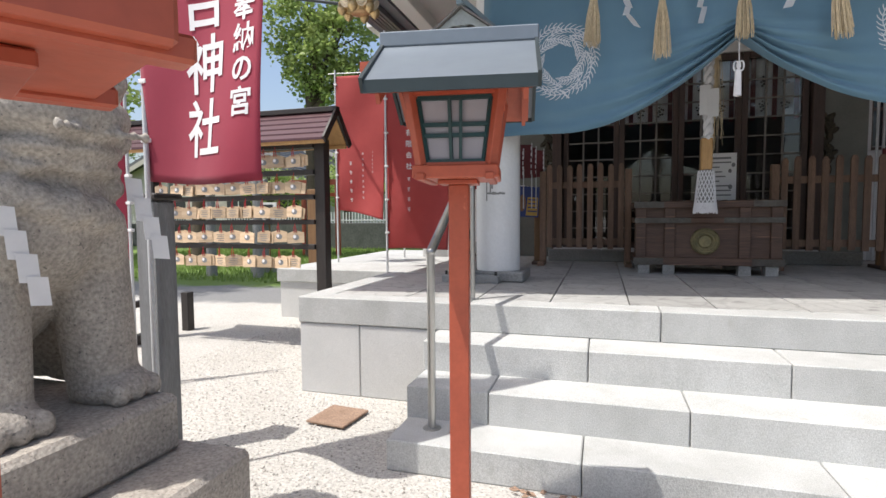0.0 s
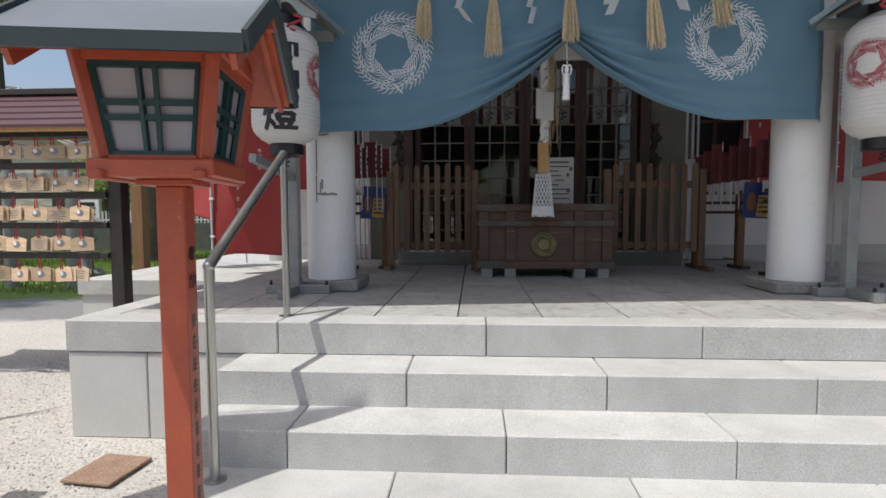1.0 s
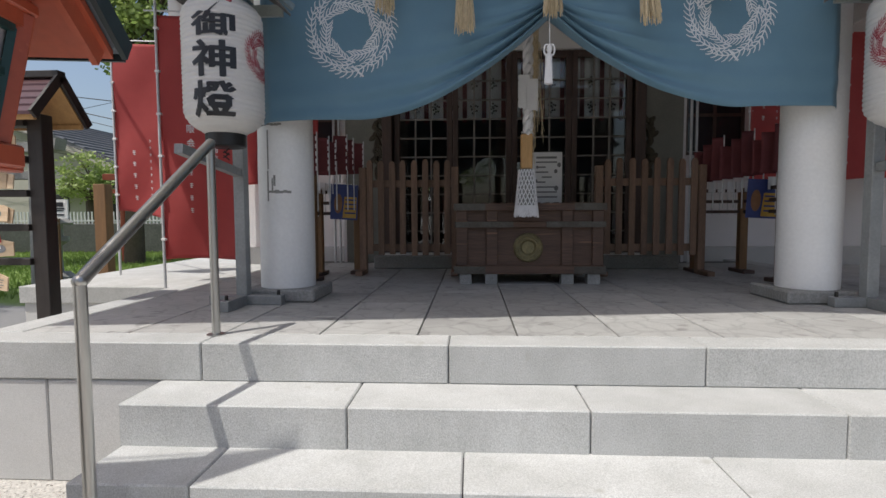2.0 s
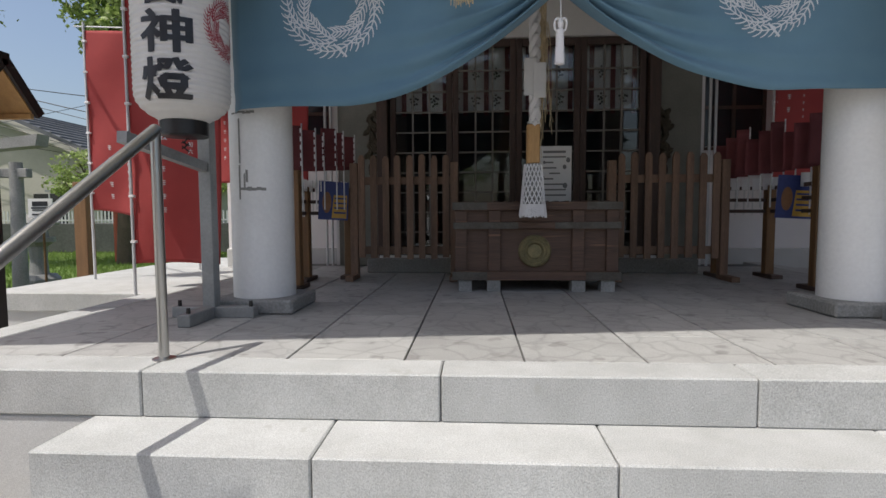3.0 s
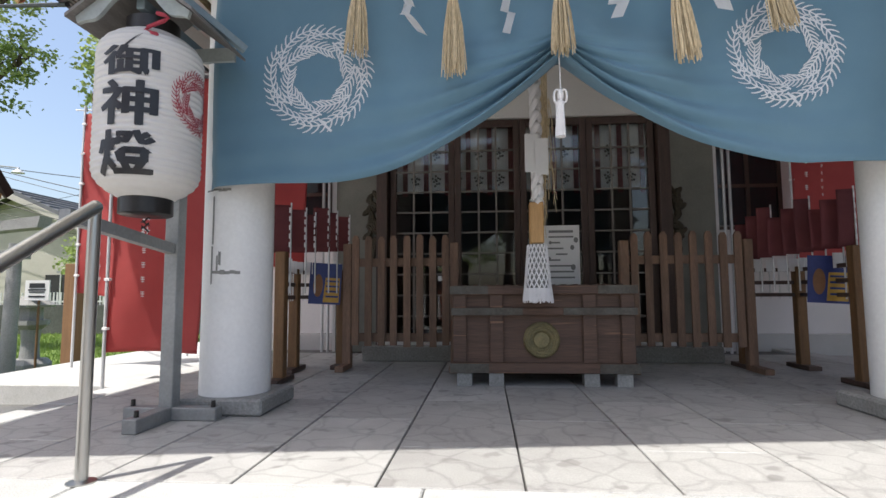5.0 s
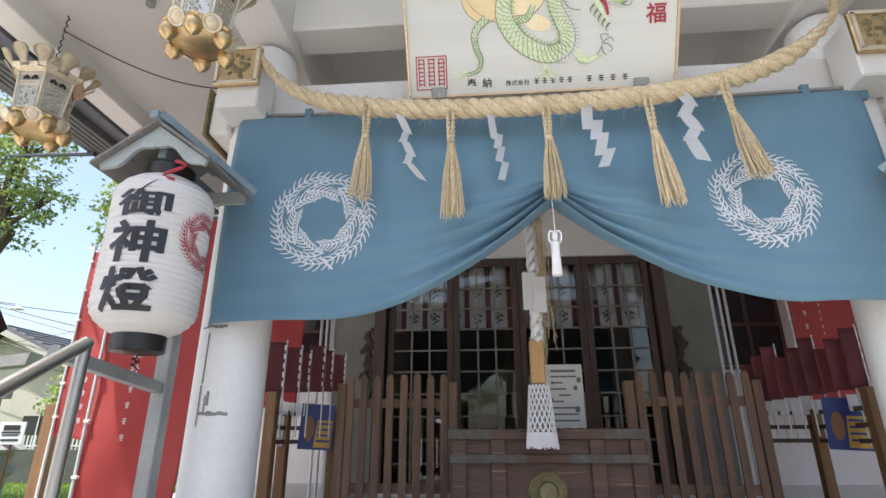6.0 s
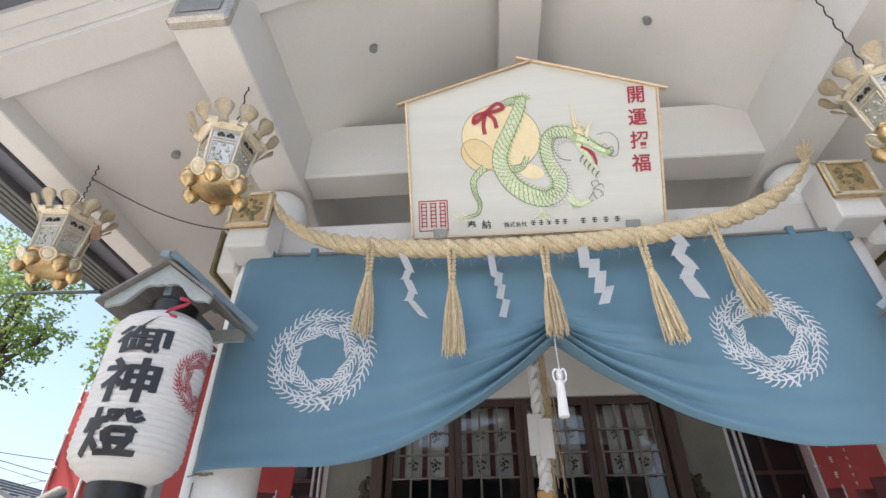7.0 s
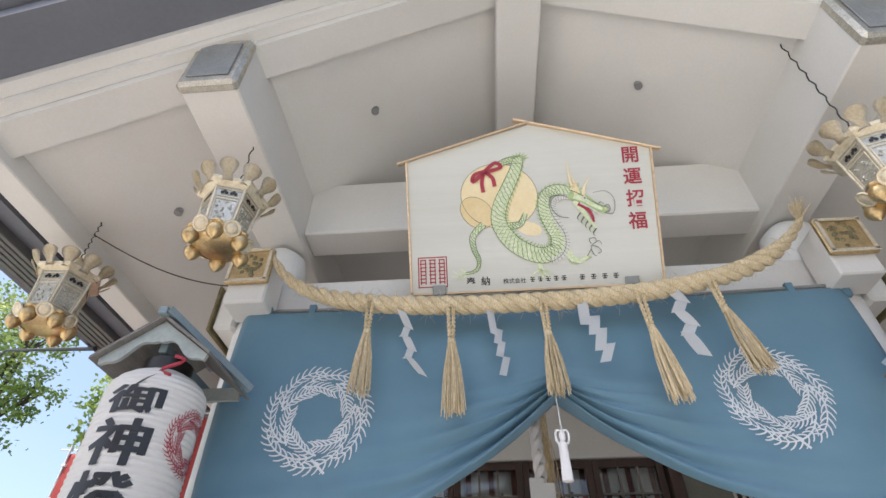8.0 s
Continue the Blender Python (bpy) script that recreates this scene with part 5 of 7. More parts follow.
    for q in (-1, 1):
        part("roof_slope", prism(bmesh.new(), [(cx, 3.67, zr0 + 0.275), (cx + q * 0.285, 3.67, zr0 + 0.06), (cx + q * 0.285, 3.67, zr0 + 0.045), (cx, 3.67, zr0 + 0.258)], (0, 0.50, 0)), M["hood_board"], s)
    part("ridge_bar", boxed(cx - 0.022, 3.64, zr0 + 0.262, cx + 0.022, 4.24, zr0 + 0.300, 0.004), M["blue_grey"], s)
    part("side_bar", beam(bmesh.new(), (cx - sx * 0.02, 3.66, zr0 + 0.29), (cx - sx * 0.34, 4.05, zr0 + 0.05), 0.03, 0.035), M["blue_grey"], s)
    part("rear_board", boxed(cx - 0.25, 4.12, zr0 + 0.03, cx + 0.25, 4.14, zr0 + 0.10), M["grey_green"], s)
    part("red_tie", tube(bmesh.new(), [(cx - sx * (0.12 + 0.05 * math.sin(i * 0.8)), 3.69, zr0 + 0.05 - 0.012 * i) for i in range(9)], 0.009, 6), M["red_ink"], s)


big_lantern(-0.97, -1, True)
big_lantern(2.79, 1, True)

# ---- gilt hanging lanterns ----
def petal(bm, base, out, up, w, L, curl):
    """A cupped petal from base, leaning outwards."""
    side = out.cross(up).normalized()
    rows = []
    for i in range(10):
        t = i / 9
        c = base + up * (L * math.sin(t * 1.5)) + out * (L * 0.75 * t * (1 - curl * t) + 0.012 * t)
        hw = w * max(0.55 - 0.42 * t, math.sin(math.pi * max(0.0, t - 0.16) / 0.90) ** 0.75 if t < 0.99 else 0.24)
        rows.append([bm.verts.new(c + side * hw * s + out * (-0.28 * hw * (1 - s * s)) * -1) for s in (-1, -0.5, 0, 0.5, 1)])
    for a, b in zip(rows, rows[1:]):
        for k in range(4):
            bm.faces.new((a[k], a[k + 1], b[k + 1], b[k]))


def gilt_lantern(x, y, zb, yaw=15.0):
    t = thing("hanging_lantern", (x, y, zb), "hexagonal silver and gilt hanging lantern with lotus petals", "lantern", "gilt hanging lanterns")
    c = Vector((x, y, zb))
    R0, R1, z0, z1 = 0.122, 0.142, 0.125, 0.37
    six = [(math.cos(radians(yaw + 60 * i)), math.sin(radians(yaw + 60 * i))) for i in range(7)]
    for i in range(6):
        (ca, sa), (cb, sb) = six[i], six[i + 1]
        a0, b0 = c + Vector((R0 * ca, R0 * sa, z0)), c + Vector((R0 * cb, R0 * sb, z0))
        a1, b1 = c + Vector((R1 * ca, R1 * sa, z1)), c + Vector((R1 * cb, R1 * sb, z1))
        n = Vector((ca + cb, sa + sb, 0)).normalized()
        pn = part("side_panel", prism(bmesh.new(), [a0, b0, b1, a1], -n * 0.012), M["silver"], t)
        def on(u, v, lift=0.0):
            return a0.lerp(b0, u).lerp(a1.lerp(b1, u), v) + n * lift
        fr = bmesh.new()
        for (u0, v0), (u1, v1) in (((0.1, 0.12), (0.9, 0.12)), ((0.1, 0.66), (0.9, 0.66)), ((0.1, 0.12), (0.1, 0.66)), ((0.9, 0.12), (0.9, 0.66)), ((0.08, 0.93), (0.92, 0.93)), ((0.08, 0.74), (0.92, 0.74))):
            rod(fr, on(u0, v0, 0.003), on(u1, v1, 0.003), 0.003, None, 5)
        part("panel_frame", fr, M["gold_pale"], pn)
        # flat black patches on the solid panel stand for shade inside pierced holes
        op = bmesh.new()
        for u in (0.34, 0.66):
            for k in range(3):
                p = on(u + 0.075 * (k - 1), 0.83 + 0.035 * (k == 1), 0.0035)
                op.faces.new([op.verts.new(p + (b0 - a0).normalized() * 0.009 * math.cos(q) + Vector((0, 0, 0.011 * math.sin(q)))) for q in np.linspace(0, 2 * math.pi, 8, endpoint=False)])
        part("pierced_opening", op, M["black"], pn, "flat dark flower for the shade in a pierced hole")
        rl = bmesh.new()
        rr2 = random.Random(i + 40)
        for k in range(22):
            p = on(rr2.uniform(0.18, 0.82), rr2.uniform(0.18, 0.6), 0.002)
            bmesh.ops.create_icosphere(rl, subdivisions=1, radius=rr2.uniform(0.004, 0.010), matrix=Matrix.Translation(p))
        tagged(part("chased_relief", rl, M["silver"], pn, smooth=True), kind="stuff")
        part("corner_post", rod(bmesh.new(), a0 - Vector((0, 0, 0.004)), a1, 0.007, None, 8), M["gold_pale"], t)
    part("roof", lathe(bmesh.new(), [(R1 * 1.02, z1), (0.185, z1 + 0.02), (0.19, z1 + 0.035), (0.13, z1 + 0.06), (0.07, z1 + 0.12), (0.03, z1 + 0.16)], c, 6, Matrix.Translation(c) @ Matrix.Rotation(radians(yaw), 4, "Z") @ Matrix.Translation(-c)), M["gold_pale"], t)
    for i in range(11):
        a = radians(yaw + 360 / 11 * i)
        o = Vector((math.cos(a), math.sin(a), 0))
        bm2 = bmesh.new()
        petal(bm2, c + o * 0.158 + Vector((0, 0, z1 + 0.01)), o, Vector((0, 0, 1)), 0.050, 0.098, 0.12)
        bmesh.ops.solidify(bm2, geom=list(bm2.faces), thickness=0.004)
        part("lotus_petal", bm2, M["gold_pale"], t, smooth="all")
    part("base", lathe(bmesh.new(), [(0.03, 0.045), (0.085, 0.05), (0.118, 0.07), (0.146, 0.10), (0.150, 0.112), (0.138, 0.124), (0.126, 0.130)], c, 36), M["gold"], t, smooth=True)
    part("base_rim", lathe(bmesh.new(), [(0.152, 0.108), (0.164, 0.118), (0.160, 0.132), (0.140, 0.144), (0.126, 0.146)], c, 6, Matrix.Translation(c) @ Matrix.Rotation(radians(yaw), 4, "Z") @ Matrix.Translation(-c)), M["silver"], t, "silver hexagonal rim")
    for i in range(6):
        a = radians(yaw + 30 + 60 * i)
        o = Vector((math.cos(a), math.sin(a), 0))
        bm2 = bmesh.new()
        p = c + o * 0.132 + Vector((0, 0, 0.066))
        lathe(bm2, [(0.003, -0.056), (0.009, -0.049), (0.026, -0.037), (0.039, -0.015), (0.041, 0.004), (0.034, 0.024), (0.024, 0.036), (0.030, 0.043), (0.030, 0.050), (0.012, 0.060)], p, 18)
        part("foot", bm2, M["gold"], t, "gilt bud-shaped foot", smooth=True)
        md = lathe(bmesh.new(), [(0.044, 0), (0.042, 0.008), (0.034, 0.008), (0.030, 0.004), (0.022, 0.010), (0.010, 0.012)], (0, 0, 0), 16, Matrix.Translation(c + Vector((math.cos(radians(yaw + 60 * i)) * 0.142, math.sin(radians(yaw + 60 * i)) * 0.142, 0.098))) @ Vector((math.cos(radians(yaw + 60 * i)), math.sin(radians(yaw + 60 * i)), -0.7)).to_track_quat("Z", "Y").to_matrix().to_4x4())
        part("medallion", md, M["gold_pale"], t, smooth=True)
    ztop = zr(x) if y < 6 else 3.64
    part("chain", tube(bmesh.new(), [(x + 0.006 * math.cos(k * 1.6), y + 0.006 * math.sin(k * 1.6), zb + 0.50 + (ztop - zb - 0.50) * k / 30) for k in range(31)], 0.004, 5), M["cable"], t)
    part("ring", lathe(bmesh.new(), [(0.010, z1 + 0.15), (0.022, z1 + 0.165), (0.022, z1 + 0.18), (0.008, z1 + 0.195)], c, 12), M["gold"], t, smooth=True)


gilt_lantern(-0.745, 3.53, 2.94, 20)
gilt_lantern(-1.90, 3.98, 2.82, 5)
gilt_lantern(2.47, 3.42, 2.93, 40)
gilt_lantern(3.78, 3.98, 2.82, 12)
gilt_lantern(-1.30, 5.40, 2.30, 10)
gilt_lantern(3.20, 5.40, 2.30, 10)
wire = thing("lamp_wire", (-1.6, 4.2, 3.6), "thin dark wire strung under the porch eave", "wire")
part("wire", tube(bmesh.new(), [(-1.95 + 0.95 * t, 4.02 + 0.28 * t, 3.62 - 0.28 * math.sin(t * 1.8)) for t in np.linspace(0, 1, 16)], 0.004, 5), M["cable"], wire)

# ---- handrails ----
def handrail(x, mirror=1):
    h = thing("handrail", (x, 2.9, 0.152), "brushed steel stair handrail with two posts", "handrail", "stair handrails")
    a, b = Vector((x - 0.0, 2.47, 1.045)), Vector((x, 3.345, 1.595))
    bm = bmesh.new()
    rod(bm, a, b, 0.023, None, 20)
    for p in (a, b):
        bmesh.ops.create_uvsphere(bm, u_segments=20, v_segments=10, radius=0.0235, matrix=Matrix.Translation(p))
    part("rail", bm, M["steel"], h, smooth=True)
    part("post", rod(bmesh.new(), (x, 2.47, 0.152), (x, 2.47, 1.04), 0.020, None, 20), M["steel"], h, smooth=True)
    part("post", rod(bmesh.new(), (x, 3.345, FLOOR), (x, 3.345, 1.585), 0.020, None, 20), M["steel"], h, smooth=True)
    for y, z in ((2.47, 0.152), (3.345, FLOOR)):
        part("collar", lathe(bmesh.new(), [(0.045, z), (0.045, z + 0.004), (0.022, z + 0.009)], (x, y, 0), 24), M["steel"], h, smooth=True)


handrail(-0.81)
handrail(2.65)

# ---- vermilion lantern on a post ----
def shrine_lamp(x, y, yaw=6.0, writing_on=True):
    t = thing("post_lantern", (x, y, 0), "vermilion wooden lantern with green lattice panes on a square post", "lantern", "vermilion post lanterns")
    R = Matrix.Translation((x, y, 0)) @ Matrix.Rotation(radians(yaw), 4, "Z")

    def P(name, bm, mat, parent=t, label=""):
        bmesh.ops.transform(bm, matrix=R, verts=bm.verts)
        return part(name, bm, mat, parent, label)
    post = P("post", boxed(-0.031, -0.031, 0, 0.031, 0.031, 1.318, 0.003), M["vermilion"])
    if writing_on:
        for k, ch in enumerate("奉納"):
            tx = column_of(ch, 0.038, 0.062, 0.001)
            bmesh.ops.transform(tx, matrix=Matrix.Translation((0.0325, 0, 1.163 - 0.062 * k)) @ Matrix.Rotation(radians(90), 4, "Z"), verts=tx.verts)
            P("black_writing", tx, M["ink"], post)
        rr2 = random.Random(2)
        for k in range(10):
            bb = bmesh.new()
            for q, wq in enumerate((0.020, 0.026, 0.018)):
                bars_into(bb, 0, 0.957 - 0.052 * k - 0.012 * q, wq, 0.0045, 0, 1, 0, rr2)
            bars_into(bb, 0, 0.960 - 0.052 * k, 0.0045, 0.034, -0.0004)
            bmesh.ops.transform(bb, matrix=Matrix.Translation((0.0325, 0, 0.063)) @ Matrix.Rotation(radians(90), 4, "Z"), verts=bb.verts)
            P("name_bar", bb, M["green_trim"], post)
    P("base_tray", boxed(-0.126, -0.126, 1.332, 0.126, 0.126, 1.37, 0.004), M["vermilion"])
    P("under_block", boxed(-0.06, -0.06, 1.318, 0.06, 0.06, 1.331, 0.002), M["vermilion"])
    for sx in (-1, 1):
        P("tray_runner", boxed(sx * 0.10 - 0.013, -0.142, 1.326, sx * 0.10 + 0.013, 0.142, 1.346, 0.003), M["vermilion"])
    za, zb, ra, rb = 1.372, 1.588, 0.100, 0.130
    for k in range(4):
        a = Matrix.Rotation(radians(90 * k), 4, "Z")
        # corner stile
        c0, c1 = a @ Vector((ra, -ra, za)), a @ Vector((rb, -rb, zb))
        P("corner_stile", beam(bmesh.new(), c0, c1, 0.03, 0.03, 0.002), M["vermilion"])
        # pane and lattice in the sloping face

        def on(u, v, lift=0.0):
            r = ra + (rb - ra) * v
            return a @ Vector((u * (r - 0.012), -r + 0.004 - lift, za + (zb - za) * v))
        pane = bmesh.new()
        prism(pane, [on(-1, 0), on(1, 0), on(1, 0.88), on(-1, 0.88)], a @ Vector((0, 0.008, 0)))
        pn = P("pane", pane, M["paper_pane"], t, "frosted pale pane")
        for u0, v0, u1, v1, w in ((-0.93, 0.03, -0.93, 0.86, 0.012), (0.93, 0.03, 0.93, 0.86, 0.012), (-0.93, 0.04, 0.93, 0.04, 0.012), (-0.93, 0.86, 0.93, 0.86, 0.012),
                                  (-0.13, 0.04, -0.13, 0.86, 0.009), (0.16, 0.04, 0.16, 0.86, 0.009), (-0.93, 0.38, 0.93, 0.38, 0.009), (-0.93, 0.52, 0.93, 0.52, 0.009)):
            P("lattice_bar", beam(bmesh.new(), on(u0, v0, 0.006), on(u1, v1, 0.006), w, 0.012), M["green_trim"], pn)
        P("top_rail", beam(bmesh.new(), on(-1, 0.95, 0.004), on(1, 0.95, 0.004), 0.022, 0.026), M["vermilion"])
        P("bottom_rail", beam(bmesh.new(), on(-1, 0.0, 0.004), on(1, 0.0, 0.004), 0.022, 0.012), M["vermilion"])
    P("head_frame", boxed(-0.147, -0.147, 1.588, 0.147, 0.147, 1.608, 0.003), M["vermilion"])
    # gabled roof, ridge along the front
    hw, hd, ze, zt = 0.23, 0.255, 1.562, 1.735
    for s in (-1, 1):
        pts = [(-hw, 0, zt), (-hw, s * hd, ze), (-hw, s * hd, ze + 0.022), (-hw, 0, zt + 0.022)]
        P("roof_slope", prism(bmesh.new(), pts, (2 * hw, 0, 0)), M["roof_metal"])
        P("roof_lining", prism(bmesh.new(), [(-hw + 0.014, 0, zt - 0.004), (-hw + 0.014, s * (hd - 0.012), ze + 0.003), (-hw + 0.014, s * (hd - 0.012), ze - 0.012), (-hw + 0.014, 0, zt - 0.024)], (2 * hw - 0.028, 0, 0)), M["vermilion"])
        P("eave_edge", beam(bmesh.new(), (-hw, s * (hd + 0.003), ze + 0.004), (hw, s * (hd + 0.003), ze + 0.004), 0.008, 0.034), M["roof_edge"])
        for q in (-1, 1):
            P("verge_edge", beam(bmesh.new(), (q * (hw + 0.004), 0, zt + 0.006), (q * (hw + 0.004), s * (hd + 0.006), ze + 0.006), 0.010, 0.042), M["roof_edge"])
            P("gable_board", beam(bmesh.new(), (q * (hw - 0.03), 0, zt - 0.035), (q * (hw - 0.03), s * (hd - 0.03), ze - 0.012), 0.012, 0.05), M["vermilion"])
    for q in (-1, 1):
        P("gable_fill", prism(bmesh.new(), [(q * 0.13, -0.14, 1.608), (q * 0.13, 0.14, 1.608), (q * 0.13, 0, zt - 0.03)], (q * 0.012, 0, 0)), M["vermilion"])
        P("purlin", boxed(q * (hw - 0.02) - 0.10, -0.012, zt - 0.06, q * (hw - 0.02) + 0.02, 0.012, zt - 0.03), M["vermilion"])
    P("ridge_cap", boxed(-hw - 0.012, -0.028, zt + 0.006, hw + 0.012, 0.028, zt + 0.052, 0.004), M["roof_metal"])


shrine_lamp(-0.425, 1.59, 9.0)
shrine_lamp(-0.435, 0.235, -28.0, False)

# ---- offering box ----
ob_ = thing("offering_box", (0.915, 5.58, FLOOR), "dark weathered wooden offering box with a brass crest", "offering box")
X0, X1, Y0, Y1 = 0.31, 1.52, 5.25, 5.92
for x in (0.385, 0.60, 1.23, 1.445):
    for y in (5.30, 5.86):
        part("foot", prism(bmesh.new(), [(x - 0.05, y - 0.05, FLOOR), (x + 0.05, y - 0.05, FLOOR), (x + 0.05, y + 0.05, FLOOR), (x - 0.05, y + 0.05, FLOOR)], (0, 0, 0.085)), M["stone_grey"], ob_, "pale concrete foot")
part("body", boxed(X0 + 0.025, Y0 + 0.03, FLOOR + 0.09, X1 - 0.025, Y1 - 0.03, 1.30), M["wood_box"], ob_)
part("bottom_rail", boxed(X0 - 0.01, Y0 - 0.015, FLOOR + 0.087, X1 + 0.01, Y1 + 0.01, FLOOR + 0.155, 0.004), M["wood_box"], ob_)
part("middle_rail", boxed(X0 - 0.005, Y0 - 0.012, 1.145, X1 + 0.005, Y1 + 0.01, 1.195, 0.004), M["wood_box"], ob_)
part("top_rail", boxed(X0 - 0.015, Y0 - 0.02, 1.285, X1 + 0.015, Y1 + 0.015, 1.345, 0.004), M["wood_box"], ob_)
for x in (X0 + 0.045, 0.605, 1.225, X1 - 0.045):
    part("upright", boxed(x - 0.045, Y0 - 0.004, FLOOR + 0.155, x + 0.045, Y0 + 0.04, 1.285, 0.004), M["wood_box"], ob_)
for z, h in ((1.146, 0.048), (1.287, 0.056), (FLOOR + 0.09, 0.06)):
    for x0, x1 in ((X0 - 0.02, X0 + 0.24), (X1 - 0.24, X1 + 0.02)) if z != 1.146 else ((X0 - 0.012, 0.78), (1.05, X1 + 0.012)):
        part("metal_strap", boxed(x0, Y0 - 0.0245, z, x1, Y0 - 0.0205, z + h), M["dull_strap"], ob_, "dull green-grey metal strap")
for k in range(15):
    x = X0 + 0.08 + k * 0.075
    part("top_slat", boxed(x - 0.018, Y0 + 0.02, 1.315, x + 0.018, Y1 - 0.03, 1.352, 0.003), M["wood_box"], ob_)
cr = part("crest", lathe(bmesh.new(), [(0.122, 0), (0.122, 0.012), (0.105, 0.024), (0.062, 0.020), (0.052, 0.008)], (0, 0, 0), 40, Matrix.Translation((0.906, Y0 + 0.028, 0.978)) @ Matrix.Rotation(radians(90), 4, "X")), M["gilt_dull"], ob_, "round brass wreath crest", smooth=True)
bm = bmesh.new()
for k in range(40):
    a = 2 * math.pi * k / 40
    for r in (0.072, 0.092, 0.110):
        bmesh.ops.create_icosphere(bm, subdivisions=1, radius=0.0095, matrix=Matrix.Translation((0.906 + r * math.cos(a + r * 20), Y0 + 0.003, 0.978 + r * math.sin(a + r * 20))) @ Matrix.Rotation(-a, 4, "Y") @ Matrix.Diagonal((1.6, 0.8, 0.6, 1)))
part("leaf_relief", bm, M["gilt_dull"], cr, smooth=True)
# notice on the box
nt = thing("paper_notice", (1.146, 5.9, 1.36), "white printed notice with small drawings behind the offering box", "notice")
part("sheet", boxed(1.0, 5.945, 1.355, 1.294, 5.953, 1.84), M["paper"], nt)
rr = random.Random(8)
for k, (x, w) in enumerate(((1.147, 0.24), (1.147, 0.2), (1.10, 0.10), (1.10, 0.14), (1.15, 0.12), (1.09, 0.12), (1.13, 0.2), (1.15, 0.24), (1.15, 0.22))):
    part("text_bar", bars_into(bmesh.new(), x, 1.80 - 0.047 * k, w, 0.013 if k else 0.02, 5.9435, 1, 0, rr), M["stone_post"], nt)
for x, z, r in ((1.265, 1.72, 0.022), (1.235, 1.66, 0.02), (1.24, 1.50, 0.024), (1.05, 1.57, 0.016), (1.06, 1.70, 0.014)):
    part("small_drawing", disc(x, z, r * 0.8, r, 5.943), M["stone_post"], nt)

# ---- picket fences ----
def picket_fence(x0, x1, n, seed):
    rr = random.Random(seed)
    f = thing("picket_fence", ((x0 + x1) / 2, 6.0, FLOOR), "brown wooden picket fence with pointed slats", "fence", "picket fences before the doors")
    y = 6.02
    for z in (0.93, 1.56):
        part("rail", boxed(x0 - 0.02, y + 0.026, z - 0.035, x1 + 0.02, y + 0.06, z + 0.035, 0.003), M["wood_fence"], f)
    for k in range(n):
        x = x0 + 0.04 + (x1 - x0 - 0.08) * k / (n - 1) + rr.uniform(-.004, .004)
        w = 0.029
        z0, z1 = 0.86 + rr.uniform(-.008, .008), 1.755 + rr.uniform(-.01, .01)
        part("picket", prism(bmesh.new(), [(x - w, y, z0), (x + w, y, z0), (x + w, y, z1), (x + w * 0.45, y, z1 + 0.03), (x - w * 0.45, y, z1 + 0.03), (x - w, y, z1)], (0, 0.022, 0)), M["wood_fence"], f)
    for x in (x0 - 0.035, x1 + 0.035):
        part("post", boxed(x - 0.035, y, FLOOR, x + 0.035, y + 0.075, 1.72, 0.004), M["wood_fence"], f)
        part("skid", boxed(x - 0.035, y - 0.22, FLOOR, x + 0.035, y - 0.002, FLOOR + 0.045, 0.004), M["wood_fence"], f)


picket_fence(-0.60, 0.24, 8, 1)
picket_fence(1.70, 2.60, 8, 2)
for x0, x1 in ((-0.62, 0.26), (1.68, 2.62)):
    solo("fence_kerb", boxed(x0, 6.5, FLOOR, x1, 6.62, FLOOR + 0.14, 0.01), M["stone_grey"], "low grey stone kerb behind the fence", "kerb", ((x0 + x1) / 2, 6.56, FLOOR), "kerbs behind the fences")

# ---- racks beside the pillars ----
def fortune_rack(pts, sx, seed):
    """Two runs of three bars between log posts."""
    rr = random.Random(seed)
    cx, cy = sum(p[0] for p in pts) / 3, sum(p[1] for p in pts) / 3
    t = thing("fortune_rack", (cx, cy, FLOOR), "wooden rack with thin dark bars for paper fortunes", "rack", "fortune racks")
    for k, (x, y) in enumerate(pts):
        part("post", boxed(x - 0.038, y - 0.038, FLOOR, x + 0.038, y + 0.038, 1.60 if k == 0 else 1.5, 0.006), M["wood_post"], t)
        part("foot", boxed(x - 0.05, y - 0.16, FLOOR, x + 0.05, y + 0.16, FLOOR + 0.035, 0.004), M["wood_dark"], t)
    for a, b in ((pts[0], pts[1]), (pts[1], pts[2])):
        for z in (1.27, 1.37, 1.475):
            part("bar", beam(bmesh.new(), (*a, z), (*b, z), 0.02, 0.03), M["wood_dark"], t)
        for k in range(1, 6):
            x, y = a[0] + (b[0] - a[0]) * k / 6, a[1] + (b[1] - a[1]) * k / 6
            part("upright_wire", rod(bmesh.new(), (x, y, 1.24), (x, y, 1.56), 0.005, None, 6), M["pole"], t)
    # tied paper slips
    for a, b in ((pts[0], pts[1]), (pts[1], pts[2])):
        for k in range(5):
            u = (k + 0.5) / 5
            x, y = a[0] + (b[0] - a[0]) * u, a[1] + (b[1] - a[1]) * u
            z = 1.46
            part("paper_slip", boxed(x - 0.035, y - 0.03, z, x + 0.035, y - 0.026, z + 0.09 + 0.02 * rr.random()), M["paper"], t)


fortune_rack([(-0.93, 5.33), (-1.03, 5.87), (-0.70, 6.10)], -1, 1)
fortune_rack([(3.00, 5.36), (3.10, 6.20), (2.66, 6.22)], 1, 2)


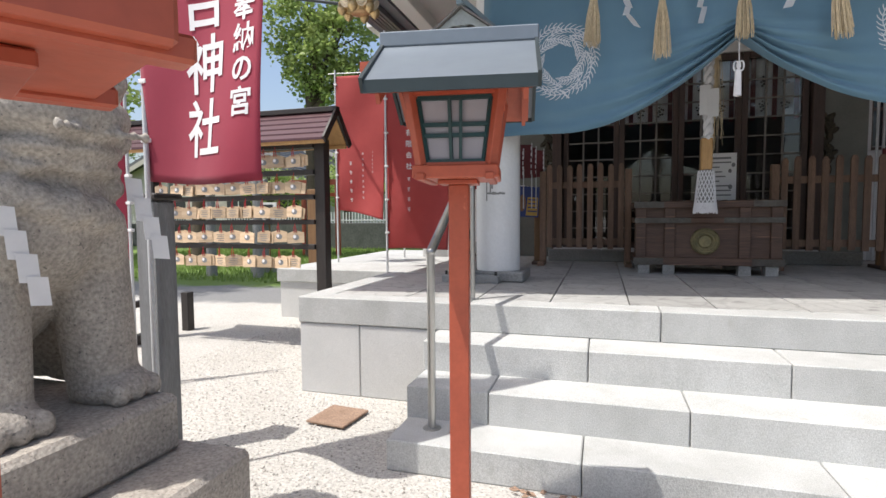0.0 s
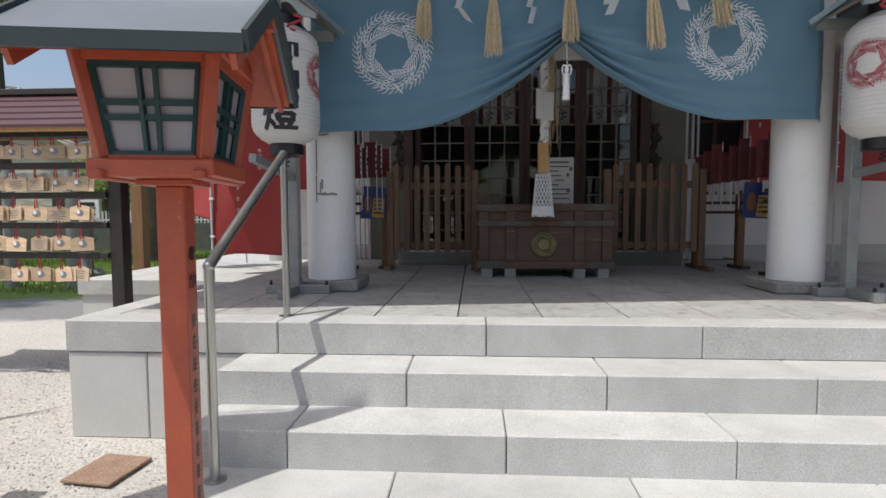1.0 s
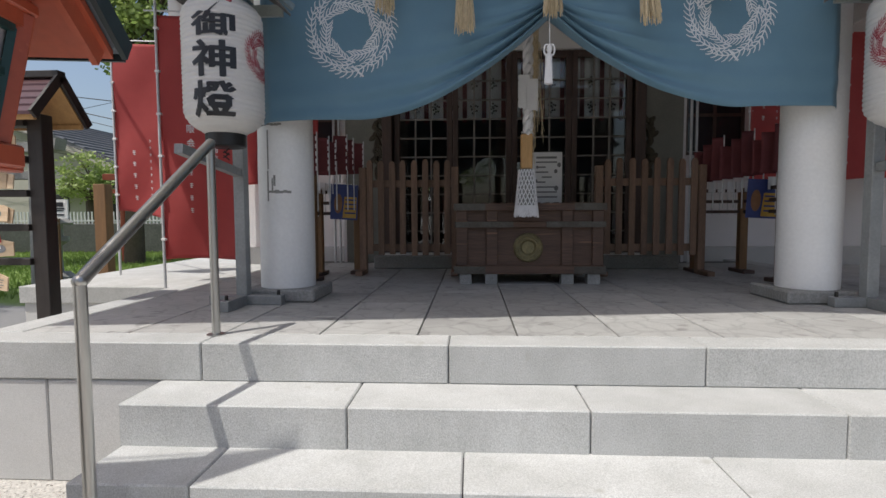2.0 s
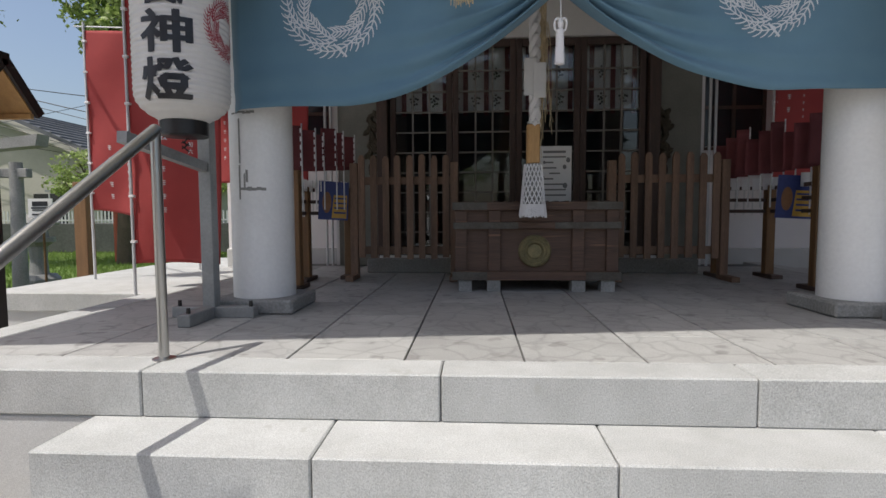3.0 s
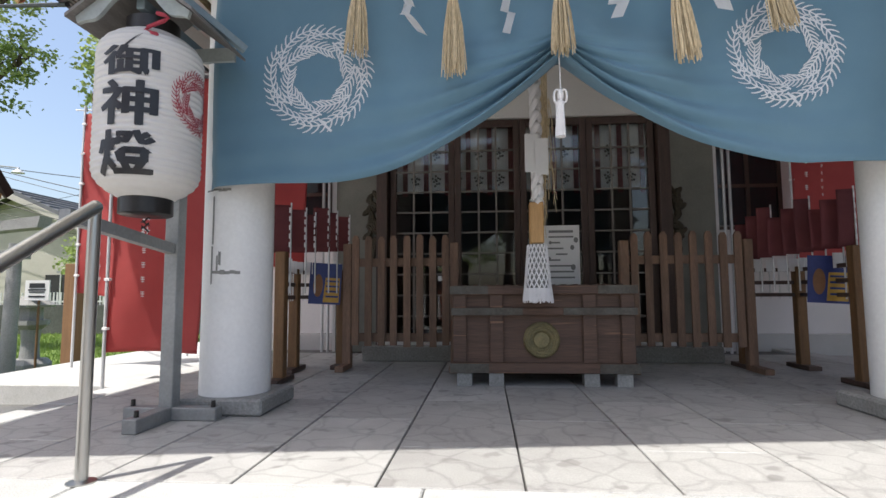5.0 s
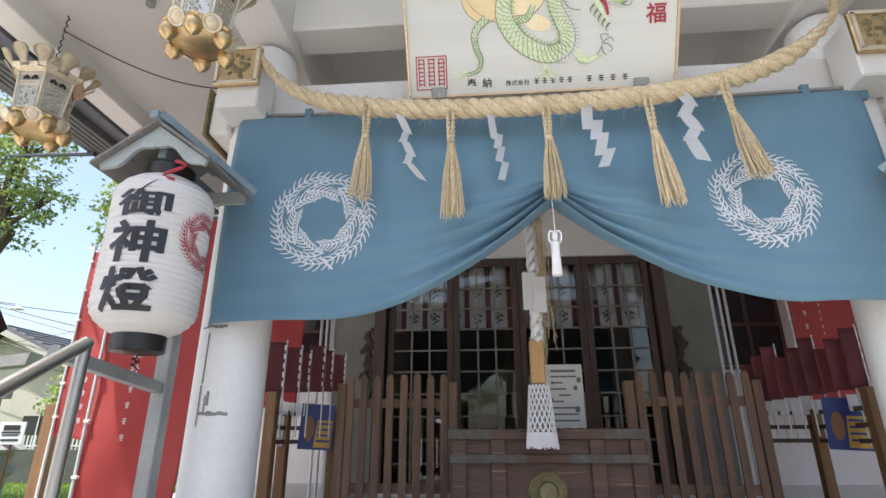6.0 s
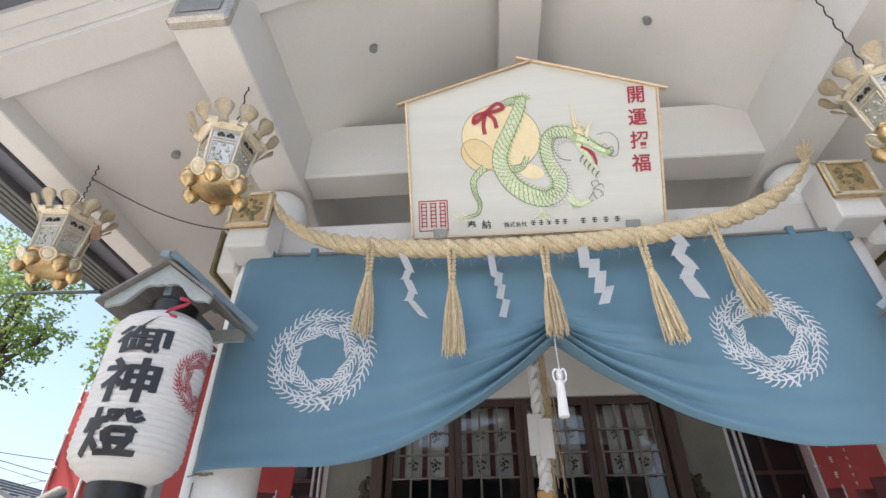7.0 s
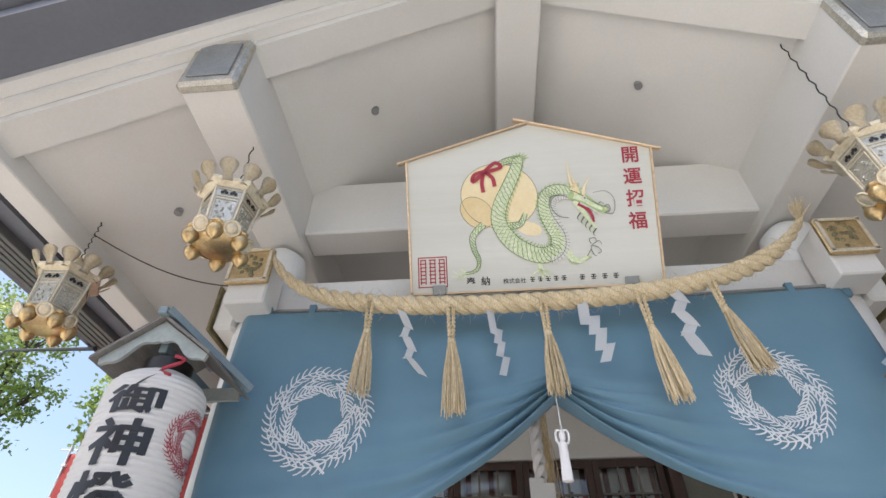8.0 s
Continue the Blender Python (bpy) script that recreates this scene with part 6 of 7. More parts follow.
def small_flag(x, y, z0, w, h, yaw, seed):
    rr = random.Random(seed)
    t = thing("small_flag", (x, y, z0), "small dull red cloth flag with white marks", "flag", "small red flags by the racks")
    ca, sa = math.cos(radians(yaw)), math.sin(radians(yaw))
    part("cloth", sheet(bmesh.new(), lambda u, v: (x + (u - 0.5) * w * ca, y + (u - 0.5) * w * sa + 0.012 * math.sin(v * 4 + seed) * (1 - v), z0 + h * v), 6, 8, 0.002), M["dull_red"], t, smooth="all")
    for k in range(5):
        z = z0 + h * (0.12 + 0.18 * k)
        px, py = x + 0.42 * w * ca, y + 0.42 * w * sa - 0.012
        part("loop_tab", boxed(px - 0.005, py, z, px + 0.005, py + 0.002, z + 0.038), M["cloth_white"], t)
    part("pole", rod(bmesh.new(), (x + 0.46 * w * ca, y + 0.46 * w * sa, 1.30), (x + 0.46 * w * ca, y + 0.46 * w * sa, z0 + h + 0.02), 0.006, None, 6), M["pole"], t)


for k in range(6):
    small_flag(-0.98 + 0.055 * k + 0.02 * (k % 2), 5.42 + 0.13 * k, 1.60 + 0.012 * k, 0.16 - 0.008 * k, 0.36 - 0.03 * (k % 3), 25, k)
for k in range(9):
    small_flag(3.02 - 0.045 * k, 5.45 + 0.09 * k, 1.60 - 0.006 * k, 0.105 + 0.03 * (k % 4 == 1), 0.40 - 0.05 * (k % 3), -18 + 8 * (k % 3), 20 + k)
for x, y, yaw, nm in ((-0.80, 5.95, 20, 1), (2.98, 5.62, -14, 2)):
    p = thing("event_poster", (x, y, 1.2), "blue and yellow event poster on the fortune rack", "poster", "event posters")
    Rm = Matrix.Translation((x, y, 1.38)) @ Matrix.Rotation(radians(yaw), 4, "Z") @ Matrix.Rotation(radians(3), 4, "Y")
    w, h = (0.13, 0.17)
    for name, bm, mt in (("sheet", boxed(-w, -0.003, -h, w, 0.003, h), "poster_blue"),
                         ("yellow_field", prism(bmesh.new(), [(-w * 0.1, -0.0045, -h * 0.9), (w * 0.9, -0.0045, -h * 0.9), (w * 0.9, -0.0045, h * 0.3), (w * 0.0, -0.0045, h * 0.3)], (0, 0.001, 0)), "poster_yellow"),
                         ("orange_shape", disc(-w * 0.45, -h * 0.1, w * 0.3, h * 0.55, -0.005), "poster_orange")):
        bmesh.ops.transform(bm, matrix=Rm, verts=bm.verts)
        part(name, bm, M[mt], p)
    for k in range(4):
        bm = bars_into(bmesh.new(), w * 0.45, h * (0.18 - 0.25 * k), w * 0.8, h * 0.09, -0.0062)
        bmesh.ops.transform(bm, matrix=Rm, verts=bm.verts)
        part("text_bar", bm, M["poster_blue"], p)

# ---- tall cloth banners on poles ----
def banner(px, py, x1, y1, z0, z1, mat, label, ztop, zpole=0.0, columns=(), seed=0, swing=0.06, lift=0.0, group="tall red banners", rise=0.0):
    """A banner from its pole at (px, py) out to (x1, y1); columns: (share across, top, count, bar size)."""
    t = thing("banner", (px, py, zpole), label, "banner", group)
    part("pole", rod(bmesh.new(), (px, py, zpole), (px, py, ztop), 0.013, 0.011, 12), M["pole"], t, smooth=True)
    part("cross_bar", rod(bmesh.new(), (px - 0.10 * (1 if x1 > px else -1), py, z1 - rise + 0.04), (x1, y1, z1 + 0.04), 0.007, None, 8), M["pole"], t)
    nx, ny = -(y1 - py), (x1 - px)
    L = math.hypot(nx, ny)
    nx, ny = nx / L, ny / L

    def at(u, v, off=0.0):
        h = (1 - v)
        w = swing * h ** 1.5 * (math.sin(u * 2.7 + seed) + 0.5 * math.sin(u * 6.3 + h * 3 + seed)) + 0.010 * math.sin(h * 11 + u * 5 + seed)
        zl = z0 + lift * u * u + 0.05 * math.sin(u * 3.0 + seed) * 0.4
        z = zl + (z1 - zl) * v - rise * (1 - u) * max(0.0, (v - 0.62) / 0.38)
        return Vector((px + (x1 - px) * u * (1 - 0.06 * h) + nx * (w + off), py + (y1 - py) * u * (1 - 0.06 * h) + ny * (w + off), z))
    part("cloth", sheet(bmesh.new(), at, 26, 60, 0.002), mat, t, smooth="all")
    s = -1 if ny > 0 else 1
    for k in range(6):
        z = z1 - rise - 0.12 - k * (z1 - rise - z0 - 0.3) / 5
        part("loop", boxed(px - 0.016, py - 0.016, z, px + 0.026, py + 0.016, z + 0.020, 0.003), M["cloth_white"], t)
    for u, vtop, n, sz in columns:
        for k in range(n):
            v = vtop - k * sz * 1.45 / (z1 - z0)
            bm = bmesh.new()
            us, vs = sz * 0.20 / L, sz * 0.27 / (z1 - z0)
            for a0, b0, a1, b1 in ((-0.9, 0.6, 0.9, 0.9), (-1.0, -0.15, 1.0, 0.15), (-0.7, -1.0, 0.8, -0.75), (-0.15, -0.7, 0.15, 0.6)):
                bm.faces.new([bm.verts.new(at(u + a * us, v + b * vs, s * 0.006)) for a, b in ((a0, b0), (a1, b0), (a1, b1), (a0, b1))])
            part("text_bar", bm, M["cloth_white"], t)
    return t, at, s, L


def print_on(text, size, u0, v0, step, bold, tall):
    """White characters one under the other on the banner made last."""
    for k, ch in enumerate(text):
        tx = column_of(ch, size, step, bold, 1.0)
        slice_up(tx, 0.03)
        for v in tx.verts:
            v.co = at(u0 + v.co.x / L, v0 + (v.co.z - k * step) / tall, -0.006)
        part("white_character", tx, M["cloth_white"], t)


RED = "tall red cloth banner with white writing on a pole"
t, at, s, L = banner(-2.235, 5.30, -1.53, 5.42, 0.86, 2.95, M["red_cloth"], RED, 3.2, 0.0, ((0.36, 0.36, 4, 0.075),), 1, 0.05, 0.02)
print_on("有限会社", 0.075, 0.36, 0.60, 0.12, 0.001, 2.09)
print_on("令和六年", 0.042, 0.66, 0.48, 0.055, 0.0006, 2.09)
banner(-3.47, 6.50, -2.78, 6.62, 1.30, 3.12, M["red_cloth"], RED, 3.2, 0.60, ((0.30, 0.36, 5, 0.085), (0.55, 0.44, 9, 0.05), (0.75, 0.46, 6, 0.035)), 2, 0.05, -0.10)
banner(-2.86, 7.45, -2.25, 7.50, 1.66, 3.45, M["red_cloth"], RED, 3.55, 0.60, ((0.60, 0.45, 6, 0.07),), 3, 0.02)
banner(-2.05, 7.05, -1.36, 7.12, 1.60, 3.40, M["red_cloth"], RED, 3.5, FLOOR, ((0.4, 0.45, 6, 0.07),), 4, 0.02)
banner(3.57, 7.05, 4.26, 7.10, 1.62, 3.40, M["red_cloth"], RED, 3.5, FLOOR, ((0.22, 0.62, 4, 0.09), (0.46, 0.64, 9, 0.05)), 5, 0.02)
banner(4.72, 7.20, 5.42, 7.24, 1.64, 3.40, M["red_cloth"], RED, 3.5, 0.6, ((0.4, 0.45, 6, 0.07),), 6, 0.02)
# the crimson one in front, with the shrine's writing
t, at, s, L = banner(-1.965, 1.90, -1.255, 1.873, 1.38, 3.70, M["crimson_cloth"], "tall crimson cloth banner with large white characters", 3.0, 0.0, (), 9, 0.06, 0.0, "crimson banner", 0.72)


print_on("吉神社", 0.254, 0.535, 0.331, 0.266, 0.0040, 2.32)
print_on("奉納の宮", 0.120, 0.87, 0.3026, 0.127, 0.0027, 2.32)
banner(-3.17, 2.9, -3.62, 2.55, 0.95, 2.2, M["crimson_cloth"], "crimson cloth banner behind the stone post", 2.4, 0.0, (), 11, 0.04, 0.0, "crimson banner")

# ---- rack of small votive tablets ----
rack = thing("tablet_rack", (-3.2, 4.25, 0), "dark wooden rack under a small maroon roof for votive tablets", "rack")
RX0, RX1, RY = -4.32, -2.41, 4.24
for x in (RX0, RX1):
    part("post", boxed(x - 0.05, RY - 0.05, 0.0, x + 0.05, RY + 0.05, 1.92, 0.004), M["rack_wood"], rack)
    part("foot_beam", boxed(x - 0.05, RY - (0.42 if x == RX0 else 0.10), 0.0, x + 0.05, RY - 0.052, 0.09, 0.004), M["rack_wood"], rack)
    for yy in ((RY - 0.40, RY + 0.40) if x == RX0 else ()):
        part("foot_post", boxed(x - 0.045, yy - 0.045, 0.0, x + 0.045, yy + 0.045, 0.42, 0.004), M["rack_wood"], rack)
    if x == RX0:
        part("foot_rail", boxed(x - 0.035, RY - 0.353, 0.36, x + 0.035, RY - 0.052, 0.42, 0.003), M["rack_wood"], rack)
ROWS_Z = (1.86, 1.625, 1.405, 1.18, 0.955)
for z in ROWS_Z:
    part("bar", boxed(RX0 + 0.05, RY - 0.075, z - 0.022, RX1 - 0.05, RY + 0.025, z + 0.022, 0.003), M["rack_wood"], rack)
for sy in (-1, 1):
    for k in range(5):
        a, b = k / 5, (k + 1) / 5
        y0, y1 = RY + sy * 0.22 * a, RY + sy * 0.22 * b
        z0, z1 = 2.15 - 0.26 * a, 2.15 - 0.26 * b
        part("roof_step", prism(bmesh.new(), [(RX0 - 0.22, y0, z0 + 0.012), (RX0 - 0.22, y1 + sy * 0.015, z1 + 0.012), (RX0 - 0.22, y1 + sy * 0.015, z1 - 0.01), (RX0 - 0.22, y0, z0 - 0.012)], (RX1 - RX0 + 0.37, 0, 0)), M["maroon"], rack)
    part("eave_trim", boxed(RX0 - 0.20, RY + sy * 0.20 - 0.012, 1.855, RX1 + 0.14, RY + sy * 0.20 + 0.012, 1.885), M["wood_light"], rack, "pale wooden eave trim")
    part("lining", prism(bmesh.new(), [(RX0 - 0.2, RY, 2.128), (RX0 - 0.2, RY + sy * 0.20, 1.90), (RX0 - 0.2, RY + sy * 0.20, 1.888), (RX0 - 0.2, RY, 2.112)], (RX1 - RX0 + 0.34, 0, 0)), M["wood_light"], rack)
    for x in (RX0 - 0.225, RX1 + 0.16):
        part("verge", beam(bmesh.new(), (x, RY, 2.165), (x, RY + sy * 0.24, 1.88), 0.02, 0.06), M["rack_wood"], rack)
part("ridge", boxed(RX0 - 0.24, RY - 0.035, 2.155, RX1 + 0.17, RY + 0.035, 2.20, 0.004), M["rack_wood"], rack)


def tablet(kind):
    """A small pentagonal board on a string; the label follows what is drawn on it."""
    label = ("small pale wooden votive tablet with a round picture", "small wooden votive tablet with handwriting", "small bare wooden votive tablet hung behind another")[kind]
    p = thing("votive_tablet", (0, 0, 0), label, "tablet", "votive tablets on the rack")
    part("board", prism(bmesh.new(), [(-0.078, 0, -0.108), (0.078, 0, -0.108), (0.080, 0, -0.018), (0, 0, 0.004), (-0.080, 0, -0.018)], (0, 0.009, 0)), M["ema_wood"], p)
    if kind != 2:
        part("string", tube(bmesh.new(), [(-0.010, -0.004, -0.016), (-0.008, -0.007, 0.03), (0, 0.0, 0.07), (0.007, -0.007, 0.03), (0.010, -0.004, -0.016)], 0.0036, 5), M["bead_red"], p)
    if kind == 0:
        pc = part("picture", disc(0.004, -0.058, 0.030, 0.025, -0.0015, 16), M["stone_post"], p, "small grey and white round picture")
        part("picture_highlight", disc(-0.008, -0.050, 0.014, 0.016, -0.0030, 12), M["cloth_white"], pc)
    if kind == 1:
        for q in range(4):
            part("text_bar", bars_into(bmesh.new(), 0, -0.035 - 0.017 * q, 0.10 - 0.02 * (q == 3), 0.006, -0.0015, 1, 0, random.Random(q)), M["stone_post"], p)
    return p


rr = random.Random(21)
protos = {}
for ri, z in enumerate(ROWS_Z):
    n = 10
    for k in range(n):
        tilt, turn = rr.uniform(-4, 4), rr.uniform(-16, 16)
        x0 = RX0 + 0.15 + (RX1 - RX0 - 0.30) * (k + 0.5) / n + rr.uniform(-0.02, 0.02)
        for layer in range(rr.choice((1, 1, 2, 3))):
            x, y = x0 + 0.024 * layer + rr.uniform(-0.008, 0.008), RY - 0.112 + 0.012 * layer - 0.004 * (k % 2)
            if x > RX1 - 0.14:
                continue
            kind = rr.choice((0, 0, 1)) if layer == 0 else 2
            m = pose(x, y, z - 0.072 - 0.012 * rr.random(), rr.uniform(-5, 2), tilt + rr.uniform(-3, 3), turn)
            if kind in protos:
                copy_thing(protos[kind], m)
            else:
                protos[kind] = tablet(kind)
                protos[kind].matrix_basis = m

# ---- guardian statue on its pedestal ----
lion = bmesh.new()
LY = 1.20


def ball(x, y, z, rx, ry=None, rz=None):
    bmesh.ops.create_icosphere(lion, subdivisions=3, radius=1, matrix=Matrix.Translation((x, y, z)) @ Matrix.Diagonal((rx, ry or rx, rz or rx, 1)))


ball(-1.74, LY, 1.24, 0.24, 0.245, 0.27)            # chest
ball(-1.98, LY, 1.05, 0.30, 0.22, 0.30)             # body
ball(-2.20, LY, 0.88, 0.24, 0.27, 0.26)             # haunches
ball(-1.70, LY, 1.62, 0.235, 0.25, 0.23)            # head
ball(-1.55, LY, 1.53, 0.15, 0.20, 0.10)             # muzzle
ball(-1.57, LY, 1.425, 0.13, 0.19, 0.05)            # chin
for sy in (-1, 1):
    ball(-1.62, LY + sy * 0.10, 1.62, 0.10, 0.09, 0.07)
    ball(-1.66, LY + sy * 0.24, 1.70, 0.08, 0.05, 0.11)
    rod(lion, (-1.70, LY + sy * 0.165, 1.22), (-1.655, LY + sy * 0.185, 0.62), 0.128, 0.108, 20)
    ball(-1.66, LY + sy * 0.15, 1.16, 0.13, 0.11, 0.16)
    ball(-1.63, LY + sy * 0.19, 0.645, 0.130, 0.115, 0.075)
    for k in (-1, 0, 1):
        ball(-1.53, LY + sy * 0.19 + k * 0.064, 0.635, 0.040, 0.034, 0.045)
    ball(-2.12, LY + sy * 0.30, 0.80, 0.20, 0.11, 0.20)
    ball(-1.98, LY + sy * 0.33, 0.645, 0.16, 0.085, 0.055)
for k in range(11):
    a = -1.35 + 2.7 * k / 10
    ball(-1.72 + 0.21 * math.cos(a), LY + 0.225 * math.sin(a), 1.375 + 0.008 * math.cos(k * 3), 0.045, 0.045, 0.022)
for k in range(26):
    a, zz = -1.3 + 2.6 * ((k * 0.618) % 1), 1.20 + 0.14 * ((k * 0.37) % 1)
    ball(-1.74 + 0.235 * math.cos(a), LY + 0.24 * math.sin(a), zz, 0.042)
for k in range(30):
    a, zz = 0.9 + 4.4 * ((k * 0.618) % 1), 1.48 + 0.34 * ((k * 0.43) % 1)
    ball(-1.71 + 0.22 * math.cos(a), LY + 0.24 * math.sin(a), zz, 0.055)
for k in range(9):
    ball(-1.435 + 0.02 * abs(k - 4) * 0.6, LY - 0.14 + 0.035 * k, 1.475, 0.016, 0.014, 0.02)
st = solo("guardian_statue", lion, M["lion"], "weathered speckled stone guardian statue on a pedestal", "statue", (-1.85, LY, 0.60), smooth="all")
rm = st.modifiers.new("melt", "REMESH")
rm.mode, rm.voxel_size, rm.use_smooth_shade = "VOXEL", 0.011, True
sm = st.modifiers.new("soften", "SMOOTH")
sm.factor, sm.iterations = 0.5, 2
ped = thing("statue_pedestal", (-1.9, LY, 0), "two-tier weathered stone pedestal", "pedestal")
part("upper_tier", boxed(-2.55, 0.78, 0.40, -1.43, 1.49, 0.602, 0.02), M["lion"], ped)
part("lower_tier", boxed(-2.75, 0.55, 0.0, -1.19, 1.56, 0.40, 0.02), M["lion"], ped)
for x, y, z, fl, yw in ((-1.54, 1.41, 1.36, 1, 55), (-1.54, 1.0, 1.26, 1, 75)):
    t2 = thing("paper_streamer", (x, y, z - 0.3), "white zigzag paper streamer on the stone statue", "streamer", "paper streamers")
    ca, sa = math.cos(radians(yw)), math.sin(radians(yw))
    for k in range(4):
        ox = 0.024 * k
        z0, z1 = z - 0.065 * k, z - 0.065 * (k + 1) - 0.022
        w = 0.025
        bm = bmesh.new()
        bm.faces.new([bm.verts.new((x + ca * (ox + a), y + sa * (ox + a), zz)) for a, zz in ((-w, z0), (w, z0 - 0.006), (w * 1.25, z1), (-w * 0.75, z1 + 0.006))])
        bmesh.ops.translate(bm, verts=bm.verts, vec=(0.004 * k + 0.02, -0.004 * k, 0))
        bmesh.ops.solidify(bm, geom=list(bm.faces), thickness=0.0015)
        part("paper_fold", bm, M["paper"], t2)

# stone post beside the statue, iron cover in the gravel
sp = thing("stone_post", (-2.13, 2.16, 0), "grey square post with a dark cap", "post")
part("shaft", boxed(-2.225, 2.06, 0, -2.09, 2.19, 1.31, 0.012), M["stone_post"], sp)
part("cap", boxed(-2.245, 2.04, 1.312, -2.065, 2.215, 1.345, 0.008), M["rack_wood"], sp)
hatch = solo("drain_cover", boxed(-0.13, -0.14, 0, 0.13, 0.14, 0.014, 0.003), M["rust"], "rusty square iron cover in the gravel", "cover", (0, 0, 0))
hatch.matrix_basis = pose(-1.515, 2.795, 0.012, 0, 0, -6)

# ---- the yard behind ----
torii = thing("stone_gate", (-6.9, 9.2, 0), "grey stone shrine gate", "gate")
for x in (-7.9, -6.75):
    part("pillar", rod(bmesh.new(), (x, 9.2, 0), (x + 0.03, 9.2, 2.1), 0.11, 0.09, 20), M["stone_grey"], torii, smooth=True)
part("lintel", prism(bmesh.new(), [(-8.4, 9.08, 2.34), (-7.3, 9.08, 2.26), (-6.28, 9.08, 2.34), (-6.24, 9.08, 2.52), (-7.3, 9.08, 2.40), (-8.44, 9.08, 2.52)], (0, 0.24, 0)), M["stone_grey"], torii)
part("tie_beam", boxed(-8.2, 9.14, 1.86, -6.5, 9.26, 2.0, 0.01), M["stone_grey"], torii)
lan = thing("stone_lantern", (-7.3, 10.2, 0), "small grey stone lantern on the lawn", "lantern")
for nm, prof in (("foot", [(0.34, 0), (0.34, 0.14), (0.26, 0.22)]), ("column", [(0.15, 0.22), (0.13, 0.5), (0.15, 0.72)]), ("shelf", [(0.16, 0.72), (0.28, 0.80), (0.28, 0.88)]), ("fire_box", [(0.17, 0.88), (0.17, 1.10)]), ("cap", [(0.34, 1.10), (0.36, 1.14), (0.16, 1.28), (0.06, 1.32), (0.09, 1.40), (0.02, 1.48)])):
    part(nm, lathe(bmesh.new(), prof, (-7.3, 10.2, 0), 6 if nm != "column" else 20), M["stone_grey"], lan)
sg = thing("notice_sign", (-7.0, 10.1, 0), "white notice sign on a thin post", "sign")
part("post", rod(bmesh.new(), (-7.05, 10.05, 0), (-7.05, 10.05, 1.26), 0.02, None, 10), M["wood_post"], sg)
part("panel", boxed(-7.27, 10.0, 1.22, -6.83, 10.02, 1.56), M["paper"], sg)
for z, h, w in ((1.51, 0.08, 0.28), (1.41, 0.025, 0.32), (1.37, 0.02, 0.28), (1.30, 0.03, 0.3)):
    part("text_bar", boxed(-7.05 - w / 2, 9.994, z - h, -7.05 + w / 2, 9.998, z), M["ink"], sg)
wp = thing("wooden_post", (-4.72, 8.0, 0.4), "brown wooden post with a flat base", "post")
part("post", boxed(-4.80, 7.92, 0.0, -4.63, 8.08, 1.70, 0.006), M["wood_post"], wp)
gate2 = thing("vermilion_gate", (-8.6, 15, 0), "small vermilion wooden gate by the lawn", "gate")
for x in (-9.2, -8.0):
    part("pillar", rod(bmesh.new(), (x, 15, 0), (x, 15, 2.3), 0.09, 0.085, 16), M["vermilion"], gate2, smooth=True)
part("lintel", boxed(-9.7, 14.9, 2.25, -7.5, 15.1, 2.42, 0.01), M["vermilion"], gate2)
part("tie_beam", boxed(-9.5, 14.93, 1.88, -7.7, 15.07, 2.0, 0.01), M["vermilion"], gate2)
bw = thing("boundary_wall", (-15, 18.6, 0), "low dark stone wall with a white picket fence on top", "wall", kind="structure")
part("wall", boxed(-32, 18.5, 0, 4, 18.75, 1.0, 0.02), M["dark_wall"], bw)
part("fence_rail", boxed(-32, 18.58, 1.08, 4, 18.62, 1.13), M["pole"], bw)
pk = part("pickets", bmesh.new(), M["pole"], bw)
vs, fs = [], []
for k in range(240):
    x = -31 + k * 0.13
    i = len(vs)
    vs += [(x + a, 18.60 + b, z) for z in (1.0, 1.42) for a, b in ((-0.025, -0.012), (0.025, -0.012), (0.025, 0.012), (-0.025, 0.012))]
    fs += [(i, i + 1, i + 5, i + 4), (i + 1, i + 2, i + 6, i + 5), (i + 2, i + 3, i + 7, i + 6), (i + 3, i, i + 4, i + 7), (i + 4, i + 5, i + 6, i + 7)]
o = ORG[bw]
pk.data.from_pydata([(x - o.x, y - o.y, z - o.z) for x, y, z in vs], [], fs)
tagged(pk, kind="stuff")


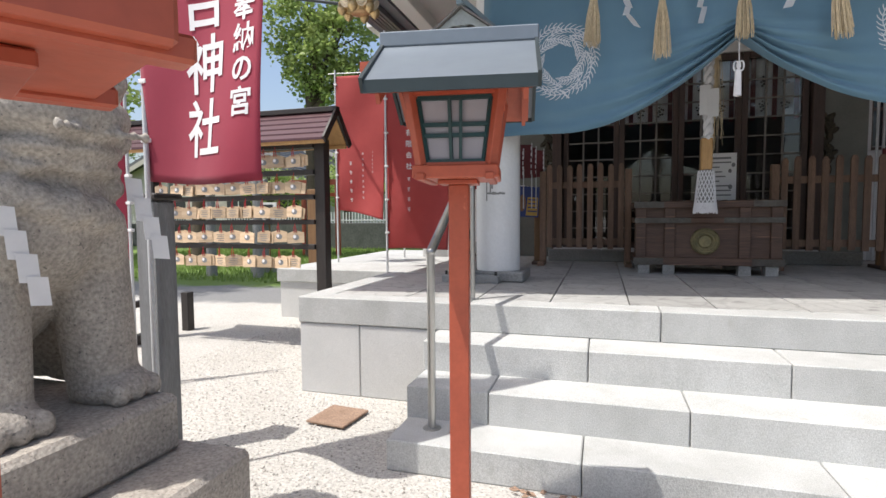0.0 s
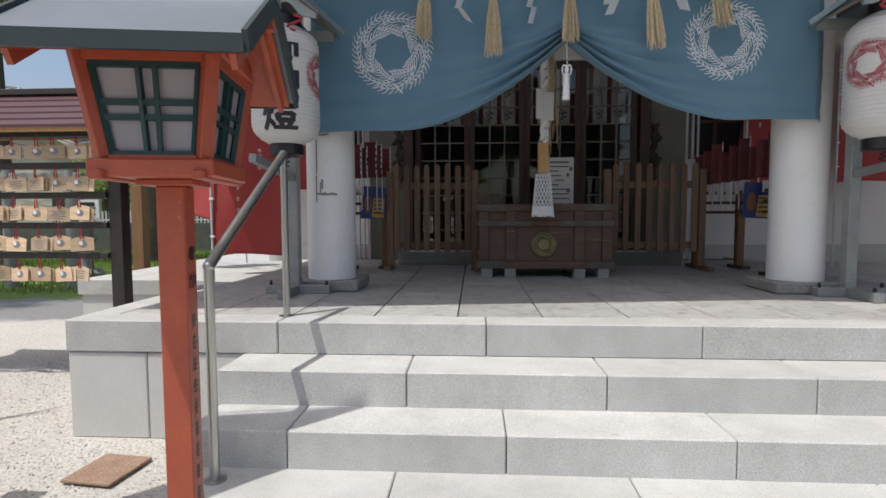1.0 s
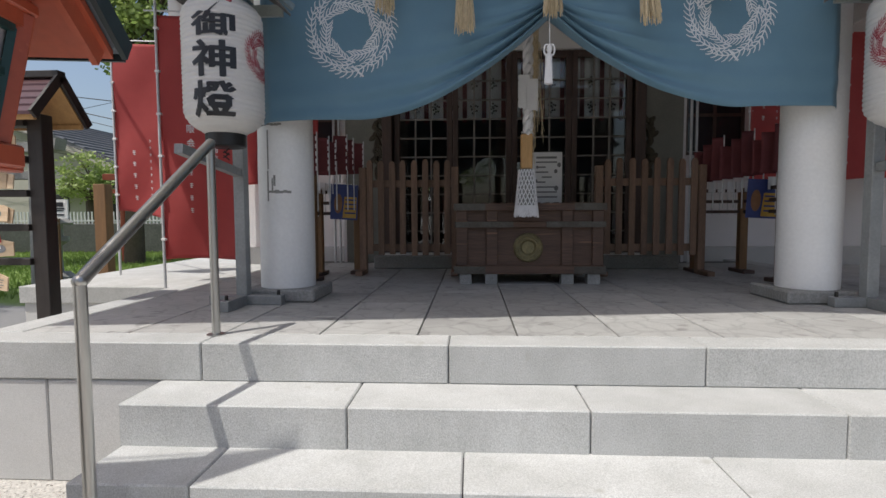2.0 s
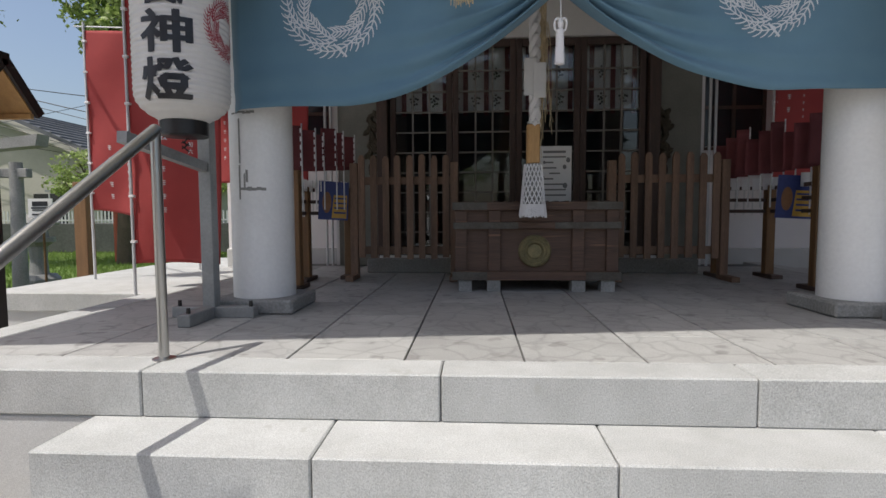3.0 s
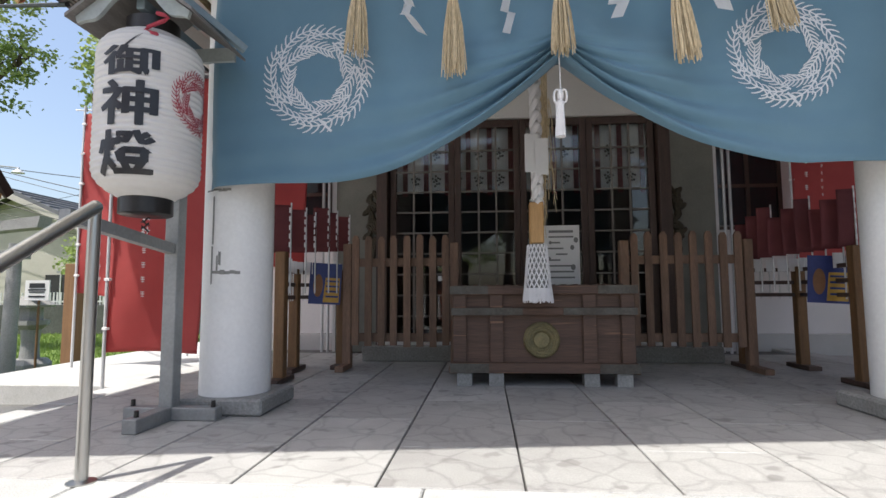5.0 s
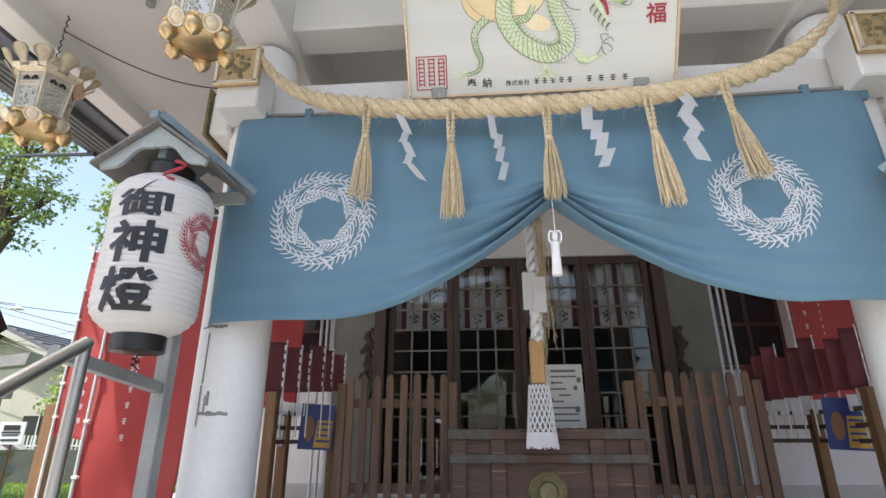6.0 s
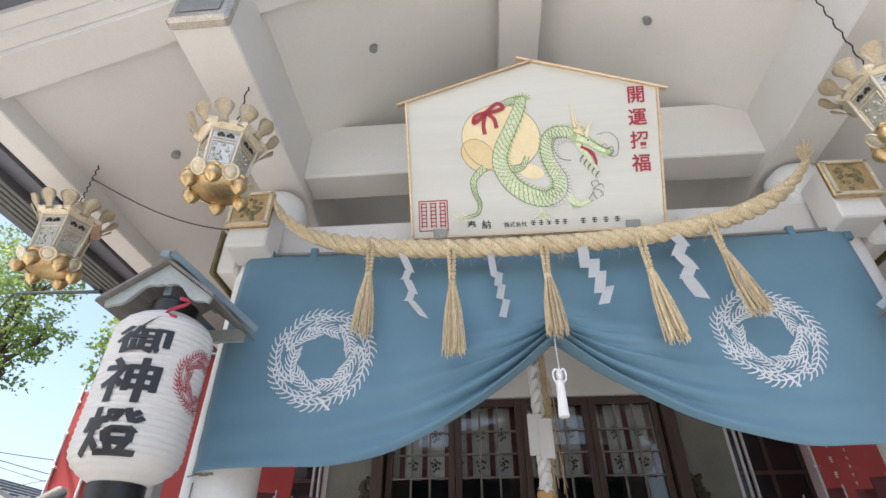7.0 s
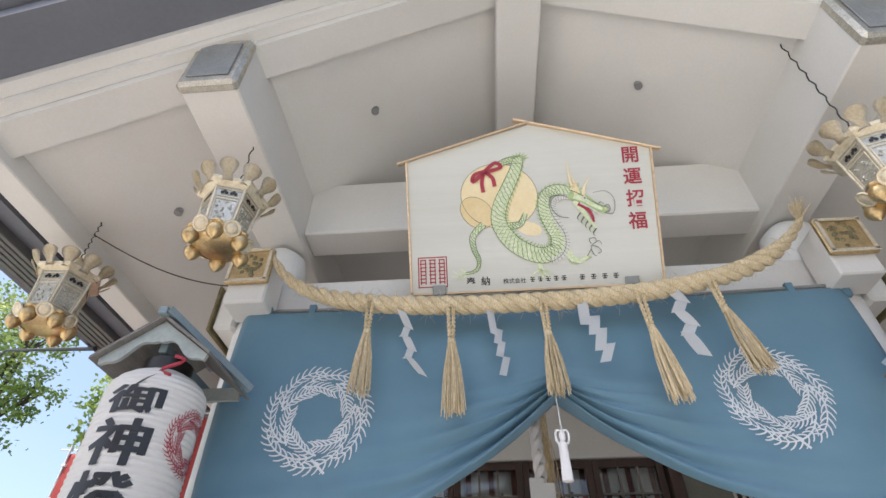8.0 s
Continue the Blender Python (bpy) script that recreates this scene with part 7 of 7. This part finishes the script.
def house(x0, x1, y0, y1, zw, zt, label, wallm="house_wall"):
    xm = (x0 + x1) / 2
    h = thing("house", (xm, y0, 0), label, "house", "houses beyond the wall")
    part("wall", prism(bmesh.new(), [(x0, y0, 0), (x1, y0, 0), (x1, y0, zw), (xm, y0, zt - 0.15), (x0, y0, zw)], (0, y1 - y0, 0)), M[wallm], h)
    for s, xe in ((-1, x0 - 0.7), (1, x1 + 0.7)):
        ze = zw - 0.7 * (zt - zw) / (x1 - xm)
        rf = part("roof", prism(bmesh.new(), [(xm, y0 - 0.6, zt), (xe, y0 - 0.6, ze), (xe, y0 - 0.6, ze + 0.22), (xm, y0 - 0.6, zt + 0.22)], (0, y1 - y0 + 1.2, 0)), M["house_roof"], h)
        part("verge", beam(bmesh.new(), (xm, y0 - 0.62, zt - 0.12), (xe, y0 - 0.62, ze - 0.12), 0.03, 0.26), M["house_wall"], rf)
        n = 16
        for k in range(n):
            u = (k + 0.5) / n
            part("tile_course", boxed(xm + (xe - xm) * u - 0.03, y0 - 0.6, zt + (ze - zt) * u + 0.21, xm + (xe - xm) * u + 0.03, y1 + 0.6, zt + (ze - zt) * u + 0.28), M["house_roof"], rf)
    for k, (wx, wz, ww, wh) in enumerate(((0.62, 0.9, 1.6, 1.4), (0.86, 1.0, 1.2, 1.2), (0.3, 0.9, 1.6, 1.4), (0.55, 3.4, 1.3, 0.9))):
        if wz + wh > zw + 1:
            continue
        X = x0 + (x1 - x0) * wx
        w = part("window", boxed(X, y0 - 0.04, wz, X + ww, y0 - 0.005, wz + wh), M["window_dark"], h)
        part("window_frame", boxed(X - 0.06, y0 - 0.08, wz - 0.06, X + ww + 0.06, y0 - 0.042, wz), M["pole"], w)
        part("window_frame", boxed(X + ww / 2 - 0.03, y0 - 0.08, wz, X + ww / 2 + 0.03, y0 - 0.042, wz + wh), M["pole"], w)
    part("awning", boxed(x0 + (x1 - x0) * 0.7, y0 - 0.7, 2.35, x1 - 0.4, y0 - 0.005, 2.45), M["grey_steel"], h)


house(-29, -14.9, 25, 34, 3.1, 6.2, "beige gabled house with a grey tiled roof")
house(-26, -16.5, 37, 45, 4.6, 6.8, "grey roofed house farther back")
house(-13.5, -5.0, 40, 48, 3.2, 5.2, "pale house beyond the yard", "wall_white")
house(-44, -33, 22, 32, 3.4, 6.0, "beige house at the yard's far side")
house(-3, 8, 42, 50, 3.4, 5.6, "pale house behind the hall", "wall_white")

# ---- trees ----
def tree(x, y, crown, seed, leaves=5200, lean=(0, 0), size=0.11, label="broad leafy green tree with a dark trunk"):
    """A tapered trunk, limbs to each clump, and clumps of small leaves. crown: (dx, dy, z, radius)."""
    rr = random.Random(seed)
    t = thing("tree", (x, y, 0), label, "tree", "trees round the yard")
    zc = min(c[2] for c in crown)
    bm = bmesh.new()
    fork = Vector((x + lean[0] * 0.5, y + lean[1] * 0.5, zc * 0.86))
    tube(bm, [(x, y, 0), (x + 0.05, y, zc * 0.3), fork], 0.2, 12, [0.26, 0.21, 0.17])
    for dx, dy, z, r in crown:
        e = Vector((x + dx, y + dy, z))
        tube(bm, [fork, fork.lerp(e, 0.5) + Vector((rr.uniform(-.2, .2), rr.uniform(-.2, .2), 0.2)), e], 0.1, 7, [0.12, 0.07, 0.025])
        for k in range(9):
            d = Vector((rr.gauss(0, 1), rr.gauss(0, 1), rr.gauss(0, 0.8))).normalized() * r * rr.uniform(0.6, 0.95)
            tube(bm, [e.lerp(fork, 0.12), e + d * 0.5 + Vector((0, 0, 0.1)), e + d], 0.02, 5, [0.03, 0.018, 0.008])
    part("trunk", bm, M["bark"], t, smooth=True)
    vs, fs = [], []
    tot = sum(c[3] ** 2 for c in crown)
    for dx, dy, z, r in crown:
        n = int(leaves * r * r / tot)
        twigs = []
        for k in range(max(10, n // 26)):
            d = Vector((rr.gauss(0, 1), rr.gauss(0, 1), rr.gauss(0, 0.85))).normalized() * r * (0.35 + 0.68 * rr.random() ** 0.6)
            twigs.append(Vector((x + dx, y + dy, z)) + d)
        for k in range(n):
            c = rr.choice(twigs) + Vector((rr.gauss(0, 1), rr.gauss(0, 1), rr.gauss(0, 0.7))) * 0.17 * (0.6 + 0.25 * r)
            a = Vector((rr.gauss(0, 1), rr.gauss(0, 1), rr.gauss(0, 0.6))).normalized()
            b = a.cross(Vector((rr.gauss(0, 1), rr.gauss(0, 1), rr.gauss(0, 1)))).normalized()
            L = size * rr.uniform(0.7, 1.3)
            W = L * 0.36
            i = len(vs)
            vs += [tuple(c - a * L * 0.5), tuple(c + b * W), tuple(c + a * L * 0.5), tuple(c - b * W)]
            fs.append((i, i + 1, i + 2, i + 3))
    me = bpy.data.meshes.new("crown")
    o = ORG[t]
    me.from_pydata([(p[0] - o.x, p[1] - o.y, p[2] - o.z) for p in vs], [], fs)
    me.materials.append(M["leaf"])
    cr2 = new("crown", me)
    cr2.parent = t
    tagged(cr2, kind="stuff")


tree(-8.6, 14.5, [(0.2, 0, 5.6, 1.1), (-0.5, 0.3, 6.6, 0.9), (0.9, 0.2, 6.6, 1.2), (0, 0, 7.6, 1.3), (1.6, 0, 7.8, 1.0), (1.5, 0.3, 5.4, 0.8), (0.6, 0.2, 5.1, 0.8)], 1, 11000, size=0.14)
tree(-11.2, 12.6, [(0.2, 0, 6.5, 0.9), (-0.7, 0, 7.2, 1.1), (0.9, 0.2, 6.9, 0.6), (0.3, 0, 8.4, 1.1), (-1.4, 0, 6.0, 0.9), (0.1, 0.2, 9.6, 1.1), (-1.6, 0.2, 8.6, 1.2)], 2, 7500)
tree(-8.9, 6.7, [(0.2, 0, 4.0, 0.9), (1.0, 0.3, 4.6, 0.9), (-0.9, 0.2, 4.8, 1.1), (0.3, 0, 5.8, 1.3), (1.4, 0.2, 5.9, 0.8), (-1.3, 0, 6.2, 1.1), (0.6, -0.9, 5.0, 0.9)], 3, 11000)
tree(-1.2, -10.5, [(0, 0, 2.9, 1.3), (1.5, 0, 3.6, 1.3), (-1.6, 0.3, 3.5, 1.4), (0.2, 0, 5.0, 1.7), (2.6, 0.4, 4.9, 1.4), (-2.6, 0, 5.0, 1.5)], 14, 6000, size=0.16)
tree(-15.5, 11.5, [(0, 0, 3.6, 1.6), (1.5, 0, 4.6, 1.5), (-1.5, 0.4, 4.8, 1.7), (0.3, 0, 6.2, 1.9)], 13, 5000, size=0.15)
tree(-21, 16, [(0, 0, 3.2, 1.8), (2, 0, 4.6, 1.6), (-2, 0, 5, 2), (0, 0, 6.4, 2.2)], 4, 5000, size=0.2)
tree(-11.5, 22.5, [(0, 0, 2.6, 1.1), (1.1, 0, 2.9, 0.9), (-1.0, 0, 2.7, 1.0), (0.2, 0, 3.5, 0.9)], 5, 3800, size=0.14)
tree(-15.0, 21.5, [(0, 0, 2.9, 1.0), (0.9, 0, 2.5, 0.8), (-0.8, 0, 2.4, 0.8)], 6, 2600, size=0.14)
tree(-4.6, 30, [(0, 0, 3.0, 1.4), (1.6, 0, 3.4, 1.3), (-1.5, 0, 3.3, 1.3)], 7, 2600, size=0.2)

# ---- overhead cables and a street lamp ----
up = thing("utility_pole", (-19.6, 20.2, 0), "grey utility pole with a small dish lamp", "pole")
part("pole", rod(bmesh.new(), (-19.6, 20.2, 0), (-19.6, 20.2, 9.5), 0.16, 0.11, 14), M["stone_grey"], up, smooth=True)
part("lamp_arm", rod(bmesh.new(), (-19.5, 20.15, 6.5), (-17.2, 20, 6.18), 0.025, None, 8), M["grey_steel"], up)
part("lamp_dish", lathe(bmesh.new(), [(0.22, 5.98), (0.20, 6.02), (0.06, 6.12), (0.04, 6.2)], (-17.2, 20, 0), 20), M["pole"], up, smooth=True)
for k, (p, q, r) in enumerate((((-46, 30, 12.5), (10, 17, 3.2), 0.02), ((-44, 26, 13.6), (6, 23, 1.6), 0.022), ((-42, 24, 13.2), (6, 24, 0.9), 0.015), ((-46, 24, 3.0), (-2, 24, 9.3), 0.012), ((-44, 24, 13.2), (6, 24, -1.2), 0.018), ((-44, 24, 11.0), (6, 24, 0.4), 0.012), ((-44, 25, 9.6), (6, 25, 1.3), 0.012))):
    c = thing("overhead_cable", (p[0], p[1], p[2]), "black overhead cable above the yard", "cable", "overhead cables")
    part("line", tube(bmesh.new(), [(p[0] + (q[0] - p[0]) * u, p[1] + (q[1] - p[1]) * u, p[2] + (q[2] - p[2]) * u - 1.2 * math.sin(u * math.pi)) for u in np.linspace(0, 1, 24)], r, 5), M["cable"], c)
c = thing("supply_cable", (-2.3, 5.4, 3.5), "thick black supply cable to the shrine eave", "cable")
part("line", tube(bmesh.new(), [(-14.6, 15.2, 7.9), (-8.84, 10.0, 6.0), (-6.0, 7.6, 5.0), (-2.5, 5.1, 3.42)], 0.018, 6), M["cable"], c)

# ---- gravel stones and grass, where they can be told apart ----
rr = random.Random(31)
vs, fs = [], []
for k in range(15000):
    x, y = rr.uniform(-3.4, -0.55), rr.uniform(1.3, 5.2)
    if (x > -2.04 and y > 3.16) or (x > -1.06 and y > 2.26):
        continue
    r = rr.choice((0.004, 0.005, 0.006, 0.008, 0.011))
    c = Vector((x, y, r * 0.35))
    i = len(vs)
    a0 = rr.uniform(0, 6.28)
    for a in range(5):
        q = r * rr.uniform(0.75, 1.25)
        vs.append((x + q * math.cos(a0 + a * 1.257), y + q * math.sin(a0 + a * 1.257), 0.0))
    vs.append((x + rr.uniform(-.3, .3) * r, y + rr.uniform(-.3, .3) * r, r * rr.uniform(0.7, 1.1)))
    fs += [(i + a, i + (a + 1) % 5, i + 5) for a in range(5)]
me = bpy.data.meshes.new("gravel_stones")
me.from_pydata(vs, [], fs)
me.materials.append(M["pebble"])
tagged(new("gravel_stones", me), "loose pale gravel stones on the yard", "gravel", kind="stuff")
vs, fs = [], []
for k in range(26000):
    x, y = rr.uniform(-15, -3.6), rr.uniform(8.4, 18.3)
    h, w, a = rr.uniform(0.04, 0.13), rr.uniform(0.006, 0.014), rr.uniform(0, 6.28)
    lx, ly = rr.uniform(-.05, .05), rr.uniform(-.05, .05)
    i = len(vs)
    vs += [(x - w * math.cos(a), y - w * math.sin(a), 0), (x + w * math.cos(a), y + w * math.sin(a), 0), (x + lx, y + ly, h)]
    fs.append((i, i + 1, i + 2))
me = bpy.data.meshes.new("lawn_grass")
me.from_pydata(vs, [], fs)
me.materials.append(M["grass"])
tagged(new("lawn_grass", me), "short bright green grass of the lawn", "grass", kind="stuff")
# dry leaves at the foot of the steps
vs, fs = [], []
for k in range(46):
    x, y, a = rr.uniform(-0.4, 0.6), 2.27 - abs(rr.gauss(0, 0.05)), rr.uniform(0, 6.28)
    L, W = rr.uniform(0.015, 0.035), rr.uniform(0.008, 0.014)
    i = len(vs)
    ca, sa = math.cos(a), math.sin(a)
    vs += [(x - L * ca, y - L * sa, 0.004), (x - W * sa, y + W * ca, 0.014), (x + L * ca, y + L * sa, 0.008), (x + W * sa, y - W * ca, 0.003)]
    fs.append((i, i + 1, i + 2, i + 3))
me = bpy.data.meshes.new("dry_leaves")
me.from_pydata(vs, [], fs)
me.materials.append(M["rust"])
tagged(new("dry_leaves", me), "dry brown leaves at the foot of the steps", "leaves", kind="stuff")

# ---- platform stones ----
KX = [PX0, -0.803, 0.331, 1.455, 2.61, PX1]
block_row(platform, "edge_stone", KX, 3.18, 3.37, 0.495, FLOOR, M["granite"])
block_row(platform, "wall_panel", [PX0 + 0.006, -1.555, -0.99], 3.19, 3.265, 0.0, 0.49, M["granite_side"])
block_row(platform, "wall_panel", [2.83, 3.35, PX1 - 0.03], 3.21, 3.27, 0.0, 0.49, M["granite_side"])
for x0, x1, xp in ((PX0, PX0 + 0.19, PX0 + 0.006), (PX1 - 0.19, PX1, PX1 - 0.09)):
    y = 3.375
    while y < 9.2:
        y1 = min(y + 1.16, 9.2)
        part("edge_stone", boxed(x0, y + 0.0025, 0.495, x1, y1 - 0.0025, FLOOR, 0.006), M["granite"], platform)
        part("wall_panel", boxed(xp, y + 0.0025, 0.0, xp + 0.06, y1 - 0.0025, 0.49, 0.004), M["granite_side"], platform)
        y = y1
rr = random.Random(6)
xs = [PX0 + 0.195] + [-0.31 + 0.482 * k for k in range(-3, 9) if PX0 + 0.3 < -0.31 + 0.482 * k < PX1 - 0.3] + [PX1 - 0.195]
for i, (a, b) in enumerate(zip(xs, xs[1:])):
    y = 3.375
    first = 0.45 + 0.47 * (i % 2)
    while y < 7.18:
        y1 = min(y + (first if y < 3.4 else 0.94), 7.2)
        part("floor_slab", boxed(a + 0.004, y + 0.003, 0.645, b - 0.004, y1 - 0.003, FLOOR - 0.0005 - 0.001 * rr.random(), 0.003), M["slab"], platform)
        y = y1
